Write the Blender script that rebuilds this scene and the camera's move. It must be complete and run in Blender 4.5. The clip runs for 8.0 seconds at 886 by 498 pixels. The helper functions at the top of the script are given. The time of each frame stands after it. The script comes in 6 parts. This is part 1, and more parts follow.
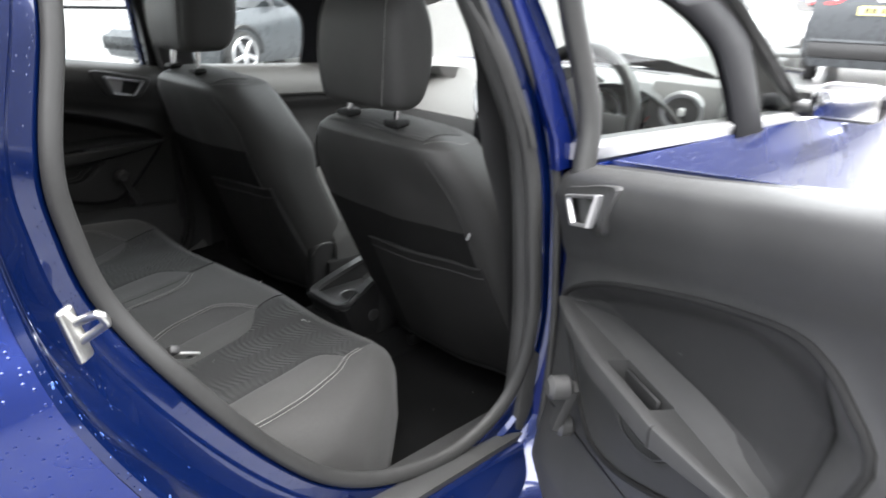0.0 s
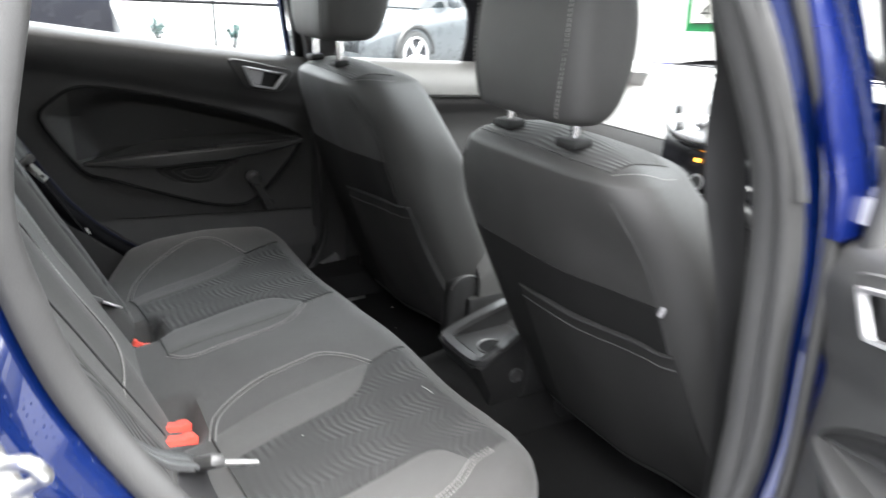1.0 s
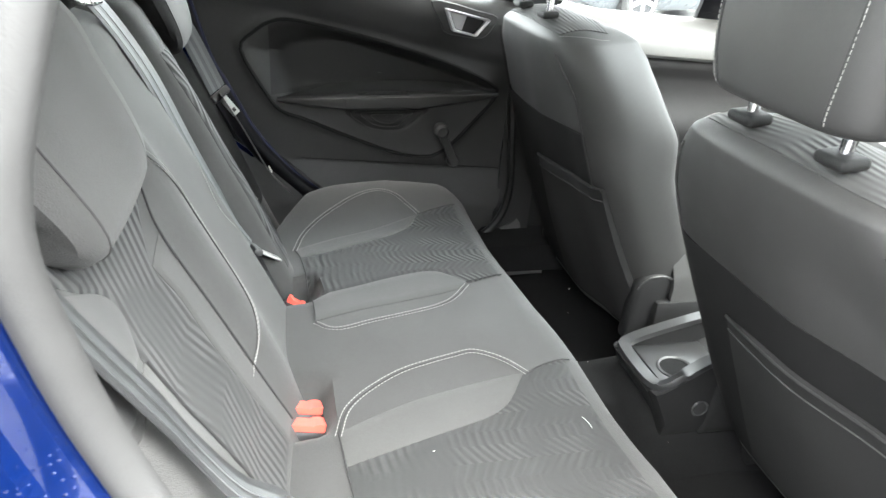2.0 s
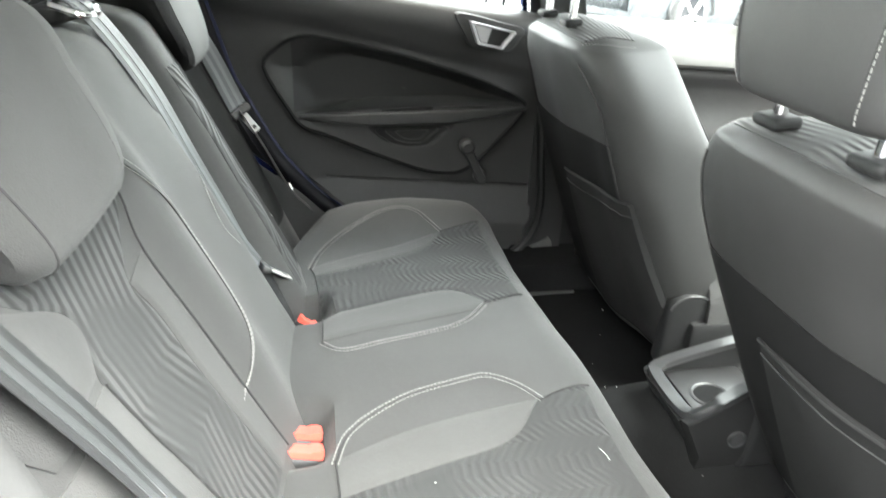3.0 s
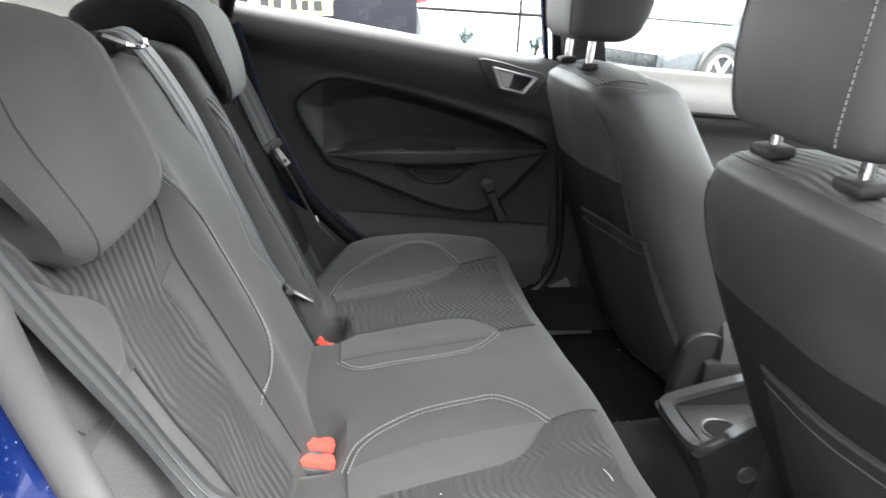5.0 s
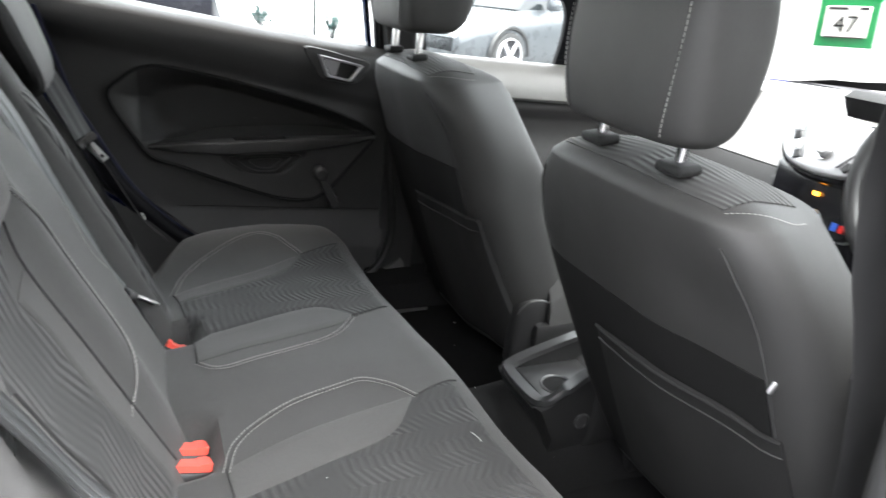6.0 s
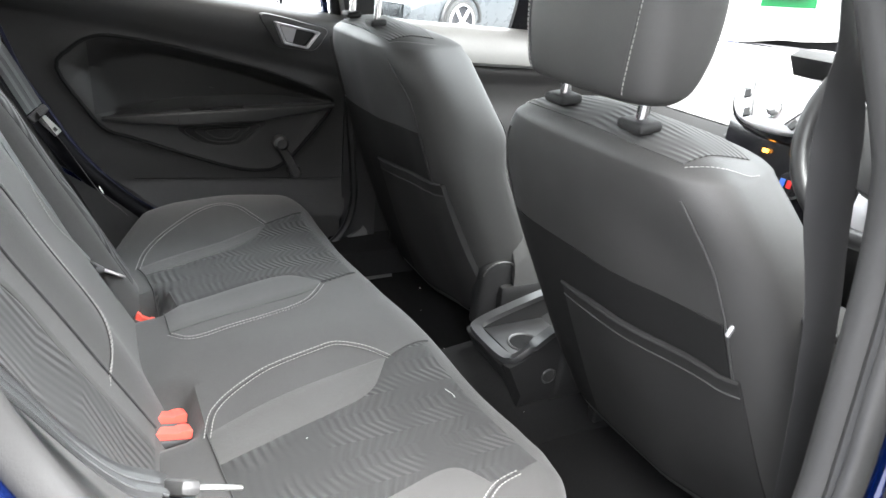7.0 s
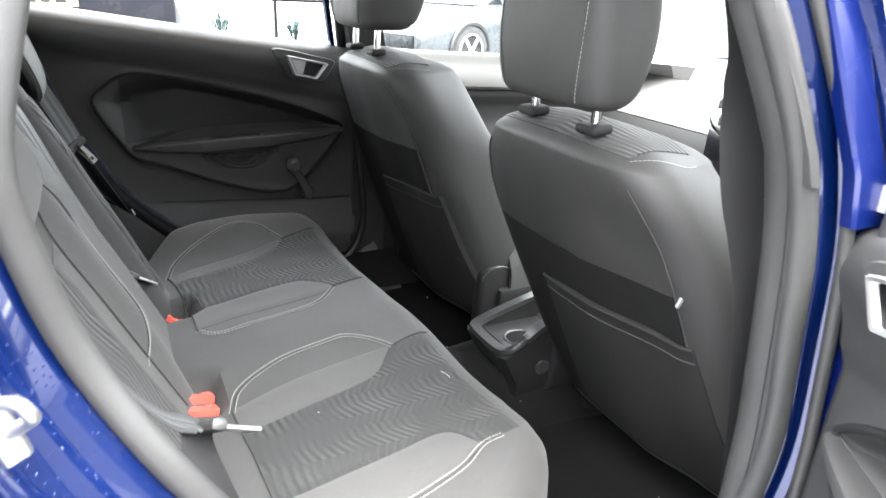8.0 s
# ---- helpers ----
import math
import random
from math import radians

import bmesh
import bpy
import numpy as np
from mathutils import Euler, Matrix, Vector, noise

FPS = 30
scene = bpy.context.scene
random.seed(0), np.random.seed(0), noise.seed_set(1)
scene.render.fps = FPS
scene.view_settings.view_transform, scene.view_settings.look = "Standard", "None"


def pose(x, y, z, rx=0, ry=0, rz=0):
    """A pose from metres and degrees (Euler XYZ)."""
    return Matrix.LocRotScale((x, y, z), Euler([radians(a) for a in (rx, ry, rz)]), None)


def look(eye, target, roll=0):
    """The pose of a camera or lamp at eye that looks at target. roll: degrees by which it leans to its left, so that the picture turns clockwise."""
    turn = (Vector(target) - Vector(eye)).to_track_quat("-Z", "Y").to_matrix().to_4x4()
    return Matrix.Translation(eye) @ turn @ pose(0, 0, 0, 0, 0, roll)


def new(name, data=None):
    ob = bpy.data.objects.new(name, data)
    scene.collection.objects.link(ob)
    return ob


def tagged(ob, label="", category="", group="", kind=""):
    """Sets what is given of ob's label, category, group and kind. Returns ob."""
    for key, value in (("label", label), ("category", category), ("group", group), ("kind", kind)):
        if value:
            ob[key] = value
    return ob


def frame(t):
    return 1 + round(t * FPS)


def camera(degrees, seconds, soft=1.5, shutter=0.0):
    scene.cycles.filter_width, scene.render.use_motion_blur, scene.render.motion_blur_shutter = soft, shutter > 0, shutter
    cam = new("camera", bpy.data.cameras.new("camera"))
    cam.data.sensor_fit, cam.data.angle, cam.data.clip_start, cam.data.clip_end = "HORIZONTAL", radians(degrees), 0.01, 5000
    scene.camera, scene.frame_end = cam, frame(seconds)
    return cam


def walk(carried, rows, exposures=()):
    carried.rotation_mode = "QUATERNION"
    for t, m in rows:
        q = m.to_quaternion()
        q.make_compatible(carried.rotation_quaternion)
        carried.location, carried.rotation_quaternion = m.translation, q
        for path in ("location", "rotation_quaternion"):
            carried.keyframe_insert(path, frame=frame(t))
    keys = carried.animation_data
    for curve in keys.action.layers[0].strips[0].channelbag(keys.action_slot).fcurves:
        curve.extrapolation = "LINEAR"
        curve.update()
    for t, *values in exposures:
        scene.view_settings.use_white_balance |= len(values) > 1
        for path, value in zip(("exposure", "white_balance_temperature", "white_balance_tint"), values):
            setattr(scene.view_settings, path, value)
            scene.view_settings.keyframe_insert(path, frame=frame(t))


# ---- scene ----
cam = camera(65.0, 8.0, 1.5, 0.5)
PATH = [
    (0, (-0.0819, -1.3104, 1.2029), (1.1480, -0.0293, 0.5275), 1.11),
    (0.5, (0.0404, -1.2284, 1.1777), (1.0562, 0.1933, 0.4315), 1.27),
    (1, (0.1202, -1.0409, 1.1537), (1.0236, 0.4896, 0.4820), 2.03),
    (1.5, (0.1822, -0.9347, 1.1462), (0.6905, 0.6886, 0.2999), 1.51),
    (1.7, (0.1869, -0.9134, 1.1656), (0.6452, 0.7264, 0.3223), 3.33),
    (2.8, (0.2607, -0.8589, 1.1225), (0.5715, 0.8275, 0.3043), 2.22),
    (3, (0.2626, -0.8582, 1.1356), (0.5459, 0.8451, 0.3428), 2.08),
    (3.5, (0.2911, -0.8712, 1.1270), (0.3808, 0.9341, 0.5414), 0.80),
    (4, (0.3150, -0.8819, 1.1050), (0.3490, 0.9377, 0.5592), -0.32),
    (4.2, (0.3073, -0.8832, 1.1048), (0.3379, 0.9331, 0.5481), -0.00),
    (5.3, (0.255, -0.9253, 1.1267), (0.586, 0.9128, 0.4126), 3.26),
    (5.5, (0.238, -0.9302, 1.1318), (0.653, 0.8984, 0.4369), 3.23),
    (6, (0.199, -0.9281, 1.1348), (0.951, 0.7809, 0.4188), 4.8),
    (6.5, (0.189, -0.9241, 1.1357), (1.02, 0.7447, 0.4117), 5.26),
    (7, (0.177, -0.9402, 1.1311), (1.033, 0.6871, 0.3441), 4.5),
    (7.5, (0.169, -0.986, 1.1392), (1.02, 0.6675, 0.4046), 2.58),
    (8, (0.156, -1.072, 1.1393), (0.971, 0.608, 0.423), 2.05),
]
STOPS = [(0, 3.75, 6500, 10), (0.5, 4.08, 6500, 10), (1, 4.85, 6500, 10), (1.5, 5.4, 6500, 9), (2.8, 6, 6650, 4), (3, 6, 6650, 4), (3.5, 5.45, 6650, 6), (4, 4.45, 6600, 9), (4.2, 4.38, 6600, 10), (5.3, 5.32, 6550, 10), (5.5, 5.32, 6550, 10), (6, 4.75, 6500, 10), (6.5, 5.18, 6500, 10), (7, 5.3, 6500, 10), (7.5, 5.5, 6500, 10), (8, 5.33, 6500, 10)]
walk(cam, [(t, look(eye, target, roll)) for t, eye, target, roll in PATH], STOPS)

from mathutils.bvhtree import BVHTree

# ---- light ----
world = bpy.data.worlds.new("overcast")
scene.world = world
world.use_nodes = True
wn = world.node_tree.nodes
wn.clear()
sky = wn.new("ShaderNodeTexSky")
sky.sky_type, sky.sun_disc = "NISHITA", False
sky.sun_elevation, sky.sun_rotation = radians(75), radians(174)
grey = wn.new("ShaderNodeHueSaturation")
grey.inputs["Saturation"].default_value = 0.1
back = wn.new("ShaderNodeBackground")
back.inputs["Strength"].default_value = 0.15
wout = wn.new("ShaderNodeOutputWorld")
world.node_tree.links.new(sky.outputs[0], grey.inputs["Color"])
world.node_tree.links.new(grey.outputs[0], back.inputs["Color"])
world.node_tree.links.new(back.outputs[0], wout.inputs["Surface"])
sun = new("sun", bpy.data.lights.new("sun", "SUN"))
sun.data.energy, sun.data.angle, sun.data.color = 0.75, radians(70), (1.0, 0.97, 0.93)
sun.matrix_world = look((0.3, -2.8, 11), (0, 0, 0))

# ---- materials ----


def material(name, color, rough=0.6, metal=0.0, vary=0.15, scale=60.0, bump=0.0, bump_scale=400.0, coat=0.0, spec=0.5, stain=0.0, sheen=0.0):
    m = bpy.data.materials.new(name)
    m.use_nodes = True
    nt = m.node_tree
    b = nt.nodes["Principled BSDF"]
    b.inputs["Roughness"].default_value, b.inputs["Metallic"].default_value = rough, metal
    b.inputs["Coat Weight"].default_value, b.inputs["Specular IOR Level"].default_value = coat, spec
    b.inputs["Sheen Weight"].default_value = sheen
    b.inputs["Coat Roughness"].default_value = 0.04
    co = nt.nodes.new("ShaderNodeTexCoord")
    n1 = nt.nodes.new("ShaderNodeTexNoise")
    n1.inputs["Scale"].default_value, n1.inputs["Detail"].default_value = scale, 5
    nt.links.new(co.outputs["Object"], n1.inputs["Vector"])
    n2 = nt.nodes.new("ShaderNodeTexNoise")
    n2.inputs["Scale"].default_value, n2.inputs["Detail"].default_value = 7.0, 4
    nt.links.new(co.outputs["Object"], n2.inputs["Vector"])
    add = nt.nodes.new("ShaderNodeMath")
    add.operation = "ADD"
    half = nt.nodes.new("ShaderNodeMath")
    half.operation, half.inputs[1].default_value = "MULTIPLY", 0.5
    nt.links.new(n1.outputs["Fac"], add.inputs[0])
    nt.links.new(n2.outputs["Fac"], add.inputs[1])
    nt.links.new(add.outputs[0], half.inputs[0])
    ramp = nt.nodes.new("ShaderNodeValToRGB")
    lo, hi = 1 - vary, 1 + vary
    ramp.color_ramp.elements[0].position, ramp.color_ramp.elements[1].position = 0.32, 0.68
    ramp.color_ramp.elements[0].color = (*[c * lo for c in color], 1)
    ramp.color_ramp.elements[1].color = (*[min(1, c * hi) for c in color], 1)
    nt.links.new(half.outputs[0], ramp.inputs[0])
    nt.links.new(ramp.outputs[0], b.inputs["Base Color"])
    rr = nt.nodes.new("ShaderNodeMapRange")
    rr.inputs["From Min"].default_value, rr.inputs["From Max"].default_value = 0.35, 0.65
    rr.inputs["To Min"].default_value, rr.inputs["To Max"].default_value = max(0, rough - 0.06), min(1, rough + 0.06)
    nt.links.new(n2.outputs["Fac"], rr.inputs["Value"])
    nt.links.new(rr.outputs[0], b.inputs["Roughness"])
    if bump:
        n3 = nt.nodes.new("ShaderNodeTexNoise")
        n3.inputs["Scale"].default_value, n3.inputs["Detail"].default_value = bump_scale, 3
        nt.links.new(co.outputs["Object"], n3.inputs["Vector"])
        bp = nt.nodes.new("ShaderNodeBump")
        bp.inputs["Strength"].default_value, bp.inputs["Distance"].default_value = bump, 0.002
        nt.links.new(n3.outputs["Fac"], bp.inputs["Height"])
        nt.links.new(bp.outputs[0], b.inputs["Normal"])
    return m


def weave(m, size=900.0, strength=0.25):
    """Fine woven threads over a cloth's own bump."""
    nt = m.node_tree
    b = nt.nodes["Principled BSDF"]
    co = nt.nodes.new("ShaderNodeTexCoord")
    v = nt.nodes.new("ShaderNodeTexVoronoi")
    v.inputs["Scale"].default_value = size
    bp = nt.nodes.new("ShaderNodeBump")
    bp.inputs["Strength"].default_value, bp.inputs["Distance"].default_value = strength, 0.001
    nt.links.new(co.outputs["Object"], v.inputs["Vector"])
    nt.links.new(v.outputs["Distance"], bp.inputs["Height"])
    if b.inputs["Normal"].links:
        nt.links.new(b.inputs["Normal"].links[0].from_socket, bp.inputs["Normal"])
    nt.links.new(bp.outputs[0], b.inputs["Normal"])
    return m


def plain(name, color, emit=0.0, rough=0.5):
    m = bpy.data.materials.new(name)
    m.use_nodes = True
    b = m.node_tree.nodes["Principled BSDF"]
    b.inputs["Base Color"].default_value, b.inputs["Roughness"].default_value = (*color, 1), rough
    if emit:
        b.inputs["Emission Color"].default_value, b.inputs["Emission Strength"].default_value = (*color, 1), emit
    return m


def clear_glass(name, tint=(0.86, 0.90, 0.89), rough=0.0):
    """A thin pane: mostly clear, with the sheen of glass."""
    m = bpy.data.materials.new(name)
    m.use_nodes = True
    nt = m.node_tree
    nt.nodes.clear()
    out = nt.nodes.new("ShaderNodeOutputMaterial")
    mix = nt.nodes.new("ShaderNodeMixShader")
    tr = nt.nodes.new("ShaderNodeBsdfTransparent")
    tr.inputs["Color"].default_value = (*tint, 1)
    gl = nt.nodes.new("ShaderNodeBsdfGlossy")
    gl.inputs["Roughness"].default_value = rough
    fr = nt.nodes.new("ShaderNodeFresnel")
    fr.inputs["IOR"].default_value = 1.3
    nt.links.new(fr.outputs[0], mix.inputs[0])
    nt.links.new(tr.outputs[0], mix.inputs[1])
    nt.links.new(gl.outputs[0], mix.inputs[2])
    nt.links.new(mix.outputs[0], out.inputs["Surface"])
    return m


def droplets(m, scale=160.0, strength=0.5, coverage=0.22):
    """Rain drops standing on a painted or glazed surface."""
    nt = m.node_tree
    b = nt.nodes["Principled BSDF"]
    co = nt.nodes.new("ShaderNodeTexCoord")
    v = nt.nodes.new("ShaderNodeTexVoronoi")
    v.inputs["Scale"].default_value = scale
    r = nt.nodes.new("ShaderNodeMapRange")
    r.inputs["From Min"].default_value, r.inputs["From Max"].default_value = coverage, 0.0
    bp = nt.nodes.new("ShaderNodeBump")
    bp.inputs["Strength"].default_value, bp.inputs["Distance"].default_value = strength, 0.003
    nt.links.new(co.outputs["Object"], v.inputs["Vector"])
    nt.links.new(v.outputs["Distance"], r.inputs["Value"])
    some = nt.nodes.new("ShaderNodeSeparateColor")
    nt.links.new(v.outputs["Color"], some.inputs[0])
    keep = nt.nodes.new("ShaderNodeMath")
    keep.operation, keep.inputs[1].default_value = "GREATER_THAN", 0.62
    nt.links.new(some.outputs[0], keep.inputs[0])
    tall = nt.nodes.new("ShaderNodeMath")
    tall.operation = "MULTIPLY"
    nt.links.new(keep.outputs[0], tall.inputs[0])
    nt.links.new(r.outputs[0], tall.inputs[1])
    nt.links.new(tall.outputs[0], bp.inputs["Height"])
    nt.links.new(bp.outputs[0], b.inputs["Coat Normal"])
    nt.links.new(bp.outputs[0], b.inputs["Normal"])
    return m


def ribbed_cloth(name, color, pitch=0.0095, zig=0.034, amp=0.012, depth=0.0013, grow=None):
    """Cloth woven with raised zigzag ribs; pitch is the ribs' spacing in metres."""
    m = material(name, color, 0.85, vary=0.12, scale=300, sheen=0.04)
    nt = m.node_tree
    b = nt.nodes["Principled BSDF"]
    uv = nt.nodes.new("ShaderNodeUVMap")
    sep = nt.nodes.new("ShaderNodeSeparateXYZ")
    nt.links.new(uv.outputs[0], sep.inputs[0])
    ping = nt.nodes.new("ShaderNodeMath")
    ping.operation, ping.inputs[1].default_value = "PINGPONG", zig
    nt.links.new(sep.outputs["Y"], ping.inputs[0])
    sc = nt.nodes.new("ShaderNodeMath")
    sc.operation, sc.inputs[1].default_value = "MULTIPLY", amp / zig * 1.4
    flat = nt.nodes.new("ShaderNodeMath")
    flat.operation, flat.inputs[1].default_value = "MINIMUM", zig * 0.72
    nt.links.new(ping.outputs[0], flat.inputs[0])
    if grow:
        rise = nt.nodes.new("ShaderNodeMapRange")
        rise.inputs["From Min"].default_value, rise.inputs["From Max"].default_value = grow
        rise.inputs["To Min"].default_value, rise.inputs["To Max"].default_value = 0.15, 1.0
        nt.links.new(sep.outputs["X"], rise.inputs["Value"])
        wide = nt.nodes.new("ShaderNodeMath")
        wide.operation = "MULTIPLY"
        nt.links.new(flat.outputs[0], wide.inputs[0])
        nt.links.new(rise.outputs[0], wide.inputs[1])
        flat = wide
    nt.links.new(flat.outputs[0], sc.inputs[0])
    ad = nt.nodes.new("ShaderNodeMath")
    ad.operation = "ADD"
    nt.links.new(sep.outputs["X"], ad.inputs[0])
    nt.links.new(sc.outputs[0], ad.inputs[1])
    fq = nt.nodes.new("ShaderNodeMath")
    fq.operation, fq.inputs[1].default_value = "MULTIPLY", 2 * math.pi / pitch
    nt.links.new(ad.outputs[0], fq.inputs[0])
    sn = nt.nodes.new("ShaderNodeMath")
    sn.operation = "SINE"
    nt.links.new(fq.outputs[0], sn.inputs[0])
    bp = nt.nodes.new("ShaderNodeBump")
    bp.inputs["Strength"].default_value, bp.inputs["Distance"].default_value = 0.7, depth
    worn = nt.nodes.new("ShaderNodeTexNoise")
    worn.inputs["Scale"].default_value, worn.inputs["Detail"].default_value = 13.0, 1
    nt.links.new(uv.outputs[0], worn.inputs["Vector"])
    fade = nt.nodes.new("ShaderNodeMapRange")
    fade.inputs["From Min"].default_value, fade.inputs["From Max"].default_value = 0.40, 0.58
    fade.inputs["To Min"].default_value, fade.inputs["To Max"].default_value = 0.12, 1.0
    nt.links.new(worn.outputs["Fac"], fade.inputs["Value"])
    rib = nt.nodes.new("ShaderNodeMath")
    rib.operation = "MULTIPLY"
    nt.links.new(sn.outputs[0], rib.inputs[0])
    nt.links.new(fade.outputs[0], rib.inputs[1])
    nt.links.new(rib.outputs[0], bp.inputs["Height"])
    nt.links.new(bp.outputs[0], b.inputs["Normal"])
    # paler thread along the crest of each rib
    crest = nt.nodes.new("ShaderNodeMapRange")
    crest.inputs["From Min"].default_value, crest.inputs["From Max"].default_value = 0.1, 1.0
    crest.inputs["To Min"].default_value, crest.inputs["To Max"].default_value = 0.90, 1.5
    nt.links.new(rib.outputs[0], crest.inputs["Value"])
    tone = nt.nodes.new("ShaderNodeVectorMath")
    tone.operation = "SCALE"
    nt.links.new(b.inputs["Base Color"].links[0].from_socket, tone.inputs[0])
    nt.links.new(crest.outputs[0], tone.inputs["Scale"])
    nt.links.new(tone.outputs[0], b.inputs["Base Color"])
    return m


CLOTH = weave(material("charcoal_cloth", (0.0255, 0.0253, 0.0247), 0.85, vary=0.12, scale=250, bump=0.16, bump_scale=700, sheen=0.07))
CLOTH_LIGHT = weave(material("grey_cloth", (0.0345, 0.0343, 0.0333), 0.85, vary=0.10, scale=250, bump=0.16, bump_scale=700, sheen=0.07))
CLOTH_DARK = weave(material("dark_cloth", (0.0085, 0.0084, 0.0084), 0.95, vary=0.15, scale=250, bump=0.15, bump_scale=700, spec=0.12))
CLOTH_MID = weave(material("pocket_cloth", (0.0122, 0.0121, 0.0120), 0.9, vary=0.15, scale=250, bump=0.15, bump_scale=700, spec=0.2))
SILL = material("grey_sill_plastic", (0.085, 0.086, 0.084), 0.45, vary=0.06, scale=120, bump=0.12, bump_scale=1300)
SILL_MID = material("mid_grey_sill_plastic", (0.072, 0.072, 0.070), 0.5, vary=0.08, scale=120, bump=0.12, bump_scale=1300)
RIBBED = ribbed_cloth("zigzag_ribbed_cloth", (0.0120, 0.0124, 0.0124), pitch=0.0118, zig=0.040, amp=0.020, depth=0.0015, grow=(0.30, 0.46))
RIBBED_BACK = ribbed_cloth("chevron_ribbed_cloth", (0.0170, 0.0175, 0.0174), pitch=0.0138, zig=0.09, amp=0.030, depth=0.0021)
RIB_FINE = ribbed_cloth("fine_ribbed_cloth", (0.0195, 0.0195, 0.019), pitch=0.0085, zig=0.08, amp=0.006, depth=0.0007)
VINYL = material("grey_leatherette", (0.0205, 0.0203, 0.0198), 0.62, vary=0.07, scale=180, bump=0.14, bump_scale=900, spec=0.4)
PLASTIC = material("dark_grained_plastic", (0.028, 0.028, 0.028), 0.5, vary=0.10, scale=120, bump=0.2, bump_scale=1300, spec=0.5)
PILLAR = material("grained_pillar_plastic", (0.0215, 0.0215, 0.0213), 0.6, vary=0.10, scale=120, bump=0.2, bump_scale=1300, spec=0.4)
PLASTIC_TOP = material("grey_soft_plastic", (0.0236, 0.0236, 0.0239), 0.36, vary=0.08, scale=120, bump=0.12, bump_scale=1300)
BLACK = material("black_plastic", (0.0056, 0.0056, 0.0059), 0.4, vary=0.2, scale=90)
GLOSS_BLACK = material("gloss_black_plastic", (0.01, 0.01, 0.012), 0.12, vary=0.2)
FRAME_BLACK = material("black_frame_paint", (0.0022, 0.0022, 0.0032), 0.5, vary=0.15, scale=100, spec=0.10)
MATTE_BLACK = material("matte_black_plastic", (0.0085, 0.0085, 0.0087), 0.7, vary=0.15, scale=100, bump=0.15, bump_scale=1100, spec=0.25)
GLOSS_GREY = material("smooth_grey_plastic", (0.017, 0.017, 0.0175), 0.30, vary=0.06, scale=90, spec=0.7)
RUBBER = material("door_seal_rubber", (0.019, 0.019, 0.0187), 0.55, vary=0.15, scale=90, bump=0.1, bump_scale=500)
CARPET = material("black_carpet", (0.0088, 0.0088, 0.0089), 1.0, vary=0.4, scale=500, bump=0.6, bump_scale=900, spec=0.05)
CREAM = material("pale_pillar_trim", (0.80, 0.80, 0.75), 0.6, vary=0.04, scale=80, bump=0.05, bump_scale=900)
CHROME = material("chrome", (0.75, 0.75, 0.76), 0.14, 1.0, vary=0.04)
SATIN = material("satin_silver", (0.42, 0.42, 0.43), 0.35, 0.8, vary=0.05)
STEEL = material("zinc_steel", (0.55, 0.55, 0.53), 0.35, 1.0, vary=0.15, scale=60)
BELT = weave(material("grey_belt_webbing", (0.052, 0.055, 0.057), 0.6, vary=0.08, scale=300), 1400, 0.3)
BELT_PALE = weave(material("pale_belt_stripe", (0.085, 0.090, 0.093), 0.55, vary=0.08, scale=300), 1400, 0.3)
BELT_SHADE = weave(material("shaded_belt_stripe", (0.032, 0.034, 0.035), 0.6, vary=0.08, scale=300), 1400, 0.3)
BELT_DARK = weave(material("black_belt_webbing", (0.0099, 0.0099, 0.0105), 0.6, vary=0.1, scale=300), 1400, 0.3)
RED = material("red_buckle_plastic", (0.60, 0.075, 0.052), 0.42, vary=0.05)
THREAD = material("pale_stitching", (0.20, 0.197, 0.19), 0.8, vary=0.1)
SEAM = material("seam_shadow_cloth", (0.02, 0.02, 0.02), 0.95, vary=0.1)
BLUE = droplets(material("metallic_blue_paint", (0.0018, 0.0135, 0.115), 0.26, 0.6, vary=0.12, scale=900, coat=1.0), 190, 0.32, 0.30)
# Body blue with a darker base colour, for jamb, sill and door shell.
BLUE_DRY = droplets(material("darker_metallic_blue_paint", (0.0013, 0.0088, 0.060), 0.20, 0.5, vary=0.12, scale=900, coat=1.0, spec=0.4), 230, 0.18, 0.26)
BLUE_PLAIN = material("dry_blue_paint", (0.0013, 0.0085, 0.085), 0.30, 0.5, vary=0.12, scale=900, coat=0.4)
# The car's blue darkened to navy: shade of the far jamb put into colour.
SHADED_BLUE = material("shaded_blue_jamb_paint", (0.0008, 0.0022, 0.016), 0.45, 0.2, vary=0.12, scale=900, spec=0.3)
GLASS = clear_glass("window_glass")
# Opaque blue paler than the paint: glint of the drops put into colour.
WATER = material("rain_water", (0.03, 0.07, 0.22), 0.04, vary=0.02, coat=1.0, spec=1.0)
HEADLINER = material("headliner_cloth", (0.74, 0.74, 0.70), 0.95, vary=0.05, scale=300, bump=0.1)
ASPHALT = material("wet_asphalt", (0.20, 0.20, 0.20), 0.35, vary=0.35, scale=90, bump=0.6, bump_scale=150)
PALE_PAVING = material("pale_wet_concrete", (0.33, 0.33, 0.32), 0.5, vary=0.2, scale=12, bump=0.3, bump_scale=90)
SKY_BLOCK_GREY = material("sky_block_grey", (0.16, 0.155, 0.145), 0.9, vary=0.25, scale=6, bump=0.3, bump_scale=60)
TYRE = material("tyre_rubber", (0.02, 0.02, 0.02), 0.8, vary=0.2)
ALLOY = material("silver_alloy", (0.5, 0.5, 0.51), 0.35, 0.9, vary=0.05)
LABEL_WHITE = material("white_label", (0.75, 0.75, 0.72), 0.6, vary=0.03)
PAINT_BLACK = material("black_car_paint", (0.012, 0.012, 0.014), 0.25, 0.1, vary=0.1, coat=0.12, spec=0.25)
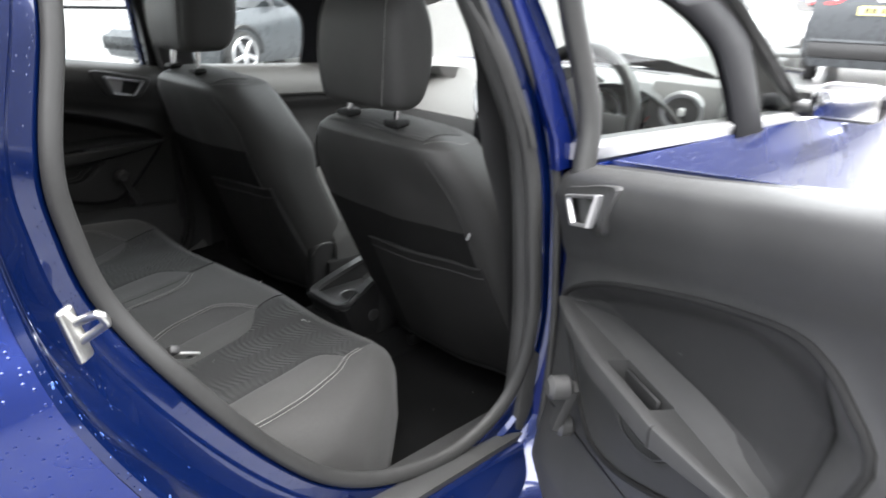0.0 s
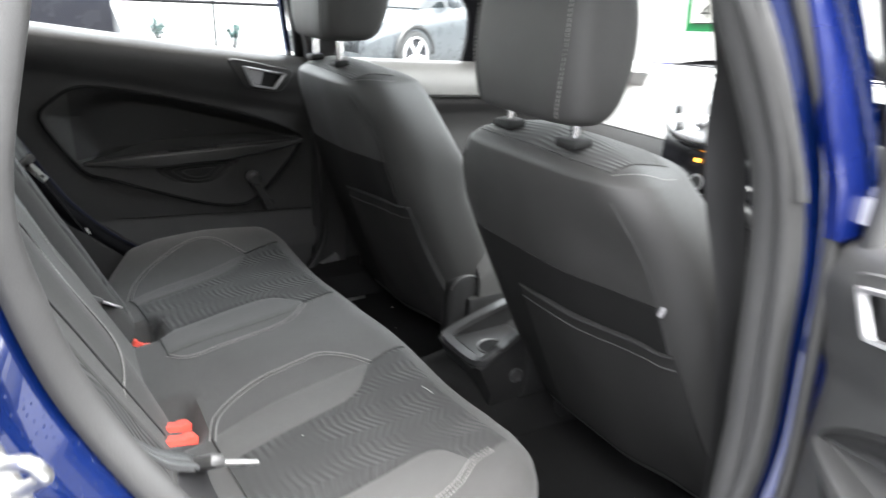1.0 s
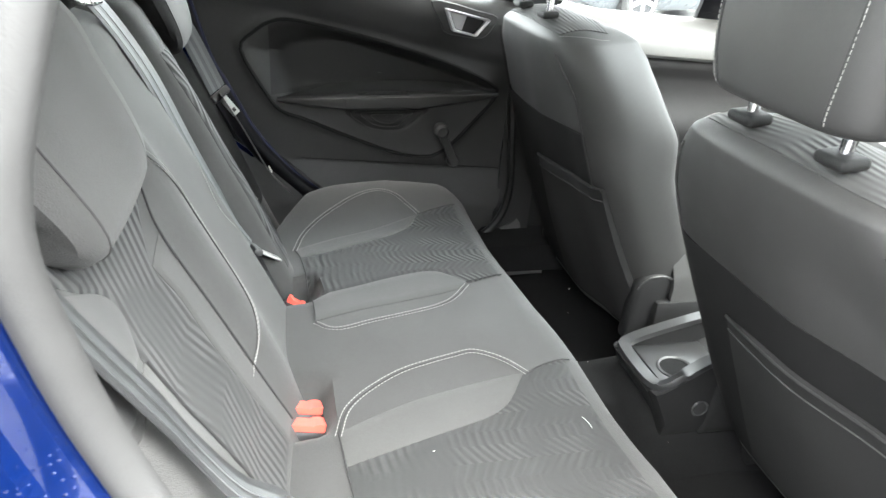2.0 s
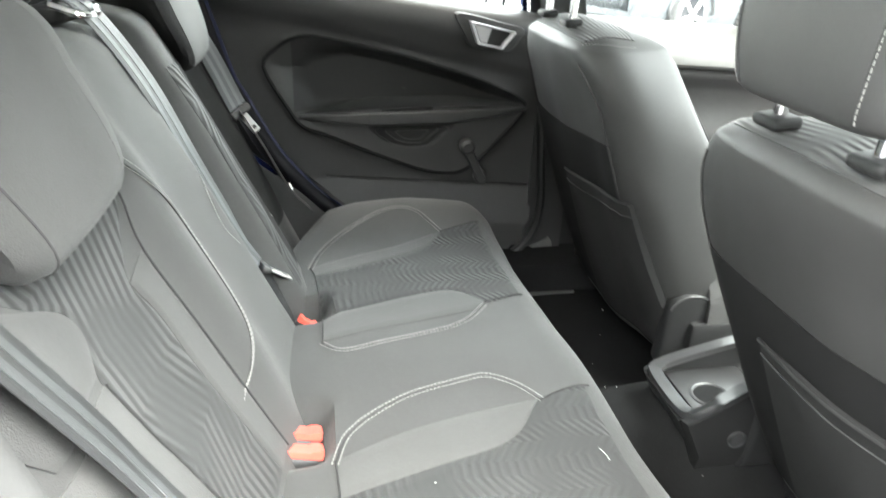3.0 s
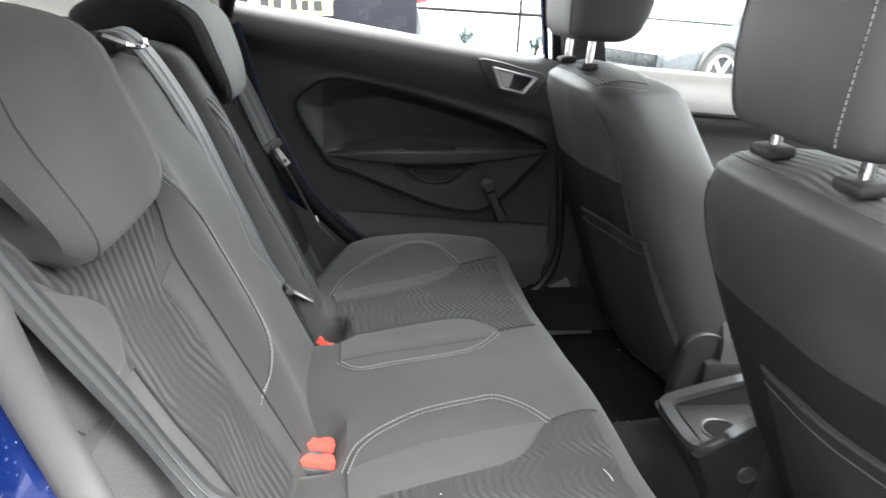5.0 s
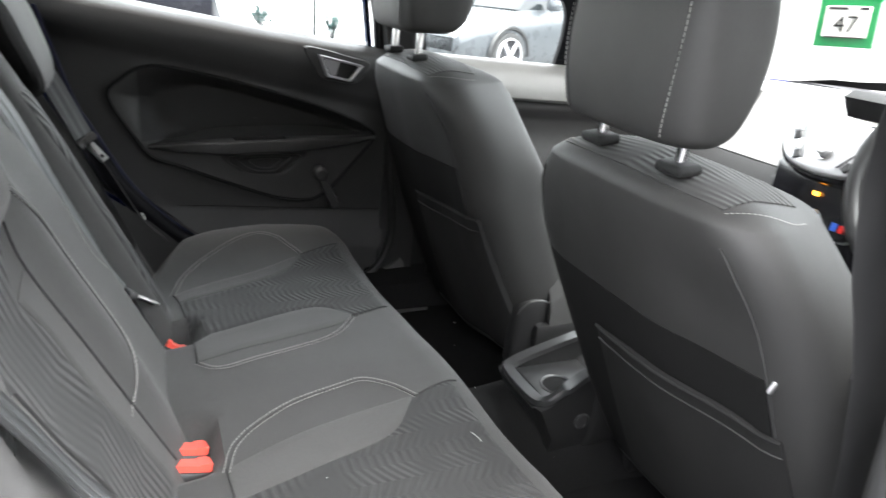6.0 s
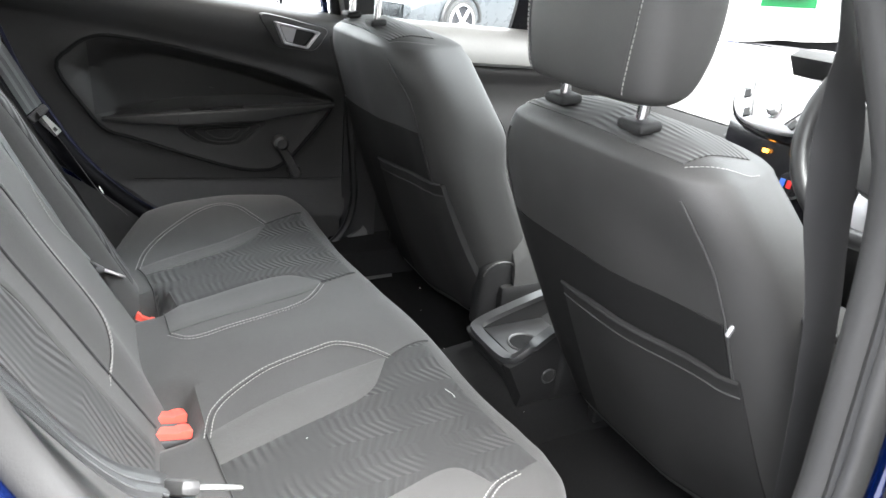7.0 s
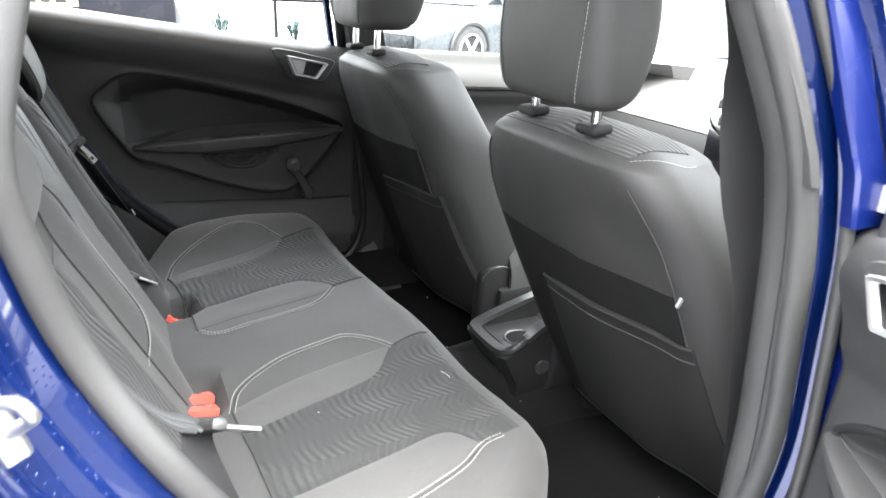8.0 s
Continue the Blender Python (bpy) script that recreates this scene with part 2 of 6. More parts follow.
PAINT_GREY = material("dark_grey_car_paint", (0.06, 0.065, 0.07), 0.3, 0.3, vary=0.1, coat=0.12, spec=0.25)
PAINT_GREEN = material("dark_green_car_paint", (0.015, 0.05, 0.045), 0.3, 0.3, vary=0.1, coat=0.12, spec=0.25)
PAINT_WHITE = material("white_car_paint", (0.75, 0.75, 0.75), 0.3, 0.0, vary=0.03, coat=0.12, spec=0.25)
INSET = material("black_inset_plastic", (0.017, 0.017, 0.0173), 0.6, vary=0.12, scale=120, bump=0.15, bump_scale=1300, spec=0.35)
DASH = material("pale_grey_dash", (0.155, 0.155, 0.153), 0.55, vary=0.05, scale=120, bump=0.15, bump_scale=1300, spec=0.4)
DARK_GLASS = material("dark_tinted_glass", (0.012, 0.014, 0.015), 0.08, vary=0.1, coat=0.12, spec=0.25)
# Reflected sky is put into the pale base colour of the far panes.
PALE_GLASS = material("sky_reflecting_glass", (0.30, 0.31, 0.32), 0.08, vary=0.1, coat=0.5)
LAMP_RED = material("red_lamp_lens", (0.5, 0.02, 0.02), 0.15, vary=0.05, coat=1.0)
LAMP_CLEAR = material("clear_lamp_lens", (0.6, 0.6, 0.6), 0.1, vary=0.05, coat=1.0)
PLATE_YELLOW = material("yellow_number_plate", (0.75, 0.66, 0.24), 0.4, vary=0.03)
RAIL = material("black_painted_steel", (0.005, 0.005, 0.0055), 0.75, vary=0.2, scale=40, spec=0.1)

# ---- mesh helpers ----


def part(name, bm, mat, parent=None, label="", smooth=True):
    """Links a bmesh as one mesh object under a thing or a part."""
    me = bpy.data.meshes.new(name)
    bmesh.ops.recalc_face_normals(bm, faces=bm.faces)
    bm.to_mesh(me)
    bm.free()
    me.materials.append(mat)
    if smooth:
        me.shade_smooth()
        me.set_sharp_from_angle(angle=radians(38))
    ob = new(name, me)
    ob.parent = parent
    if label:
        ob["label"] = label
    return ob


def thing(name, label, category, m=None, group="", kind=""):
    ob = new(name)
    ob.empty_display_size = 0.1
    if m is not None:
        ob.matrix_world = m
    return tagged(ob, label, category, group, kind)


def spline(pts, n, closed=False):
    """n points along a smooth curve through pts (Catmull-Rom)."""
    p = [Vector(q) for q in pts]
    k = len(p)
    spans = k if closed else k - 1
    out = []
    for i in range(n):
        s = i / (n if closed else n - 1) * spans
        j = min(int(s), spans - 1)
        f = s - j
        if closed:
            a, b, c, d = (p[(j + o) % k] for o in (-1, 0, 1, 2))
        else:
            b, c = p[j], p[j + 1]
            a = p[j - 1] if j else 2 * b - c
            d = p[j + 2] if j + 2 < k else 2 * c - b
        out.append(0.5 * (2 * b + (c - a) * f + (2 * a - 5 * b + 4 * c - d) * f * f + (3 * b - a - 3 * c + d) * f ** 3))
    return out


def loft(rings, close=True, cap=True, bm=None):
    bm = bm or bmesh.new()
    vs = [[bm.verts.new(p) for p in r] for r in rings]
    n = len(rings[0])
    for a, b in zip(vs, vs[1:]):
        for i in range(n if close else n - 1):
            j = (i + 1) % n
            bm.faces.new((a[i], a[j], b[j], b[i]))
    if cap and close:
        bm.faces.new(vs[0])
        bm.faces.new(vs[-1][::-1])
    return bm


def frames_along(pts, closed=False):
    """Tangents and one steady normal along a line of points."""
    n = len(pts)
    tans = []
    for i in range(n):
        a, b = (pts[i - 1], pts[(i + 1) % n]) if closed else (pts[max(i - 1, 0)], pts[min(i + 1, n - 1)])
        tans.append((b - a).normalized())
    ref = Vector((0, 0, 1)) if abs(tans[0].z) < 0.9 else Vector((1, 0, 0))
    u = (ref - ref.dot(tans[0]) * tans[0]).normalized()
    out = []
    for t in tans:
        u = (u - u.dot(t) * t).normalized()
        out.append((t, u, t.cross(u)))
    return out


def tube(pts, r, n=8, closed=False, flat=1.0, bm=None):
    pts = [Vector(p) for p in pts]
    rings = []
    for p, (t, u, v) in zip(pts, frames_along(pts, closed)):
        rings.append([p + u * (r * math.cos(a)) + v * (r * flat * math.sin(a)) for a in (2 * math.pi * k / n for k in range(n))])
    if closed:
        rings.append(rings[0])
    bm = loft(rings, True, not closed, bm)
    if closed:
        bmesh.ops.remove_doubles(bm, verts=bm.verts, dist=1e-6)
    return bm


def strap(pts, across, width, thick=0.0014, bm=None):
    """Flat webbing along pts; across gives the width's direction at each point (or one for all)."""
    pts = [Vector(p) for p in pts]
    acr = [Vector(a).normalized() for a in across] if isinstance(across, list) else [Vector(across).normalized()] * len(pts)
    rings = []
    for (p, (t, _, _)), a in zip(zip(pts, frames_along(pts)), acr):
        a = (a - a.dot(t) * t).normalized()
        nrm = t.cross(a)
        w, h = width / 2, thick / 2
        rings.append([p + a * x + nrm * y for x, y in ((-w, -h * 0.4), (-w * 0.96, -h), (w * 0.96, -h), (w, -h * 0.4), (w, h * 0.4), (w * 0.96, h), (-w * 0.96, h), (-w, h * 0.4))])
    return loft(rings, True, True, bm)


def rbox(size, r=0.004, seg=2, m=None, bm=None):
    """A box with rounded edges, centred at the origin of m."""
    b = bmesh.new()
    bmesh.ops.create_cube(b, size=1.0)
    bmesh.ops.scale(b, vec=size, verts=b.verts)
    r = min(r, min(size) * 0.49)
    bmesh.ops.bevel(b, geom=b.edges[:], offset=r, segments=seg, profile=0.5, affect="EDGES")
    if m is not None:
        bmesh.ops.transform(b, matrix=m, verts=b.verts)
    if bm is None:
        return b
    me = bpy.data.meshes.new("tmp")
    b.to_mesh(me)
    b.free()
    bm.from_mesh(me)
    bpy.data.meshes.remove(me)
    return bm


def disc(r, depth, m=None, n=28, bevel=0.002):
    """A round knob or hub along local z, centred."""
    h = depth / 2
    prof = [(r - bevel, -h), (r, -h + bevel), (r, h - bevel), (r - bevel, h)]
    rings = [[Vector((rr * math.cos(2 * math.pi * k / n), rr * math.sin(2 * math.pi * k / n), z)) for k in range(n)] for rr, z in prof]
    b = loft(rings)
    if m is not None:
        bmesh.ops.transform(b, matrix=m, verts=b.verts)
    return b


def sheet(fn, us, vs, uvfn=None, skirt=None):
    """A surface fn(u, v) over the grid us x vs; skirt: a vector by which its rim is folded down."""
    bm = bmesh.new()
    grid = [[bm.verts.new(fn(u, v)) for v in vs] for u in us]
    layer = bm.loops.layers.uv.new("UVMap") if uvfn else None
    for i in range(len(us) - 1):
        for j in range(len(vs) - 1):
            f = bm.faces.new((grid[i][j], grid[i + 1][j], grid[i + 1][j + 1], grid[i][j + 1]))
            if layer:
                for lp, (a, c) in zip(f.loops, ((i, j), (i + 1, j), (i + 1, j + 1), (i, j + 1))):
                    lp[layer].uv = uvfn(us[a], vs[c])
    if skirt is not None:
        ext = bmesh.ops.extrude_edge_only(bm, edges=[e for e in bm.edges if e.is_boundary])
        nv = [g for g in ext["geom"] if isinstance(g, bmesh.types.BMVert)]
        bmesh.ops.translate(bm, vec=skirt, verts=nv)
    return bm


def steps(a, b, n):
    return [a + (b - a) * i / (n - 1) for i in range(n)]


def interp(x, table):
    """Piecewise smooth value from rows (x, value)."""
    if x <= table[0][0]:
        return table[0][1]
    for (a, va), (b, vb) in zip(table, table[1:]):
        if x <= b:
            f = (x - a) / (b - a)
            f = f * f * (3 - 2 * f)
            return va + (vb - va) * f
    return table[-1][1]


def lerp_table(x, table):
    if x <= table[0][0]:
        return table[0][1]
    for (a, va), (b, vb) in zip(table, table[1:]):
        if x <= b:
            return va + (vb - va) * (x - a) / (b - a)
    return table[-1][1]


def stitches(pts, parent, spacing=0.0055, length=0.0042, r=0.0007, name="stitching"):
    """A dashed row of thread along a line of points."""
    pts = [Vector(p) for p in pts]
    bm = bmesh.new()
    run, nxt = 0.0, 0.0
    for a, b in zip(pts, pts[1:]):
        d = (b - a).length
        if d < 1e-6:
            continue
        t = (b - a) / d
        while nxt < run + d:
            p = a + t * (nxt - run)
            m = Matrix.Translation(p) @ t.to_track_quat("X", "Z").to_matrix().to_4x4()
            vs = [bm.verts.new(m @ Vector(q)) for q in ((-length / 2, -r, 0), (length / 2, -r, 0), (length / 2, r, 0), (-length / 2, r, 0), (-length / 3, 0, r), (length / 3, 0, r))]
            for f in ((0, 1, 5, 4), (2, 3, 4, 5), (1, 2, 5), (3, 0, 4)):
                bm.faces.new([vs[k] for k in f])
            nxt += spacing
        run += d
    return part(name, bm, THREAD, parent, smooth=False)


# ---- ground and car park ----
gb = sheet(lambda u, v: Vector((u, v, 0)), [-400, -40, -12, 0, 12, 40, 400], [-400, -40, -12, 0, 12, 40, 400])
tagged(part("ground", gb, ASPHALT, None, smooth=False), "wet grey asphalt car park ground", "ground", kind="structure")


# Added unseen wall: keeps low sky light off the cabin's far side.
tagged(part("sky_block_wall", rbox((60, 0.3, 3.6), 0.02, 1, pose(4, -6.4, 1.8)), SKY_BLOCK_GREY, None), "unseen added wall that blocks low sky light from the open door", "wall", kind="structure")

# ---- the blue hatchback's shell ----
car = thing("hatchback_car", "blue metallic five-door hatchback with a rear door standing open", "car")

SEAL = [(0.15, -0.55, 1.27), (0.115, -0.58, 1.14), (0.091, -0.602, 1.04), (0.097, -0.600, 0.97), (0.120, -0.598, 0.885), (0.176, -0.622, 0.785), (0.272, -0.635, 0.65), (0.36, -0.64, 0.56),
        (0.46, -0.65, 0.515), (0.57, -0.66, 0.505), (0.66, -0.665, 0.535), (0.708, -0.675, 0.60), (0.718, -0.688, 0.71), (0.707, -0.690, 0.83), (0.690, -0.690, 0.95), (0.652, -0.683, 1.06), (0.605, -0.655, 1.17),
        (0.56, -0.575, 1.29), (0.45, -0.545, 1.365), (0.27, -0.54, 1.36)]
seal_line = spline(SEAL, 120, True)
centre = Vector((0.42, 0, 0.93))


def outward(p, d, y):
    o = Vector((p.x - centre.x, 0, (p.z - centre.z) * 0.9))
    o.normalize()
    return Vector((p.x + o.x * d, y, p.z + o.z * d))


def skin_y(z):
    """The body side's half width at a height."""
    return -interp(z, [(0.2, 0.77), (0.45, 0.80), (0.70, 0.80), (0.88, 0.775), (0.98, 0.745), (1.15, 0.68), (1.45, 0.56)])


part("door_seal", tube(seal_line, 0.0118, 12, True, 0.6), RUBBER, car, "grey rubber door seal")
rings = [[p + Vector((0, 0.012, 0)) for p in seal_line],
         [outward(p, 0.018, p.y - 0.004) for p in seal_line],
         [outward(p, 0.036, p.y - 0.005) for p in seal_line],
         [outward(p, 0.041, p.y - 0.012) for p in seal_line],
         [outward(p, 0.052, p.y - 0.014) for p in seal_line],
         [outward(p, 0.064, p.y - 0.020) for p in seal_line],
         [outward(p, 0.068, p.y - 0.034) for p in seal_line],
         [outward(p, 0.080, min(p.y - 0.075, skin_y(p.z) + 0.012)) for p in seal_line],
         [outward(p, 0.086, skin_y(p.z) + 0.002) for p in seal_line],
         [outward(p, 0.094, skin_y(p.z)) for p in seal_line]]
bm = loft(rings[6:], True, False)
bmesh.ops.delete(bm, geom=[f for f in bm.faces if f.calc_center_median().x > 0.58 and f.calc_center_median().z > 0.52], context="FACES")
loft(rings[:7], True, False, bm)
bmesh.ops.remove_doubles(bm, verts=bm.verts, dist=1e-6)
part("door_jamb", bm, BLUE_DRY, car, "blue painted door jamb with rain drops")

rnd = random.Random(11)
beads = bmesh.new()
for k in range(190):
    i, w = rnd.randint(22, 58), rnd.uniform(5.5, 8.9)
    a, b = rings[int(w)][i], rings[int(w) + 1][i]
    p = a.lerp(b, w - int(w)).lerp(rings[int(w)][i + 1], rnd.random() * 0.5)
    n = (rings[int(w)][i + 1] - rings[int(w)][i]).cross(b - a).normalized()
    n = n if n.y < 0 else -n
    r = rnd.choice((0.0006, 0.0008, 0.001, 0.0015))
    m = Matrix.Translation(p) @ n.to_track_quat("Z", "Y").to_matrix().to_4x4() @ Matrix.Diagonal((r, r * rnd.uniform(1.0, 1.6), r * 0.55, 1))
    bmesh.ops.create_icosphere(beads, subdivisions=1, radius=1.0, matrix=m)
tagged(part("rain_drops", beads, WATER, None), "clear rain drops on the blue door jamb", "rain drops", kind="stuff")

# rear quarter panel with its wheel arch, behind and below the opening
ARCH = (-0.02, 0.30, 0.335)


def quarter(u, v):
    p = seal_line[int(round(u))]
    a = outward(p, 0.094, skin_y(p.z))
    far = Vector((-0.85, 0, a.z * 0.9 + 0.12))
    q = a.lerp(far, v)
    q.y = skin_y(q.z) - 0.012 * math.sin(math.pi * min(1, v * 1.3)) + 0.10 * max(0, v - 0.5) ** 2
    return q


bm = sheet(quarter, list(range(2, 46)), steps(0, 1, 26))
bmesh.ops.delete(bm, geom=[f for f in bm.faces if (f.calc_center_median().x - ARCH[0]) ** 2 + (f.calc_center_median().z - ARCH[1]) ** 2 < ARCH[2] ** 2], context="FACES")
part("quarter_panel", bm, BLUE, car, "wet glossy blue rear quarter panel")
arch_pts = [(ARCH[0] + ARCH[2] * math.cos(a), -0.803, ARCH[1] + ARCH[2] * math.sin(a)) for a in steps(0.1, 3.0, 24)]
part("wheel_arch_lip", tube(arch_pts, 0.014, 8), BLUE, car)
prof = [(-0.63, 0.475), (-0.66, 0.487), (-0.70, 0.48), (-0.74, 0.455), (-0.775, 0.42), (-0.785, 0.34), (-0.76, 0.22), (-0.66, 0.20), (-0.62, 0.3)]
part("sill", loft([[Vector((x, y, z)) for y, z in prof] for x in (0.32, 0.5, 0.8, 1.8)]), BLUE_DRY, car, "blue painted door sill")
prof = [(-0.55, 0.40), (-0.60, 0.485), (-0.655, 0.50), (-0.69, 0.492), (-0.69, 0.47), (-0.60, 0.36)]
part("sill_trim", loft([[Vector((x, y, z)) for y, z in prof] for x in (0.40, 0.6, 0.85, 1.75)]), PLASTIC, car, "dark plastic sill step trim")
prof = [(0.55, 0.36), (0.58, 0.415), (0.62, 0.425), (0.668, 0.43), (0.675, 0.36)]
part("sill_trim", loft([[Vector((x, y, z)) for y, z in prof] for x in (0.45, 0.7, 1.0, 1.5)]), CARPET, car, "black carpeted sill side")
part("far_side_skin", sheet(lambda u, v: Vector((u, -skin_y(v), v)), steps(-0.9, 2.9, 20), steps(0.2, 0.93, 10)), BLUE, car)
part("front_wing", sheet(lambda u, v: Vector((u, skin_y(v) + 0.10 * max(0, u - 1.9) ** 2, v)), steps(1.78, 2.85, 12), steps(0.3, 0.94, 10)), BLUE, car)

# striker on the jamb
strk = part("striker", rbox((0.019, 0.008, 0.064), 0.006, 3, pose(0.072, -0.650, 0.887, 0, 0, 25) @ pose(0, 0, 0, 0, -14, 0)), STEEL, car, "zinc-plated steel door striker")
part("loop", tube([(0.073, -0.650, 0.899), (0.083, -0.667, 0.909), (0.0875, -0.675, 0.913), (0.0905, -0.677, 0.911), (0.094, -0.677, 0.905), (0.0945, -0.675, 0.901), (0.089, -0.666, 0.893), (0.078, -0.650, 0.879)], 0.0046, 10), STEEL, strk, "thick steel loop")
# B pillar: blue face outside, grained trim and belt slot inside
BP = [(0.74, 0.50), (0.765, 0.70), (0.762, 0.84), (0.738, 0.96), (0.70, 1.07), (0.655, 1.18), (0.60, 1.30), (0.56, 1.37)]
rings = []
for x, z in BP:
    y = -0.67 + 0.13 * max(0, (z - 0.85)) ** 1.15 * 1.6
    rings.append([Vector((x - 0.012, y - 0.005, z)), Vector((x, y - 0.05, z)), Vector((x + 0.03, y - 0.05, z)), Vector((x + 0.05, y - 0.035, z)), Vector((x + 0.055, y, z)), Vector((x + 0.03, y + 0.01, z))])
part("b_pillar", loft(rings), BLUE_PLAIN, car, "blue painted centre pillar")
REAR_FACE = [(0.50, 0.70), (0.60, 0.712), (0.71, 0.716), (0.83, 0.706), (0.92, 0.697), (1.00, 0.679), (1.06, 0.656), (1.14, 0.622), (1.24, 0.578), (1.37, 0.53)]


def pillar_y(z):
    """How far the centre pillar leans inwards with height."""
    return 0.13 * max(0, z - 1.0) ** 1.15 * 1.9


rings = []
for z in steps(0.47, 1.37, 26):
    x, y = lerp_table(z, REAR_FACE), pillar_y(z)
    rings.append([Vector((x + a, y + b, z)) for a, b in ((0.010, -0.686), (0.002, -0.682), (-0.001, -0.674), (0.003, -0.669), (-0.002, -0.663), (-0.003, -0.653), (0.002, -0.645), (0.016, -0.639), (0.06, -0.633), (0.115, -0.640), (0.12, -0.66), (0.05, -0.688))])
part("b_pillar_trim", loft(rings), PILLAR, car, "grey grained plastic pillar trim")
part("seal_lip", loft([[Vector((lerp_table(z, REAR_FACE) + a, pillar_y(z) + b, z)) for a, b in ((-0.007, -0.700), (-0.010, -0.690), (-0.008, -0.680), (-0.002, -0.676), (0.004, -0.690), (0.002, -0.702))] for z in steps(0.99, 1.34, 14)]), RUBBER, car, "wide rubber lip of the door seal")
part("shut_gap_rubber", tube([(lerp_table(z, REAR_FACE) + 0.032, pillar_y(z) - 0.708, z) for z in steps(0.50, 1.34, 24)], 0.0065, 10), RUBBER, car, "grey rubber in the gap ahead of the pillar")

# floor, tunnel, inner sides
FLOOR = 0.335
part("floor_carpet", sheet(lambda u, v: Vector((u, v, FLOOR + 0.012 * noise.noise(Vector((u * 6, v * 6, 0))) + 0.12 * max(0, 1 - (abs(v) / 0.13) ** 2) ** 0.5 * (1 if u < 1.6 else 0.5))), steps(0.1, 2.0, 60), steps(-0.66, 0.68, 60)), CARPET, car, "black carpeted floor")
part("inner_side", sheet(lambda u, v: Vector((u, 0.675 - 0.02 * (v < 0.4), v)), steps(0.1, 2.0, 6), steps(0.3, 0.62, 6)), PLASTIC, car)
# roof and headliner
part("headliner", sheet(lambda u, v: Vector((u, v, 1.405 - 0.10 * (v / 0.56) ** 4 - 0.06 * max(0, (u - 1.0)) ** 2 - 0.05 * max(0, -u) ** 2)), steps(-0.85, 1.12, 20), steps(-0.55, 0.55, 16)), HEADLINER, car, "pale grey headliner")
part("roof", sheet(lambda u, v: Vector((u, v, 1.465 - 0.11 * (v / 0.60) ** 4 - 0.06 * max(0, (u - 1.0)) ** 2 - 0.06 * max(0, -u) ** 2)), steps(-0.9, 1.14, 20), steps(-0.60, 0.60, 16), skirt=Vector((0, 0, -0.05))), BLUE, car, "blue painted roof")

# far side pillars and rail
for s, nm in ((1, "far"), (-1, "near")):
    part("a_pillar", loft([[Vector((x, s * y, z)) + Vector(o) for o in ((-0.03, 0.03 * s, 0), (0.027 + 0.013 * s, 0.035 * s, 0.02), (0.032 + 0.018 * s, -0.02 * s, 0.02), (-0.02, -0.04 * s, 0))] for x, y, z in ((1.56, 0.70, 0.95), (1.38, 0.66, 1.10), (1.16, 0.61, 1.27), (0.98, 0.565, 1.37))]), PLASTIC_TOP if s > 0 else BLACK, car)
    part("screen_edge", tube(spline([(1.585, s * 0.725, 0.95), (1.405, s * 0.69, 1.105), (1.185, s * 0.64, 1.275), (1.0, s * 0.59, 1.375)], 20), 0.009, 8), SATIN, car)
    part("roof_rail", tube(spline([(0.99, s * 0.56, 1.385), (0.7, s * 0.575, 1.42), (0.1, s * 0.565, 1.40), (-0.6, s * 0.53, 1.32)], 20), 0.035, 8), PLASTIC_TOP, car)
# Darker plastic than the near pillar: the edge shadow is in the colour.
part("b_pillar_inner", loft([[Vector((x + a, y + b, z)) for a, b in ((-0.03, 0.02), (-0.03, -0.03), (0.06, -0.035), (0.065, 0.03))] for x, y, z in ((0.745, 0.69, 0.40), (0.755, 0.69, 0.95), (0.71, 0.655, 1.15), (0.63, 0.595, 1.38))]), INSET, car, "centre pillar trim with its edge shadow put into a dark colour")
part("b_pillar_frame", loft([[Vector((x + a, y + b, z)) for a, b in ((-0.012, 0.02), (-0.012, 0.0), (0.0, 0.0), (0.0, 0.02))] for x, y, z in ((0.695, 0.70, 0.95), (0.66, 0.665, 1.15), (0.585, 0.60, 1.38))]), BLUE_DRY, car)

part("far_front_seal", tube(spline([(0.655, 0.645, 0.405), (0.70, 0.648, 0.430), (0.733, 0.650, 0.478), (0.746, 0.650, 0.55), (0.738, 0.650, 0.66), (0.728, 0.650, 0.79), (0.728, 0.655, 0.95)], 40), 0.010, 8), BLACK, car, "black rubber at the front edge of the far door")
part("sill_plate", loft([[Vector((x, y, z)) for y, z in ((0.575, 0.335), (0.582, 0.372), (0.60, 0.384), (0.64, 0.386), (0.66, 0.380), (0.665, 0.335))] for x in (0.45, 0.55, 0.68, 0.80, 0.83)]), SILL_MID, car, "grey plastic sill plate")
part("pillar_foot", loft([[Vector((x, y, z0)), Vector((x, y - 0.016, z0 + 0.006)), Vector((x, y - 0.012, z1 - 0.006)), Vector((x, y, z1))] for x, y, z0, z1 in ((0.67, 0.662, 0.384, 0.392), (0.70, 0.662, 0.384, 0.412), (0.735, 0.664, 0.384, 0.434), (0.77, 0.668, 0.384, 0.455), (0.80, 0.672, 0.384, 0.50))]), SILL_MID, car, "flared grey foot of the pillar trim")

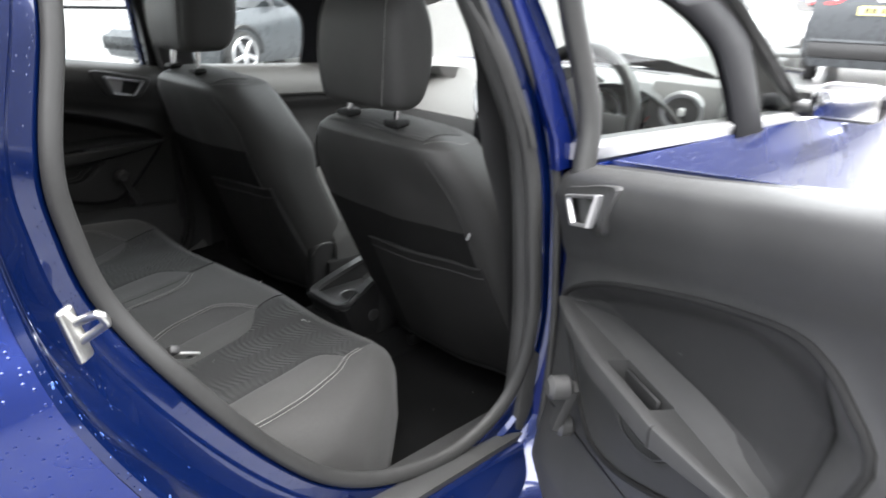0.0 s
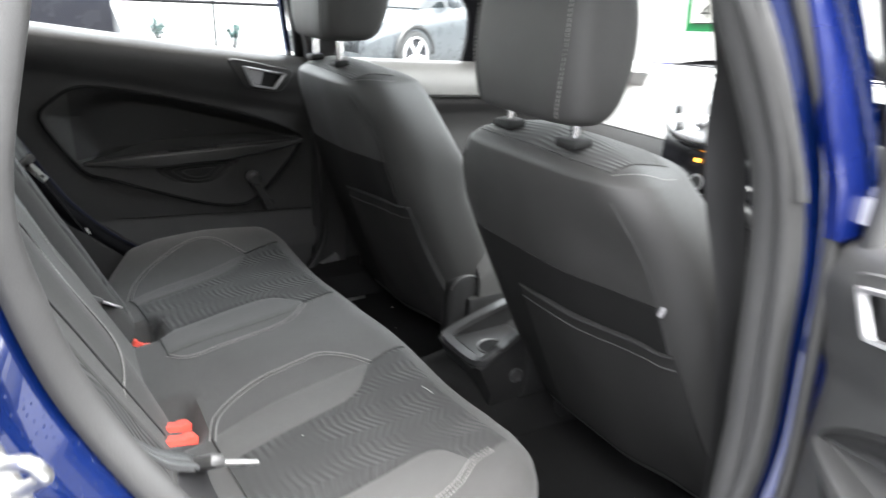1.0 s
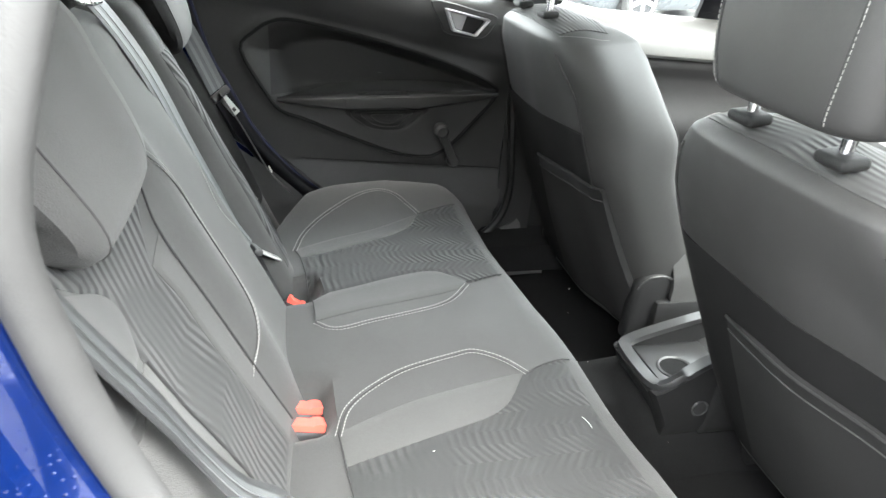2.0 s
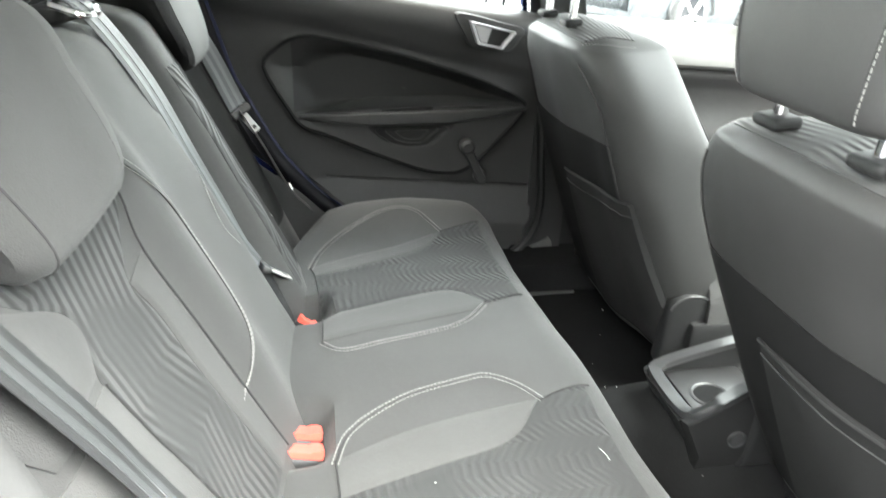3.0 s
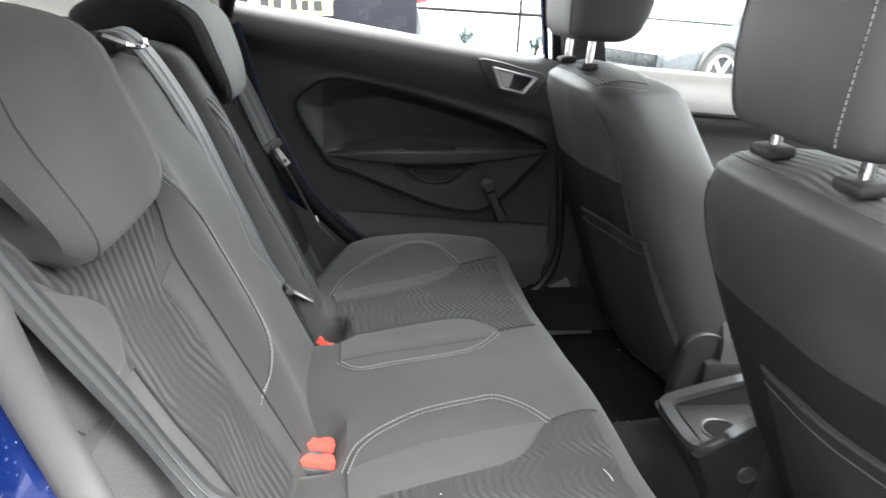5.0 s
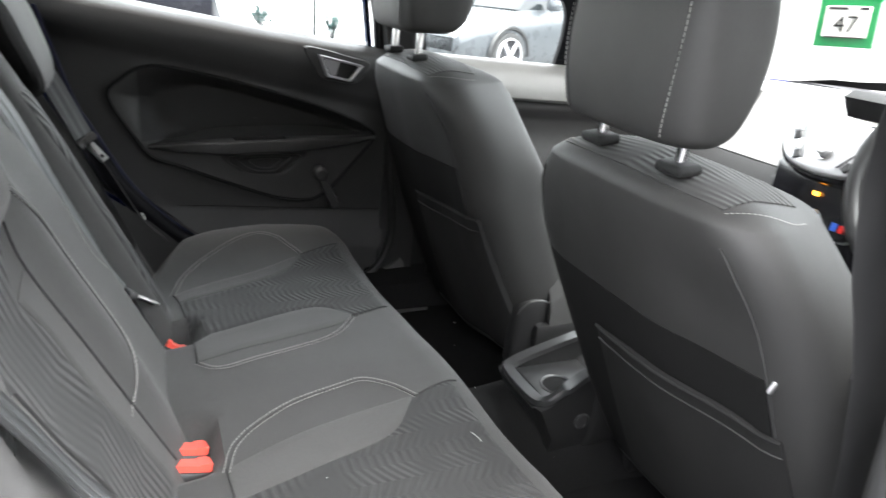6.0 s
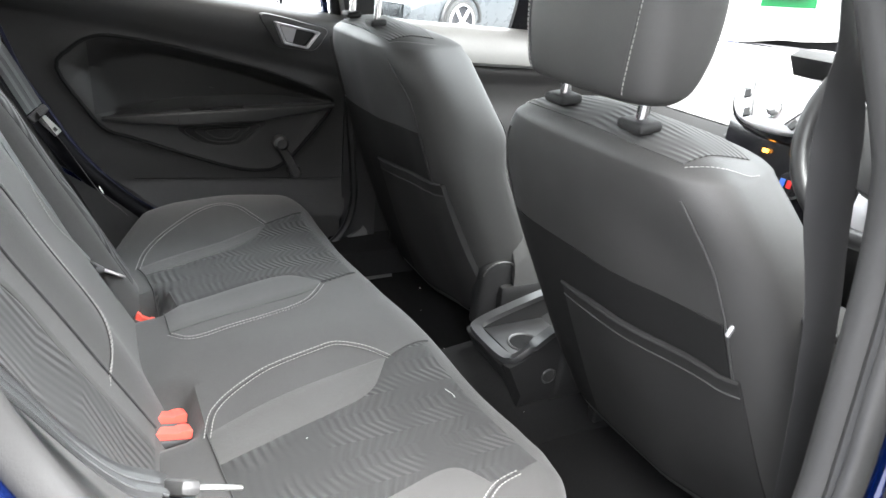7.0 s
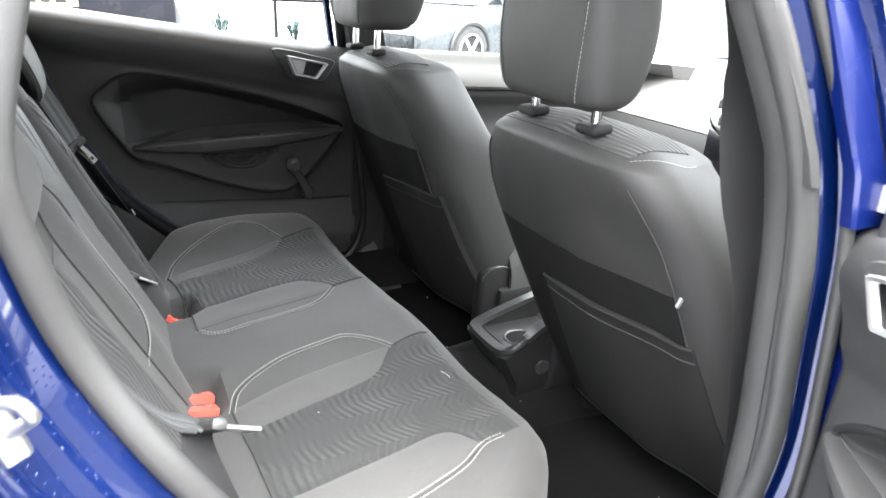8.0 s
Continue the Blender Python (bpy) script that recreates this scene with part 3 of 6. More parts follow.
# C pillar trim on the far side, with belt outlet and small quarter window
bm = sheet(lambda u, v: Vector((u, 0.615 - 0.25 * max(0, v - 1.02) - 0.05 * max(0, -u - 0.25), v)), steps(-0.95, -0.02, 24), steps(1.03, 1.40, 16))
bmesh.ops.delete(bm, geom=[f for f in bm.faces if 0 < (f.calc_center_median().z - 1.14) and abs(f.calc_center_median().x + 0.14) < 0.5 * (f.calc_center_median().z - 1.14) + 0.005 and f.calc_center_median().z < 1.30], context="FACES")
part("c_pillar_trim", bm, CREAM, car, "pale grey-cream plastic pillar trim")
part("belt_cover", loft([[Vector((x, 0.600 - d - 0.25 * max(0, z - 1.02), z)) for x, z, d in ((-0.33, 1.10, e * 0.2), (-0.10, 1.075, e * 0.3), (-0.13, 1.13, e), (-0.20, 1.185, e), (-0.33, 1.19, e * 0.7))] for e in (-0.02, 0.03)]), CREAM, car, "raised pale plastic belt cover")
part("belt_slot", rbox((0.065, 0.008, 0.024), 0.006, 2, pose(-0.222, 0.538, 1.140, 8, 0, 0)), BLACK, car)
part("c_pillar_lower", sheet(lambda u, v: Vector((-0.95 + (lerp_table(v, [(0.45, 0.34), (0.60, 0.19), (0.69, 0.075), (0.80, 0.0), (0.95, -0.085), (1.10, -0.075)]) + 0.95) * u, 0.605, v)), steps(0, 1, 10), steps(0.45, 1.035, 16)), PLASTIC, car)
# far door opening: black seal and a strip of blue jamb behind the closed door
FAR_EDGE = [(0.335, 0.50), (0.263, 0.545), (0.20, 0.60), (0.13, 0.685), (0.07, 0.80), (0.047, 0.845), (0.02, 0.938), (-0.006, 1.03)]
part("far_door_seal", tube(spline([(x - 0.004, 0.636, z) for x, z in FAR_EDGE], 40), 0.021, 12), FRAME_BLACK, car, "black rubber seal of the far door")
part("far_jamb", tube(spline([(x + 0.014, 0.634, z + 0.006) for x, z in FAR_EDGE], 40), 0.006, 10), SHADED_BLUE, car, "strip of blue door jamb, its shade put into a navy colour")
part("near_rear_trim", sheet(lambda u, v: Vector((u, -0.60 + 0.25 * max(0, v - 1.02), v)), steps(-0.95, 0.02, 10), steps(0.5, 1.4, 8)), CREAM, car)
qg = part("quarter_glass", sheet(lambda u, v: Vector((u, 0.60 - 0.2 * (v - 1.1), v)), [-0.26, -0.02], [1.12, 1.32]), GLASS, car)
qg.visible_shadow = False
part("tail_seal", loft([[Vector((x + a, 0.522 + b, z + c)) for a, b, c in ((0, 0.006, 0), (0, -0.004, 0.004), (-0.055, -0.004, 0.09), (-0.06, 0.006, 0.09))] for x, z in ((-0.37, 1.216), (-0.418, 1.188), (-0.477, 1.152), (-0.548, 1.111), (-0.66, 1.045))]), INSET, car, "dark seal of the tailgate opening")
# parcel shelf and tail
part("parcel_shelf", rbox((0.62, 1.16, 0.02), 0.008, 2, pose(-0.46, 0, 1.012)), CARPET, car, "dark parcel shelf behind the rear bench")
part("tailgate", sheet(lambda u, v: Vector((-0.98 + 0.55 * max(0, v - 0.98), u, v)), steps(-0.6, 0.6, 8), steps(0.3, 1.0, 6)), PLASTIC, car)
rg = part("rear_glass", sheet(lambda u, v: Vector((-0.97 + 0.62 * (v - 1.0), u, v)), [-0.5, 0.5], [1.0, 1.36]), GLASS, car)
rg.visible_shadow = False
ws = part("windscreen", sheet(lambda u, v: Vector((1.12 + 0.86 * u - (0.14 + 0.26 * u) * v * v, v * (0.56 + 0.14 * u), 1.385 - 0.42 * u - 0.01 * v * v)), steps(0, 1, 8), steps(-1, 1, 10)), GLASS, car, "rain-wet windscreen")
ws.visible_shadow = False
part("bonnet", sheet(lambda u, v: Vector((u, v, 0.955 - 0.16 * (u - 2.05) ** 1.5 - 0.10 * (v / 0.7) ** 4)), steps(2.05, 2.95, 14), steps(-0.72, 0.72, 14)), BLUE, car)
part("bulkhead", rbox((0.05, 1.36, 0.66), 0.01, 1, pose(2.03, 0, 0.62)), BLACK, car)
for s in (1, -1):
    wheel = part("wheel", disc(0.30, 0.19, pose(ARCH[0], s * 0.70, ARCH[1], 90, 0, 0), 36, 0.03), TYRE, car)
    part("rim", disc(0.20, 0.195, pose(ARCH[0], s * 0.702, ARCH[1], 90, 0, 0), 36, 0.02), ALLOY, wheel)
# closing nose and tail of the body
nose = [(0.30, 2.80), (0.28, 2.98), (0.40, 3.07), (0.55, 3.09), (0.68, 3.06), (0.78, 2.99), (0.83, 2.90)]
part("front_bumper", sheet(lambda u, v: Vector((nose[int(v)][1] - 0.32 * (abs(u) / 0.78) ** 3, u * (1 - 0.06 * (v < 2)), nose[int(v)][0])), steps(-0.78, 0.78, 24), list(range(7))), BLUE, car, "blue painted front bumper")
part("grille", rbox((0.03, 0.9, 0.16), 0.02, 2, pose(3.075, 0, 0.42)), BLACK, car, "black grille")
tail = [(0.25, -1.02), (0.30, -1.07), (0.48, -1.09), (0.62, -1.07), (0.80, -1.03), (0.98, -0.99)]
part("rear_bumper", sheet(lambda u, v: Vector((tail[int(v)][1] + 0.22 * (abs(u) / 0.79) ** 4, u, tail[int(v)][0])), steps(-0.79, 0.79, 24), list(range(6))), BLUE, car, "blue painted tail")
for s in (1, -1):
    part("head_lamp", rbox((0.36, 0.22, 0.12), 0.05, 3, pose(2.80, s * 0.63, 0.75, 0, 18, -s * 24)), LAMP_CLEAR, car, "clear headlamp")
    part("tail_lamp", rbox((0.14, 0.13, 0.26), 0.04, 3, pose(-0.93, s * 0.70, 0.80, 0, 6, s * 20)), LAMP_RED, car, "red tail lamp")
    fw = part("wheel", disc(0.30, 0.19, pose(2.45, s * 0.70, 0.30, 90, 0, 0), 36, 0.03), TYRE, car)
    part("rim", disc(0.20, 0.195, pose(2.45, s * 0.702, 0.30, 90, 0, 0), 36, 0.02), ALLOY, fw)
# wipers resting on the windscreen
for a, b in (((2.04, 0.76, 0.985), (2.06, 0.10, 0.985)), ((2.05, 0.05, 0.985), (2.05, -0.55, 0.99))):
    part("wiper", tube([a, Vector(a).lerp(Vector(b), 0.5) + Vector((0.01, 0, 0.022)), b], 0.007, 6), BLACK, car, "black wiper blade")

# ---- rear bench ----
bench = thing("rear_bench", "charcoal cloth rear bench with zigzag ribbed centres and pale double stitching", "car seat")


SIDE = [(0.13, 0.27), (0.165, 0.352), (0.20, 0.432), (0.245, 0.512), (0.30, 0.553), (0.36, 0.573), (0.415, 0.583), (0.47, 0.573), (0.51, 0.552), (0.55, 0.50), (0.60, 0.40)]
NOSE = 0.06
FRONT = [(-0.60, 0.43), (-0.57, 0.50), (-0.53, 0.557), (-0.49, 0.598), (-0.45, 0.621), (-0.40, 0.633), (-0.34, 0.633), (-0.24, 0.622), (-0.05, 0.609), (0.03, 0.601), (0.19, 0.593), (0.345, 0.590), (0.45, 0.583), (0.51, 0.568), (0.56, 0.535), (0.605, 0.47)]


def front_x(y):
    """The front of the cushion, which is deeper on the near side."""
    return lerp_table(y, FRONT)


def cush_z(x, y):
    v = abs(y)
    z = 0.602 + 0.014 * math.exp(-((v - 0.49) / 0.07) ** 2) - 0.008 * math.exp(-((v - 0.29) / 0.10) ** 2) + 0.008 * math.exp(-((y + 0.06) / 0.10) ** 2)
    z -= 0.02 * max(0, (0.26 - x) / 0.12) ** 2
    if y > 0:
        q = (y - lerp_table(x, SIDE) + 0.055) / 0.06
        if q > 0:
            z -= 0.05 * min(q, 1) ** 2 + 0.10 * max(0, q - 1)
    else:
        z -= 0.05 * max(0, (v - 0.53) / 0.07) ** 2
    for yc, w in ((-0.195, 0.040), (0.09, 0.032)):
        z -= 0.055 * math.exp(-((y - yc) / w) ** 4) * min(1, max(0, (0.252 - x) / 0.025))
    z += 0.0022 * noise.noise(Vector((x * 11, y * 9, 0.3)))
    d = x - (front_x(y) - NOSE)
    if d > 0:
        z -= NOSE - math.sqrt(max(0, NOSE ** 2 - min(d, NOSE) ** 2))
    return max(z, 0.40)


rings = []
for y in [-0.592, -0.588, -0.575] + steps(-0.56, 0.575, 120) + [0.588, 0.598, 0.602]:
    xf = front_x(y)
    end = max(0, (abs(y) - 0.575) / 0.03)
    top = [Vector((x, y, cush_z(x, y) - 0.05 * end ** 2)) for x in steps(0.13, xf - NOSE, 36)]
    roll = [Vector((xf - NOSE + NOSE * math.sin(a), y, cush_z(xf - NOSE, y) - 0.05 * end ** 2 - NOSE * (1 - math.cos(a)))) for a in steps(0.12, math.pi / 2, 10)]
    low = [Vector((xf + 0.004, y, 0.48)), Vector((xf - 0.006, y, 0.42)), Vector((xf - 0.03, y, 0.34)), Vector((0.13, y, 0.34))]
    rings.append(top + roll + low)
seat = part("cushion", loft(rings), CLOTH, bench, "charcoal cloth seat cushion")


def cush_patch(name, left, right, mat, n=28, k=10, lift=0.0022, ribs=False, parent=None):
    """A panel of cloth let into the cushion between two lines in plan."""
    a, b = spline([(x, y, 0) for x, y in left], n), spline([(x, y, 0) for x, y in right], n)

    def fn(u, v):
        p = a[int(u)].lerp(b[int(u)], v)
        e = 0.0 if 0 < v < 1 and 0 < u < n - 1 else 0.0016
        return Vector((p.x, p.y, cush_z(p.x, p.y) + lift - e))
    uvfn = (lambda u, v: (lambda p: (p.x, p.y))(a[int(u)].lerp(b[int(u)], v))) if ribs else None
    return part(name, sheet(fn, list(range(n)), steps(0, 1, k), uvfn, Vector((0, 0, -0.004))), mat, parent or seat)


def on_cush(pts, n, lift=0.003):
    return [Vector((p.x, p.y, cush_z(p.x, p.y) + lift)) for p in spline([(x, y, 0) for x, y in pts], n)]


def double_stitch(pts, parent, gap=0.0036, lift=0.0040, n=60):
    line = spline([(x, y, 0) for x, y in pts], n)
    seam = [Vector((p.x, p.y, cush_z(p.x, p.y) + 0.0012)) for p in line]
    part("seam", tube(seam, 0.0009, 6, False, 0.6), SEAM, parent)
    for s in (-1, 1):
        row = []
        for p, (t, u, v) in zip(line, frames_along(line)):
            q = p + Vector((-t.y, t.x, 0)) * (gap * s)
            row.append(Vector((q.x, q.y, cush_z(q.x, q.y) + lift - 0.0012)))
        stitches(row, parent)


def cross_seam(pts):
    part("seam", tube(on_cush(pts, 24, 0.0024), 0.0013, 6, False, 0.7), SEAM, seat)


# near place
NEAR_LOW = [(0.258, -0.303), (0.337, -0.275), (0.40, -0.256), (0.438, -0.243), (0.47, -0.221), (0.503, -0.174)]
NEAR_END = [(0.262, -0.468), (0.345, -0.447), (0.42, -0.424), (0.472, -0.408), (0.499, -0.416), (0.512, -0.452)]
cush_patch("ribbed_panel", NEAR_LOW + [(0.535, -0.160), (0.572, -0.150)], [(x, y + 0.001) for x, y in NEAR_END] + [(0.540, -0.452), (0.585, -0.436)], RIBBED, 48, 24, ribs=True)
cush_patch("pale_strip", [(0.254, -0.246), (0.30, -0.224), (0.345, -0.207), (0.40, -0.192), (0.45, -0.180), (0.504, -0.171)], NEAR_LOW, CLOTH_LIGHT, lift=0.0028)
cush_patch("pale_strip", NEAR_END, [(0.263, -0.530), (0.33, -0.524), (0.39, -0.515), (0.435, -0.500), (0.475, -0.485), (0.514, -0.460)], CLOTH_LIGHT, lift=0.0028)
double_stitch([(0.252, -0.252), (0.260, -0.224), (0.270, -0.205), (0.294, -0.181), (0.337, -0.153), (0.382, -0.136), (0.421, -0.125), (0.444, -0.121), (0.466, -0.130), (0.489, -0.148), (0.509, -0.173)], seat)
double_stitch([(0.25, -0.537), (0.33, -0.531), (0.39, -0.521), (0.44, -0.505), (0.48, -0.488), (0.516, -0.462), (0.55, -0.452)], seat)
cross_seam([(0.252, -0.248), (0.256, -0.30), (0.261, -0.38), (0.262, -0.53)])
cross_seam([(0.509, -0.172), (0.54, -0.158), (0.58, -0.148)])
# far place
MID_UP = [(0.235, 0.060), (0.31, 0.088), (0.384, 0.117), (0.431, 0.127), (0.460, 0.115), (0.487, 0.079)]
FAR_LOW = [(0.223, 0.206), (0.28, 0.230), (0.34, 0.260), (0.390, 0.288), (0.432, 0.322), (0.459, 0.369)]
cush_patch("ribbed_panel", MID_UP + [(0.52, 0.090), (0.552, 0.101)], FAR_LOW + [(0.507, 0.394), (0.54, 0.408)], RIBBED, 48, 24, ribs=True)
cush_patch("pale_strip", [(0.236, -0.020), (0.305, 0.006), (0.391, 0.034), (0.440, 0.046), (0.468, 0.058), (0.488, 0.076)], MID_UP, CLOTH_LIGHT, lift=0.0028)
cush_patch("pale_strip", FAR_LOW, [(0.218, 0.246), (0.282, 0.281), (0.33, 0.303), (0.38, 0.328), (0.434, 0.359), (0.460, 0.373)], CLOTH_LIGHT, lift=0.0028)
double_stitch([(0.238, -0.028), (0.256, -0.046), (0.279, -0.047), (0.318, -0.033), (0.385, -0.010), (0.428, 0.007), (0.456, 0.028), (0.485, 0.068)], seat)
double_stitch([(0.214, 0.240), (0.229, 0.299), (0.253, 0.348), (0.286, 0.393), (0.338, 0.444), (0.388, 0.468), (0.423, 0.452), (0.446, 0.408), (0.461, 0.373)], seat)
cross_seam([(0.214, 0.242), (0.223, 0.206), (0.230, 0.13), (0.236, 0.06), (0.238, -0.026)])
cross_seam([(0.487, 0.079), (0.52, 0.090), (0.555, 0.103)])
cross_seam([(0.461, 0.373), (0.50, 0.392), (0.543, 0.410)])


def back_x(z):
    """The backrest's front plane."""
    return 0.480 - 0.47 * z


BN = Vector((1, 0, 0.47)).normalized()


def back_pt(y, z, off=0.0):
    return Vector((back_x(z), y, z)) + BN * off


def back_off(y, z, y0, y1):
    """How far the padding stands out of the plane."""
    m, h = (y0 + y1) / 2, (y1 - y0) / 2
    e = min(1.0, abs(y - m) / h)
    o = -0.055 * max(0, (e - 0.86) / 0.14) ** 2
    for c in (-0.33, 0.33):
        d = abs(y - c)
        o += 0.016 * math.exp(-((d - 0.17) / 0.045) ** 2) * (0.4 + 0.6 * math.sin(math.pi * min(1, max(0, (z - 0.55) / 0.5))))
        o -= 0.008 * math.exp(-(d / 0.09) ** 2)
    o -= 0.06 * max(0, (z - 1.0) / 0.055) ** 2
    o += 0.003 * noise.noise(Vector((y * 10, z * 9, 1.7)))
    if y > 0.24:
        f = min(1, (y - 0.24) / 0.17)
        o -= 0.052 * f * f * (3 - 2 * f)
    return o


backs = []
for nm, y0, y1, lab in (("backrest", -0.575, 0.088, "wide folding part of the charcoal cloth backrest"), ("backrest", 0.100, 0.575, "narrow folding part of the charcoal cloth backrest")):
    rings = []
    for z in steps(0.52, 1.055, 40):
        row = [back_pt(y, z, back_off(y, z, y0, y1)) for y in [y0] + steps(y0 + 0.004, y1 - 0.004, 46) + [y1]]
        rear = [back_pt(y, z, -0.11 + 0.02 * max(0, (z - 1.0) / 0.055) ** 2) for y in (y1, (y0 + y1) / 2, y0)]
        rings.append(row + rear)
    backs.append(part(nm, loft(rings), CLOTH, bench, lab))


def back_patch(name, a, b, mat, k, y01, n=30, cols=12, lift=0.0022, ribs=False):
    la, lb = spline([(0, y, z) for y, z in a], n), spline([(0, y, z) for y, z in b], n)

    def fn(u, v):
        p = la[int(u)].lerp(lb[int(u)], v)
        e = 0.0 if 0 < v < 1 and 0 < u < n - 1 else 0.0016
        return back_pt(p.y, p.z, back_off(p.y, p.z, *y01) + lift - e)
    uvfn = (lambda u, v: (lambda p: (p.y, p.z))(la[int(u)].lerp(lb[int(u)], v))) if ribs else None
    return part(name, sheet(fn, list(range(n)), steps(0, 1, cols), uvfn, BN * -0.004), mat, backs[k])


def back_line(pts, y01, n=50, lift=0.0025):
    return [back_pt(p.y, p.z, back_off(p.y, p.z, *y01) + lift) for p in spline([(0, y, z) for y, z in pts], n)]


Y0, Y1 = (-0.575, 0.088), (0.100, 0.575)
LINE_A = [(-0.220, 0.60), (-0.223, 0.66), (-0.2265, 0.715), (-0.227, 0.766), (-0.229, 0.81), (-0.229, 0.852)]
PALE_LOW = [(-0.258, 0.60), (-0.263, 0.668), (-0.268, 0.72), (-0.270, 0.762), (-0.268, 0.806), (-0.276, 0.843)]
RIB_NEAR = [(-0.382, 0.60), (-0.384, 0.67), (-0.388, 0.725), (-0.397, 0.772), (-0.408, 0.826)]
back_patch("ribbed_panel", PALE_LOW + [(-0.245, 0.872), (-0.213, 0.902), (-0.208, 0.95)], RIB_NEAR + [(-0.387, 0.854), (-0.386, 0.876), (-0.425, 0.900), (-0.50, 0.95)], RIBBED_BACK, 0, Y0, 44, 24, ribs=True)
back_patch("pale_strip", LINE_A, PALE_LOW, CLOTH_LIGHT, 0, Y0, lift=0.0028)
back_patch("pale_strip", RIB_NEAR, [(-0.545, 0.60), (-0.545, 0.67), (-0.542, 0.725), (-0.54, 0.772), (-0.53, 0.828)], CLOTH_LIGHT, 0, Y0, lift=0.0028)
back_patch("ear_panel", [(-0.410, 0.834), (-0.387, 0.854), (-0.386, 0.872), (-0.405, 0.888), (-0.435, 0.902), (-0.47, 0.918)], [(-0.52, 0.838), (-0.53, 0.858), (-0.53, 0.874), (-0.53, 0.889), (-0.53, 0.904), (-0.53, 0.921)], CLOTH, 0, Y0, lift=0.0034)
part("seam", tube(back_line([(-0.206, 0.955), (-0.211, 0.90), (-0.228, 0.853), (-0.2265, 0.766), (-0.223, 0.66), (-0.220, 0.60)], Y0, 50, 0.0030), 0.0013, 6, False, 0.6), SEAM, backs[0])
part("seam", tube(back_line(RIB_NEAR, Y0, 40, 0.0034), 0.0013, 6, False, 0.6), SEAM, backs[0])
BOW = [(-0.188, 0.922), (-0.159, 0.880), (-0.131, 0.833), (-0.128, 0.776), (-0.150, 0.724), (-0.194, 0.689), (-0.238, 0.681)]
for d in (0, 0.008):
    stitches(back_line([(y + d, z + d * 0.3) for y, z in BOW], Y0, 70), backs[0])
part("seam", tube(back_line([(y + 0.004, z + 0.001) for y, z in BOW], Y0, 50, 0.0008), 0.0011, 6, False, 0.6), SEAM, backs[0])
stitches(back_line([(0.040, 0.845), (0.015, 0.80), (0.006, 0.772), (0.020, 0.745)], Y0, 40), backs[0])
back_patch("ribbed_panel", [(0.142, 0.61), (0.142, 0.70), (0.140, 0.80), (0.136, 0.89), (0.136, 0.95)], [(0.215, 0.61), (0.198, 0.70), (0.188, 0.79), (0.204, 0.88), (0.22, 0.95)], RIBBED_BACK, 1, Y1, 36, 18, ribs=True)
# Far bolster is darker than its counterpart on the near side.
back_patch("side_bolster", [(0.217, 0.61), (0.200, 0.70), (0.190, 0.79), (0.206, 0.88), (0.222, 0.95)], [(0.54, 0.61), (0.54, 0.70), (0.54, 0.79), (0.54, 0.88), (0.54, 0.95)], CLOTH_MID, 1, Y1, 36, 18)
for d in (0, 0.008):
    stitches(back_line([(0.420 + d, 0.82), (0.402 + d, 0.765), (0.370 + d, 0.722), (0.31 + d, 0.70), (0.26 + d, 0.688)], Y1, 60), backs[1])

# head restraints hooked over the backrest's top
for c, lab in ((-0.338, "charcoal cloth rear head restraint hooked over the backrest"), (0.345, "charcoal cloth rear head restraint hooked over the backrest")):
    hr = thing("rear_head_restraint", lab, "headrest", pose(-0.012 if c > 0 else 0, c, 0), group="rear head restraints")
    side = spline([(-0.158, 0, 1.056), (-0.132, 0, 1.080), (-0.07, 0, 1.092), (-0.01, 0, 1.086), (0.030, 0, 1.062), (0.052, 0, 1.008), (0.066, 0, 0.960), (0.064, 0, 0.933), (0.043, 0, 0.924), (0.014, 0, 0.942), (-0.012, 0, 0.985), (-0.045, 0, 1.035), (-0.10, 0, 1.046)], 44, True)
    mid = sum(side, Vector()) / len(side)
    rings = []
    for y, s in ((-0.128, 0.72), (-0.124, 0.86), (-0.113, 0.95), (-0.09, 1.0), (-0.045, 1.015), (0, 1.02), (0.045, 1.015), (0.09, 1.0), (0.113, 0.95), (0.124, 0.86), (0.128, 0.72)):
        hang = [max(0, (1.02 - p.z) / 0.10) for p in side]
        taper = [Vector((mid.x + (p.x - mid.x) * s + (0.020 * h if c < 0 else 0), y * 1.10 * (1.0 - (0.24 if c < 0 else 0.40) * h ** 1.5), mid.z + (p.z - mid.z) * s - (0.006 * h if c < 0 else 0))) for p, h in zip(side, hang)]
        rings.append(taper)
    pad = part("pad", loft(rings), CLOTH, hr)
    part("seam", tube([rings[3][i] for i in range(0, 44)], 0.0012, 6, True), SEAM, hr)
    # Side panels take the darker colour on the far restraint only.
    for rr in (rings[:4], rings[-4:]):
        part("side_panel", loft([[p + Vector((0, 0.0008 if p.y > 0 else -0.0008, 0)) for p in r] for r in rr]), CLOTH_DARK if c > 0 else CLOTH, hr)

# ---- front seats ----
REAR = [(0.38, 0.912), (0.43, 0.884), (0.50, 0.846), (0.55, 0.820), (0.60, 0.796), (0.65, 0.773), (0.70, 0.750), (0.75, 0.727), (0.80, 0.704), (0.85, 0.682), (0.88, 0.671), (0.905, 0.662), (0.93, 0.656), (0.945, 0.6535), (1.0, 0.655)]
LEAN = [0.0]
HALF = [(0.38, 0.222), (0.43, 0.230), (0.50, 0.236), (0.62, 0.238), (0.78, 0.236), (0.84, 0.231), (0.88, 0.222), (0.91, 0.210), (0.93, 0.198), (0.945, 0.186), (1.0, 0.12)]
REAR = [(p.x, p.y) for p in spline([(z, x, 0) for z, x in REAR], 71)]
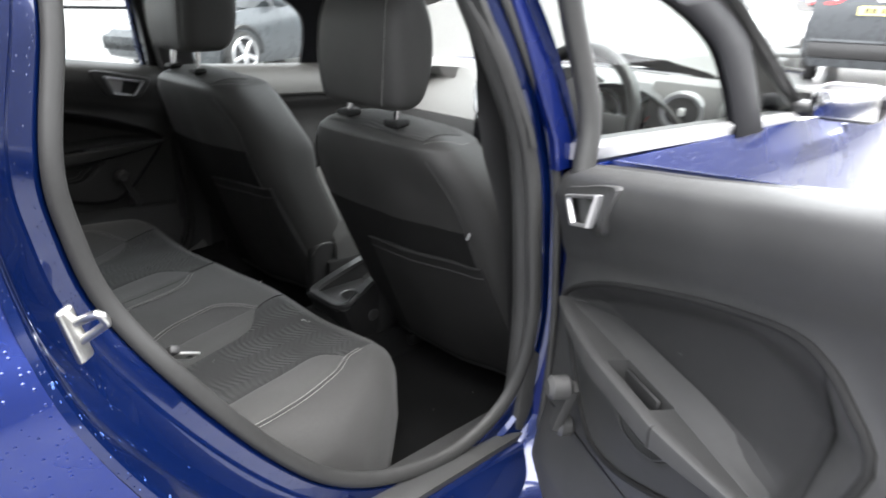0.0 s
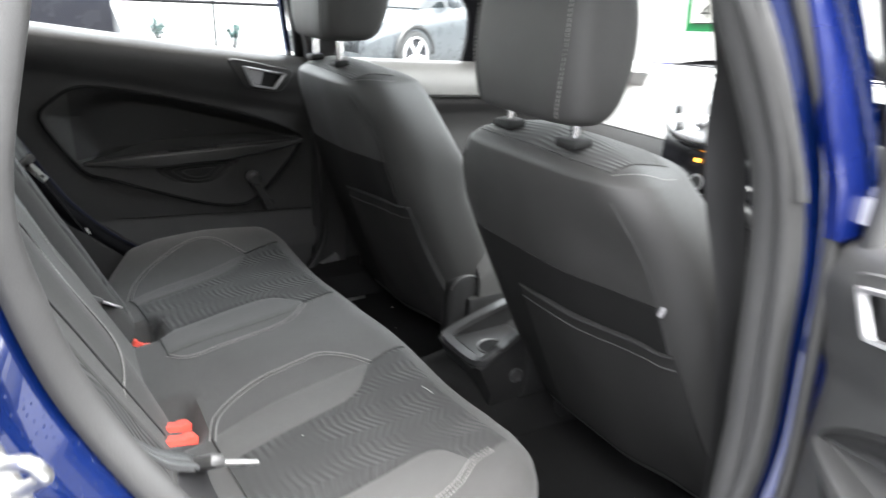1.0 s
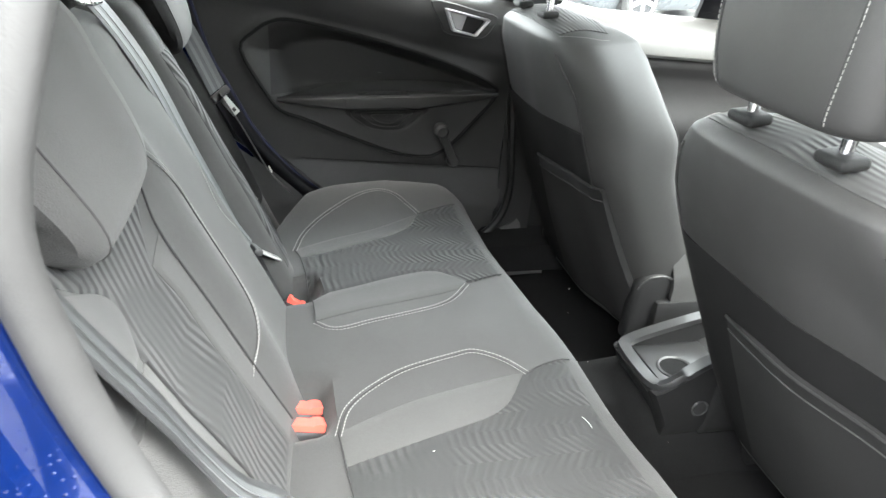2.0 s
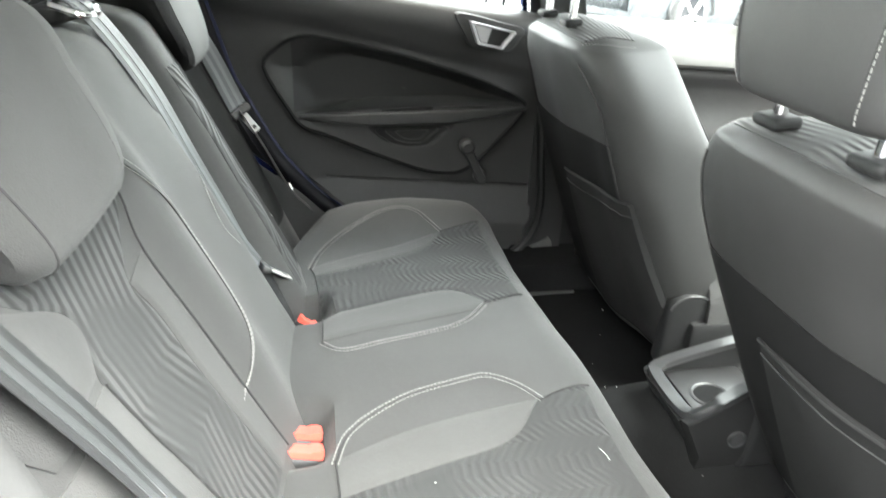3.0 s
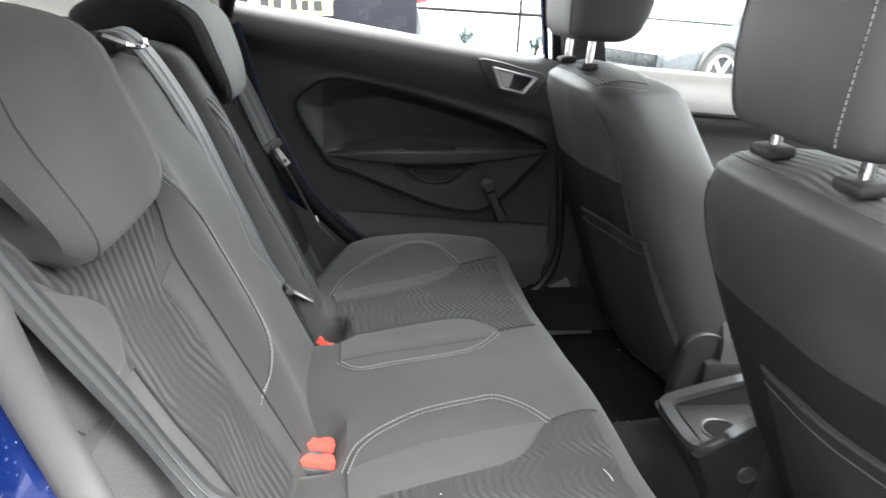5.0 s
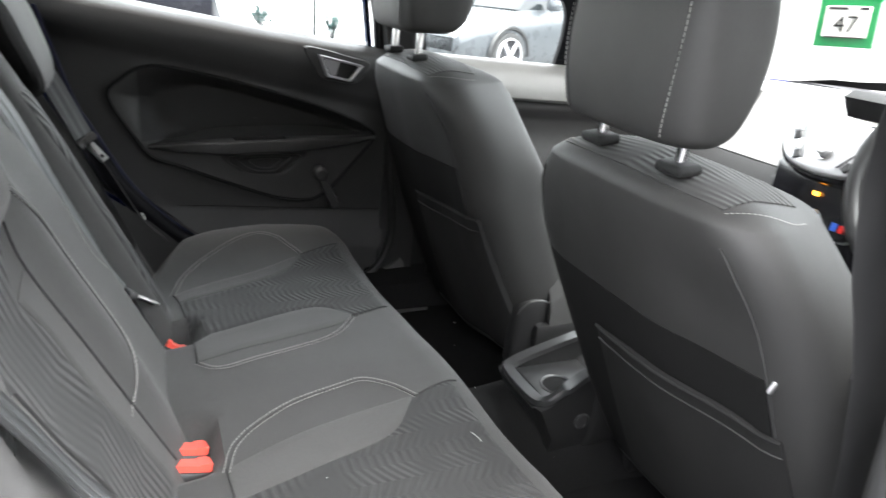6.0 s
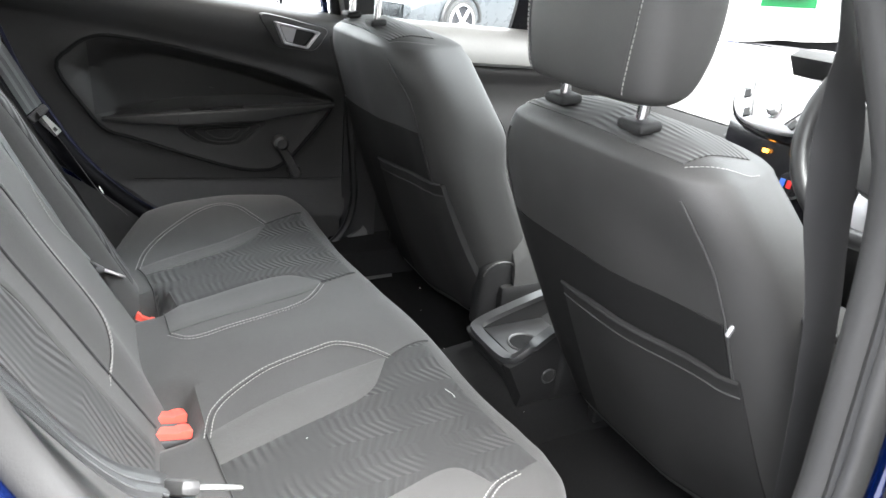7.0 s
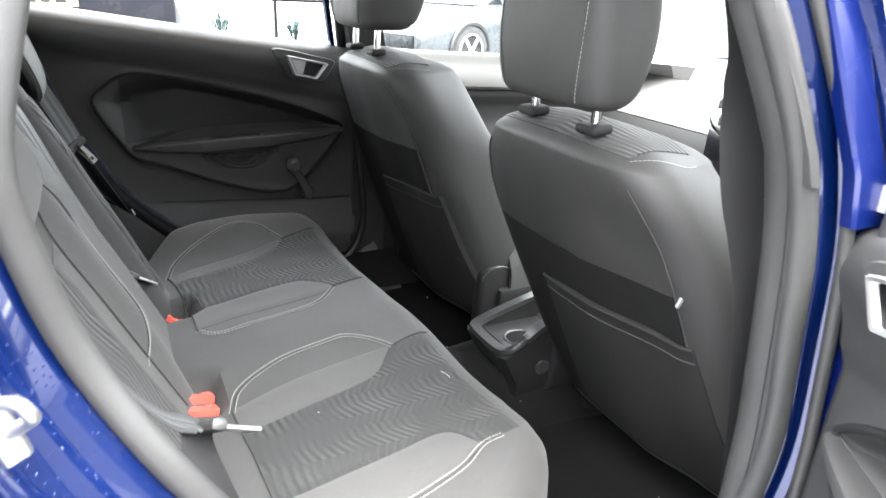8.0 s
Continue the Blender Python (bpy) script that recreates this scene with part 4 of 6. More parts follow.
HALF = [(p.x, p.y) for p in spline([(z, h, 0) for z, h in HALF], 71)]


def rear_x(z):
    return lerp_table(z, REAR) - LEAN[0] * max(0.0, 0.86 - z)


def ring_half(z):
    """Half a level section of a backrest: (aside, ahead of the rear face) from the rear middle round to the front middle."""
    h = lerp_table(z, HALF)
    top = min(1, max(0, (z - 0.78) / 0.165))
    depth = 0.115 + 0.03 * top ** 2
    bol = 0.055 * (1 - top ** 1.5)
    f = h * (1 - 0.17 * top ** 2)
    return [(0.0, 0.0), (0.05, 0.0), (min(0.12, h - 0.105), 0.001), (h - 0.075, 0.004), (h - 0.045, 0.011), (h - 0.022, 0.026), (h - 0.006, 0.050), (h - (h - f) * 0.35, 0.080), (f - 0.004, depth + bol * 0.55), (f - 0.022, depth + bol * 0.9), (f - 0.05, depth + bol), (f - 0.085, depth + bol * 0.75), (max(0.075, f - 0.115), depth + bol * 0.2), (0.07, depth), (0.0, depth)]


def front_fill(z):
    """How much deeper a leaning backrest is than an upright one."""
    shoulder = min(1.0, max(0.0, (z - 0.72) / 0.08)) * min(1.0, max(0.0, (0.968 - z) / 0.03))
    return LEAN[0] * (max(0.0, 0.86 - z) + 0.27 * shoulder)


def seat_ring(z, k=1.0):
    """One level section of a front seat's backrest, k shrinks it towards its middle."""
    half, x = ring_half(z), rear_x(z)
    pts = half + [(-u, d) for u, d in half[-2:0:-1]]
    c = x + half[-1][1] * 0.5
    fill = front_fill(z)
    return spline([Vector((c + (x + d + slack(u, d, z) + fill * min(1.0, d / 0.08) - c) * k, u * k, z)) for u, d in pts], 84, True)


def slack(u, d, z):
    """The softer, further rounded flank of a backrest on its -y side."""
    h = lerp_table(z, HALF)
    q = min(1.0, max(0.0, (-u - 0.03) / (h - 0.11)))
    soft = 0.0028 * noise.noise(Vector((u * 9, d * 9, z * 8 + LEAN[0] * 20))) * min(1.0, max(0.0, (0.95 - z) / 0.05))
    return soft + 0.022 * q * q * (3 - 2 * q) * max(0.0, 1 - d / 0.09) * min(1.0, max(0.0, (0.955 - z) / 0.10))


def rear_pt(u, z, off=0.0):
    """A point on the seat's rear face, off metres behind it."""
    h = lerp_table(z, HALF)
    d = lerp_table(abs(u), [(0, 0), (h - 0.075, 0.004), (h - 0.045, 0.011), (h - 0.022, 0.026), (h - 0.006, 0.05), (h, 0.08)])
    return Vector((rear_x(z) + d + slack(u, d, z) - off * 0.88, u, z - off * 0.47))


def front_seat(m, label, clip, lift=-0.006, lean=0.0, foot=0.43, deep=-0.028, reach=(0.092, -0.198), hem=0.729):
    LEAN[0] = lean
    s = thing("front_seat", label, "car seat", m, group="front seats")
    zs = steps(foot, 0.945, 34)
    low = [seat_ring(foot - 0.006, 0.94)] + [seat_ring(z) for z in zs]

    def dome(h, kx, ky):
        return [Vector((0.722 + (p.x - 0.722) * kx, p.y * ky, 0.945 + h - 0.012 * (p.y * ky / 0.19) ** 2 * h / 0.039)) for p in seat_ring(0.945)]
    DOME = ((0.004, 1.0, 0.984), (0.008, 0.97, 0.957), (0.0125, 0.92, 0.924), (0.017, 0.847, 0.88), (0.021, 0.766, 0.837), (0.025, 0.664, 0.777), (0.029, 0.54, 0.696), (0.033, 0.372, 0.58), (0.0365, 0.197, 0.43), (0.039, 0.06, 0.18))
    bm = loft(low + [dome(*row) for row in DOME])
    bmesh.ops.triangulate(bm, faces=bm.faces)
    tree = BVHTree.FromBMesh(bm)
    b = part("backrest", bm, VINYL, s, "grey leatherette-edged backrest")

    def on_top(x, y, lift=0.0016):
        place, normal, _, _ = tree.ray_cast(Vector((x, y, 1.5)), Vector((0, 0, -1)))
        return place + (normal if normal.z > 0 else -normal) * lift if place else Vector((x, y, 0.94))
    part("ribbed_top", sheet(lambda u, v: on_top(0.669 + 0.012 * u ** 4 + (0.097 - 0.012 * u ** 4) * v, u * (0.138 + 0.004 * v), 0.0012), steps(-1, 1, 40), steps(0, 1, 22), lambda u, v: (v * 0.105, u * 0.15), Vector((0, 0, -0.004))), RIB_FINE, b, "fine zigzag ribbed cloth top")
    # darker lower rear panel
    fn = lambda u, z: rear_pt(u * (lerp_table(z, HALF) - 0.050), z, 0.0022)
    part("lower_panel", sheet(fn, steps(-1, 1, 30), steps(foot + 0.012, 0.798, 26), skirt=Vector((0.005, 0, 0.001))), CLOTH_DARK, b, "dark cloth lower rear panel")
    # map pocket with a sagging hem
    def pocket(u, v):
        low = max(0.0, u - 0.4) / 0.6
        top = hem - 0.011 * low ** 1.5 - 0.003 * (u < -0.8)
        z = foot + 0.02 + (top - foot - 0.02) * v
        side = (reach[0] + reach[1]) / 2 + u * (reach[0] - reach[1]) / 2
        return rear_pt(side + 0.02 * (1 - v) * u, z, 0.0035 + 0.006 * v * (1 - u ** 4) + 0.002 * math.sin(v * 3.0) * (1 - u * u))
    pk = part("map_pocket", sheet(pocket, steps(-1, 1, 26), steps(0, 1, 18), skirt=Vector((0.012, 0, 0.003))), CLOTH_MID, b, "slack dark map pocket")
    part("hem", tube([pocket(u, 1.0) for u in steps(-1, 1, 26)], 0.0032, 8), CLOTH_MID, pk)
    part("hem_seam", tube([pocket(u, 0.925) + Vector((-0.001, 0, 0)) for u in steps(-0.99, 0.99, 26)], 0.0012, 6), SEAM, pk)
    # rear seam and side seams
    for sg in (-1, 1):
        edge = [rear_pt(sg * (lerp_table(z, HALF) - 0.046), z, 0.0016) for z in steps(foot + 0.02, 0.928, 48)]
        part("seam", tube(edge, 0.0013, 6), SEAM, b)
        arch = [on_top(p.x, p.y, 0.0012) for p in spline([Vector((0.680, sg * 0.143, 0)), Vector((0.692, sg * 0.150, 0)), Vector((0.712, sg * 0.160, 0)), Vector((0.738, sg * 0.166, 0)), Vector((0.762, sg * 0.162, 0))], 40)]
        part("seam", tube([p + Vector((0, -sg * 0.004, -0.0008)) for p in arch], 0.0012, 6), SEAM, b)
        stitches(arch, b, 0.005, 0.0036, 0.0006)
        front = [Vector((rear_x(z) + front_fill(z) + ring_half(z)[9][1] + 0.0008, sg * (ring_half(z)[9][0] + 0.0008), z)) for z in steps(0.935, 0.52, 60)]
        part("seam", tube(front, 0.0013, 6), SEAM, b)
        stitches([p + Vector((-0.004, sg * 0.0022, 0)) for p in front], b, 0.0055, 0.004, 0.0006)
        shape = [(0.032 * math.cos(a), 0.032 * math.sin(a)) for a in steps(0, math.pi, 16)] + [(-0.034, -0.05), (-0.036, -0.10), (0.036, -0.10), (0.034, -0.05)]
        part("recliner_cover", loft([[Vector((0.902 + px * k * 1.35, sg * 0.226 + w, 0.508 + pz * k * 1.05)) for px, pz in shape] for w, k in ((-0.019, 0.70), (-0.017, 0.86), (-0.012, 0.97), (-0.005, 1.0), (0.005, 1.0), (0.012, 0.97), (0.017, 0.86), (0.019, 0.70))]), MATTE_BLACK, s, "dark plastic recliner cover")
        # Paler bead draws the highlight along the cover's arc; no separate part.
        part("cover_edge", tube([(0.902 + 0.031 * 1.35 * math.cos(a), sg * 0.246, 0.508 + 0.031 * 1.05 * math.sin(a)) for a in steps(0.2, math.pi - 0.2, 16)], 0.0016, 6), PLASTIC_TOP, s)
    if clip:
        part("pocket_clip", rbox((0.006, 0.005, 0.016), 0.0024, 2, pose(*rear_pt(-0.195, 0.797, 0.003), 0, 28, 0)), SATIN, b, "small bright clip")
    # base cushion and frame
    cu = []
    for y in (-0.255, -0.25, -0.235, -0.18, -0.09, 0, 0.09, 0.18, 0.235, 0.25, 0.255):
        k = 1 - max(0, (abs(y) - 0.22) / 0.035) ** 2 * 0.35
        z0, z1 = 0.44, 0.44 + 0.14 * k + (0.02 if abs(y) > 0.15 else 0)
        cu.append([Vector((x, y, z)) for x, z in ((0.93, z0), (0.93, z1 - 0.03), (0.96, z1 - 0.005), (1.15, z1 + 0.01), (1.33, z1 + 0.02), (1.40, z1 - 0.01), (1.41, z1 - 0.06), (1.38, z0))])
    part("cushion", loft(cu), CLOTH, s)
    for sg in (-1, 1):
        rail = part("rail", rbox((0.48, 0.035, 0.03), 0.005, 1, pose(1.175, sg * 0.20, 0.366)), MATTE_BLACK, s)
        part("bolt", disc(0.0045, 0.008, pose(0.948, sg * 0.20, 0.384), 12), STEEL, rail)
        part("side_cover", rbox((0.40, 0.03, 0.10), 0.012, 2, pose(1.10, sg * 0.245, 0.44)), MATTE_BLACK, s)
    # head restraint on two posts
    block = head_block(deep)
    bmesh.ops.translate(block, vec=Vector((0, 0, lift)), verts=block.verts)
    bmesh.ops.triangulate(block, faces=block.faces)
    pad = BVHTree.FromBMesh(block)
    hr = part("head_restraint", block, VINYL, s, "grey leatherette head restraint with pale stitching")
    for sg in (-1, 1):
        part("post", tube([(0.682, sg * 0.068, 0.974), (0.689, sg * 0.068, 1.10)], 0.0065, 14), CHROME, s, "chrome post")
        part("guide", rbox((0.031, 0.040, 0.012), 0.005, 3, pose(0.681, sg * 0.068, 0.981, 0, -6, 0)), MATTE_BLACK, s, "dark plastic post guide")
        line = []
        for k in steps(0, 1, 60):
            place, _, _, _ = pad.ray_cast(Vector((0.5, sg * (0.090 - 0.012 * (2 * k - 1) ** 2), 1.022 + lift + 0.176 * k)), Vector((1, 0, 0)))
            line.append(place + Vector((-0.0004, 0, 0)))
        part("seam", tube(line, 0.0014, 6), SEAM, hr)
        stitches([p + Vector((-0.0012, sg * 0.0032, 0)) for p in line], hr, 0.0052, 0.0038, 0.0006)
    return s


def head_block(deep=0.0):
    """The pad of a front head restraint, section by section upwards."""
    rings = []
    table = [(1.010, 0.665, 0.698, 0.072), (1.012, 0.649, 0.715, 0.097), (1.019, 0.64, 0.731, 0.110), (1.035, 0.635, 0.746, 0.116), (1.07, 0.631, 0.759, 0.119), (1.11, 0.631, 0.765, 0.118), (1.15, 0.635, 0.763, 0.114), (1.18, 0.643, 0.755, 0.106), (1.2, 0.655, 0.745, 0.097), (1.212, 0.673, 0.728, 0.077), (1.215, 0.688, 0.713, 0.054)]
    lo, hi = spline([(z, x0, x1) for z, x0, x1, h in table], 34), spline([(h, 0, 0) for z, x0, x1, h in table], 34)
    for a3, b3 in zip(lo, hi):
        z, x0, x1, h = a3.x, a3.y, a3.z + deep, b3.x
        c, hx = (x0 + x1) / 2, (x1 - x0) / 2
        ring = []
        for k in range(64):
            a = 2 * math.pi * k / 64
            ca, sa = math.cos(a), math.sin(a)
            e = 0.42
            ring.append(Vector((c + hx * abs(ca) ** e * (1 if ca > 0 else -1) + 0.012 * abs(sa) ** 3 * (ca < 0), h * abs(sa) ** e * (1 if sa > 0 else -1), z)))
        rings.append(ring)
    return loft(rings)


front_seat(pose(0, -0.327, 0), "charcoal driver's seat with grey leatherette back and map pocket", True)
front_seat(pose(-0.018, 0.388, 0.020), "charcoal passenger seat with grey leatherette back and map pocket", False, 0.014, 0.11, 0.39, 0.022, (0.016, -0.212), 0.708)

# ---- doors ----
DOOR_REAR = [(0.36, 0.50), (0.46, 0.42), (0.54, 0.30), (0.60, 0.215), (0.69, 0.10), (0.80, 0.03), (0.95, -0.055), (1.10, -0.045)]
DOOR_FRONT = [(0.36, 0.60), (0.42, 0.665), (0.46, 0.695), (0.52, 0.722), (0.60, 0.728), (1.10, 0.722)]
ARCH_TRIM = [(0.120, 0.862), (0.150, 0.900), (0.186, 0.921), (0.231, 0.925), (0.330, 0.907), (0.422, 0.885), (0.553, 0.848), (0.640, 0.815), (0.682, 0.792), (0.692, 0.779), (0.680, 0.753), (0.640, 0.706), (0.594, 0.655), (0.560, 0.630), (0.528, 0.622), (0.459, 0.631), (0.344, 0.673), (0.250, 0.712), (0.197, 0.732), (0.165, 0.775)]


def belt_z(x):
    """The height of a rear door's window sill."""
    return 1.078 - 0.145 * (x + 0.03) + 0.02 * max(0, x - 0.45)


def in_arch(x, z, poly):
    """How deep a place lies inside the moulded inset, in metres (negative outside)."""
    inside, best = False, 9.0
    n = len(poly)
    for i in range(n):
        (ax, az), (bx, bz) = poly[i], poly[(i + 1) % n]
        if (az > z) != (bz > z) and x < (bx - ax) * (z - az) / (bz - az) + ax:
            inside = not inside
        t = max(0, min(1, ((x - ax) * (bx - ax) + (z - az) * (bz - az)) / ((bx - ax) ** 2 + (bz - az) ** 2)))
        best = min(best, math.hypot(x - ax - t * (bx - ax), z - az - t * (bz - az)))
    return best if inside else -best


ARCH_FINE = [(p.x, p.z) for p in spline([(x, 0, z) for x, z in ARCH_TRIM], 70, True)]


def arm_z(x):
    """The upper edge of the arm rest inside the inset."""
    return lerp_table(x, [(0.18, 0.760), (0.35, 0.773), (0.55, 0.778), (0.70, 0.780)])


CUP = [(0.340, 0.738), (0.530, 0.742), (0.508, 0.712), (0.480, 0.690), (0.440, 0.685), (0.400, 0.689), (0.366, 0.702)]


def door_depth(x, z):
    """How far the lining stands into the car at a place."""
    t = belt_z(x) - z
    e = 0.022 * math.exp(-((t - 0.045) / 0.045) ** 2)
    e -= 0.03 * max(0, (0.02 - t) / 0.02) ** 2
    q = min(1, max(0, (t - 0.075 - 0.08 * (x - 0.25)) / 0.035))
    e -= 0.009 * q * q * (3 - 2 * q)
    d = in_arch(x, z, ARCH_FINE)
    az = arm_z(x)
    if d > 0:
        soft = 0.028 + 0.055 * min(1, max(0, (0.30 - x) / 0.14))
        rim = min(1, d / soft)
        rim = rim * rim * (3 - 2 * rim)
        up = min(1, max(0, (z - az + 0.012) / 0.03))
        e += -0.026 * rim * up - 0.0015 * rim * (1 - up)
        e += 0.006 * (1 - rim * up)
        c = in_arch(x, z, CUP) if 0.32 < x < 0.55 and z < 0.75 else -1
        if c > 0:
            e -= 0.013 * min(1, c / 0.018)
    else:
        e += 0.006 * math.exp(d / 0.012)
    e += 0.018 * min(1, max(0, (0.612 - 0.065 * (x - 0.27) - z) / 0.09))
    e -= 0.40 * max(0, x - 0.725)
    return e


def car_door(m, s, label):
    """A rear door with its lining; s is +1 where the car's inside lies towards +y."""
    dr = thing("car_door", label, "car door", m, group="rear doors")

    wide = 0.14 if s > 0 else 0.0

    def at(x, e, z):
        return Vector((x, s * e, z))
    # lining
    def lining(u, v):
        zz = 0.37 + (belt_z(0.3) - 0.37) * v
        xa, xb = lerp_table(zz, DOOR_REAR), lerp_table(zz, DOOR_FRONT) + wide
        x = xa + (xb - xa) * u
        z = 0.37 + (belt_z(x) - 0.37) * v
        return at(x, door_depth(x, z), z)
    bm = sheet(lining, steps(0, 1, 150), steps(0, 1, 120), skirt=Vector((0, -s * 0.07, 0)))
    ln = part("lining", bm, PLASTIC, dr, "dark grained plastic door lining")
    lip = [(max(x, 0.175), max(z, arm_z(x) + 0.006)) for x, z in ARCH_FINE]

    def inset(i, v):
        x, z = lip[int(i) % len(lip)]
        x, z = 0.42 + (x - 0.42) * v * 0.985, 0.812 + (z - 0.812) * v * 0.985
        return at(x, door_depth(x, z) + 0.002, z)
    part("inset_panel", sheet(inset, list(range(len(lip) + 1)), steps(0.02, 1, 34)), INSET, ln, "black inset panel above the arm rest")
    edge = [at(lerp_table(z, DOOR_REAR) - 0.014, -0.012, z) for z in steps(0.40, 1.075, 40)]
    part("edge_seal", tube(edge, 0.017, 8, False, 0.8), INSET, dr, "black rubber edge seal")
    # Proud black bead stands for the shade in the groove round the inset.
    rim = [at(x, door_depth(x, z) + 0.001, z) for x, z in ARCH_FINE]
    part("inset_rim", tube(rim, 0.0042, 8, True), MATTE_BLACK, ln, "black bead for the shaded groove round the moulded inset")
    # arm rest: a shelf along the foot of the inset, with a deep grip slot
    def arm(x):
        az = arm_z(x)
        k = min(1, max(0.0, (x - 0.185) / 0.16)) ** 0.8 * min(1, max(0.0, (0.700 - x) / 0.20)) ** 0.6
        slot = min(1, max(0, (x - 0.366) / 0.006)) * min(1, max(0, (0.480 - x) / 0.006))
        w, dip = 0.004 + 0.036 * k, 0.034 * slot
        lip = 0.003 + 0.023 * k
        return [at(x, -0.030, az + 0.020 * k), at(x, -0.020, az + 0.012 * k), at(x, -0.012, az + 0.005 * k), at(x, -0.004, az + 0.001), at(x, -0.003, az - dip), at(x, max(-0.001, w - 0.016), az - dip), at(x, max(0.0, w - 0.015), az), at(x, w - 0.005, az + 0.0005), at(x, w - 0.001, az - 0.002), at(x, w, az - 0.006), at(x, w - 0.001, az - lip), at(x, w - 0.006, az - lip - 0.004), at(x, -0.012, az - lip - 0.006), at(x, -0.030, az - lip - 0.004)]
    xs = [0.190, 0.194, 0.20, 0.208, 0.22, 0.25, 0.28, 0.31, 0.34, 0.36, 0.366, 0.368, 0.370, 0.372, 0.376] + steps(0.39, 0.46, 6) + [0.470, 0.474, 0.476, 0.478, 0.480, 0.486] + steps(0.50, 0.67, 16) + [0.68, 0.688, 0.694]
    ar = part("arm_rest", loft([arm(x) for x in xs]), PLASTIC, ln, "moulded arm rest with a grip slot")
    part("arm_joint", tube([arm(0.338)[i] + Vector((0, s * 0.0006, 0)) for i in (7, 8, 9, 10)], 0.0012, 6), BLACK, ar)
    part("slot_lid", rbox((0.080, 0.004, 0.016), 0.0015, 1, pose(0.424, s * 0.004, arm_z(0.424) - 0.010)), INSET, ar, "dark grip insert")
    # dished pull cup under the arm rest
    cc = (0.438, 0.716)
    cup = [(p.x, p.z) for p in spline([(x, 0, z) for x, z in CUP], 36, True)]
    part("pull_cup", sheet(lambda i, v: at(cc[0] + (cup[int(i) % 36][0] - cc[0]) * v, door_depth(cc[0] + (cup[int(i) % 36][0] - cc[0]) * v, cc[1] + (cup[int(i) % 36][1] - cc[1]) * v) + 0.0016, cc[1] + (cup[int(i) % 36][1] - cc[1]) * v), list(range(37)), steps(0.03, 0.93, 10)), INSET, ln, "dark dished pull cup")
    for k in (0.80, 0.58, 0.36):
        part("cup_step", tube([at(cc[0] + (x - cc[0]) * k, door_depth(cc[0] + (x - cc[0]) * k, cc[1] - 0.004 + (z - cc[1]) * k) + 0.003, cc[1] - 0.004 + (z - cc[1]) * k) for x, z in cup], 0.0014, 6, True), PLASTIC, ln)
    # release handle in its bezel
    H = [(0.518, 0.978), (0.560, 0.976), (0.62, 0.962), (0.668, 0.950), (0.662, 0.930), (0.640, 0.902), (0.590, 0.905), (0.555, 0.912), (0.540, 0.935)]
    hb = spline([at(x, door_depth(x, z) + 0.004, z) for x, z in H], 36, True)
    hc = sum(hb, Vector()) / 36
    hd = part("handle_bezel", loft([[p + Vector((0, -s * 0.02, 0)) for p in hb], hb, [p + (hc - p) * 0.05 + Vector((0, s * 0.004, 0)) for p in hb], [p + (hc - p) * 0.12 + Vector((0, s * 0.004, 0)) for p in hb]]), PLASTIC, ln)
    C = [(0.547, 0.966), (0.652, 0.944), (0.622, 0.907), (0.566, 0.918)]
    ctr = Vector((sum(c[0] for c in C) / 4, 0, sum(c[1] for c in C) / 4))
    rings = []
    for k, e in ((1.0, 0.026), (1.0, 0.034), (0.94, 0.037), (0.80, 0.036), (0.76, 0.031)):
        ring = []
        for i in range(4):
            a, b, c = (Vector((C[(i + o) % 4][0], 0, C[(i + o) % 4][1])) for o in (-1, 0, 1))
            for w, q in ((0.10, a), (0.035, a), (0.0, a), (0.035, c), (0.10, c)):
                p = b + (q - b) * w
                if w == 0:
                    p = b + ((a - b) + (c - b)) * 0.035
                p = ctr + (p - ctr) * k
                ring.append(at(p.x, e, p.z))
        rings.append(ring)
    part("handle_frame", loft(rings, True, False), SATIN, hd, "satin chrome handle surround")
    inner = [at(ctr.x + (x - ctr.x) * 0.92, 0.026, ctr.z + (z - ctr.z) * 0.92) for x, z in C]
    part("handle_cup", loft([inner, [p + Vector((0, -s * 0.012, 0)) for p in inner]]), BLACK, hd, "dark handle recess")
    lv = [at(ctr.x + (x - ctr.x) * 0.7, 0.0285, ctr.z + (z - ctr.z) * 0.7) for x, z in ((C[0][0], C[0][1]), (0.598, 0.956), (0.585, 0.914), (C[3][0], C[3][1]))]
    part("release_lever", loft([lv, [p + Vector((0, -s * 0.006, 0)) for p in lv]]), ALLOY if s < 0 else PLASTIC, hd, "release lever")
    # window winder
    cr = part("winder", disc(0.016, 0.024, pose(0.592, s * 0.018, 0.620, 90, 0, 0), 24, 0.005), PLASTIC, ln, "black window winder crank")
    part("crank_arm", loft([[at(0.592 + (0.551 - 0.592) * t + w * 0.9, e, 0.620 + (0.703 - 0.620) * t + w * 0.45) for w, e in ((-0.010, 0.030), (-0.008, 0.038), (0.008, 0.038), (0.010, 0.030), (0.008, 0.024), (-0.008, 0.024))] for t in steps(0, 1, 8)]), PLASTIC, cr)
    part("knob", disc(0.0165, 0.034, pose(0.552, s * 0.050, 0.702, 90, 0, 0), 24, 0.006), PLASTIC, cr)
    # Black line for the shade along the lining's lower crease.
    part("crease", tube([at(x, door_depth(x, 0.617 - 0.065 * (x - 0.27)) + 0.0005, 0.617 - 0.065 * (x - 0.27)) for x in steps(0.24, 0.715, 30)], 0.0016, 6), BLACK, ln)
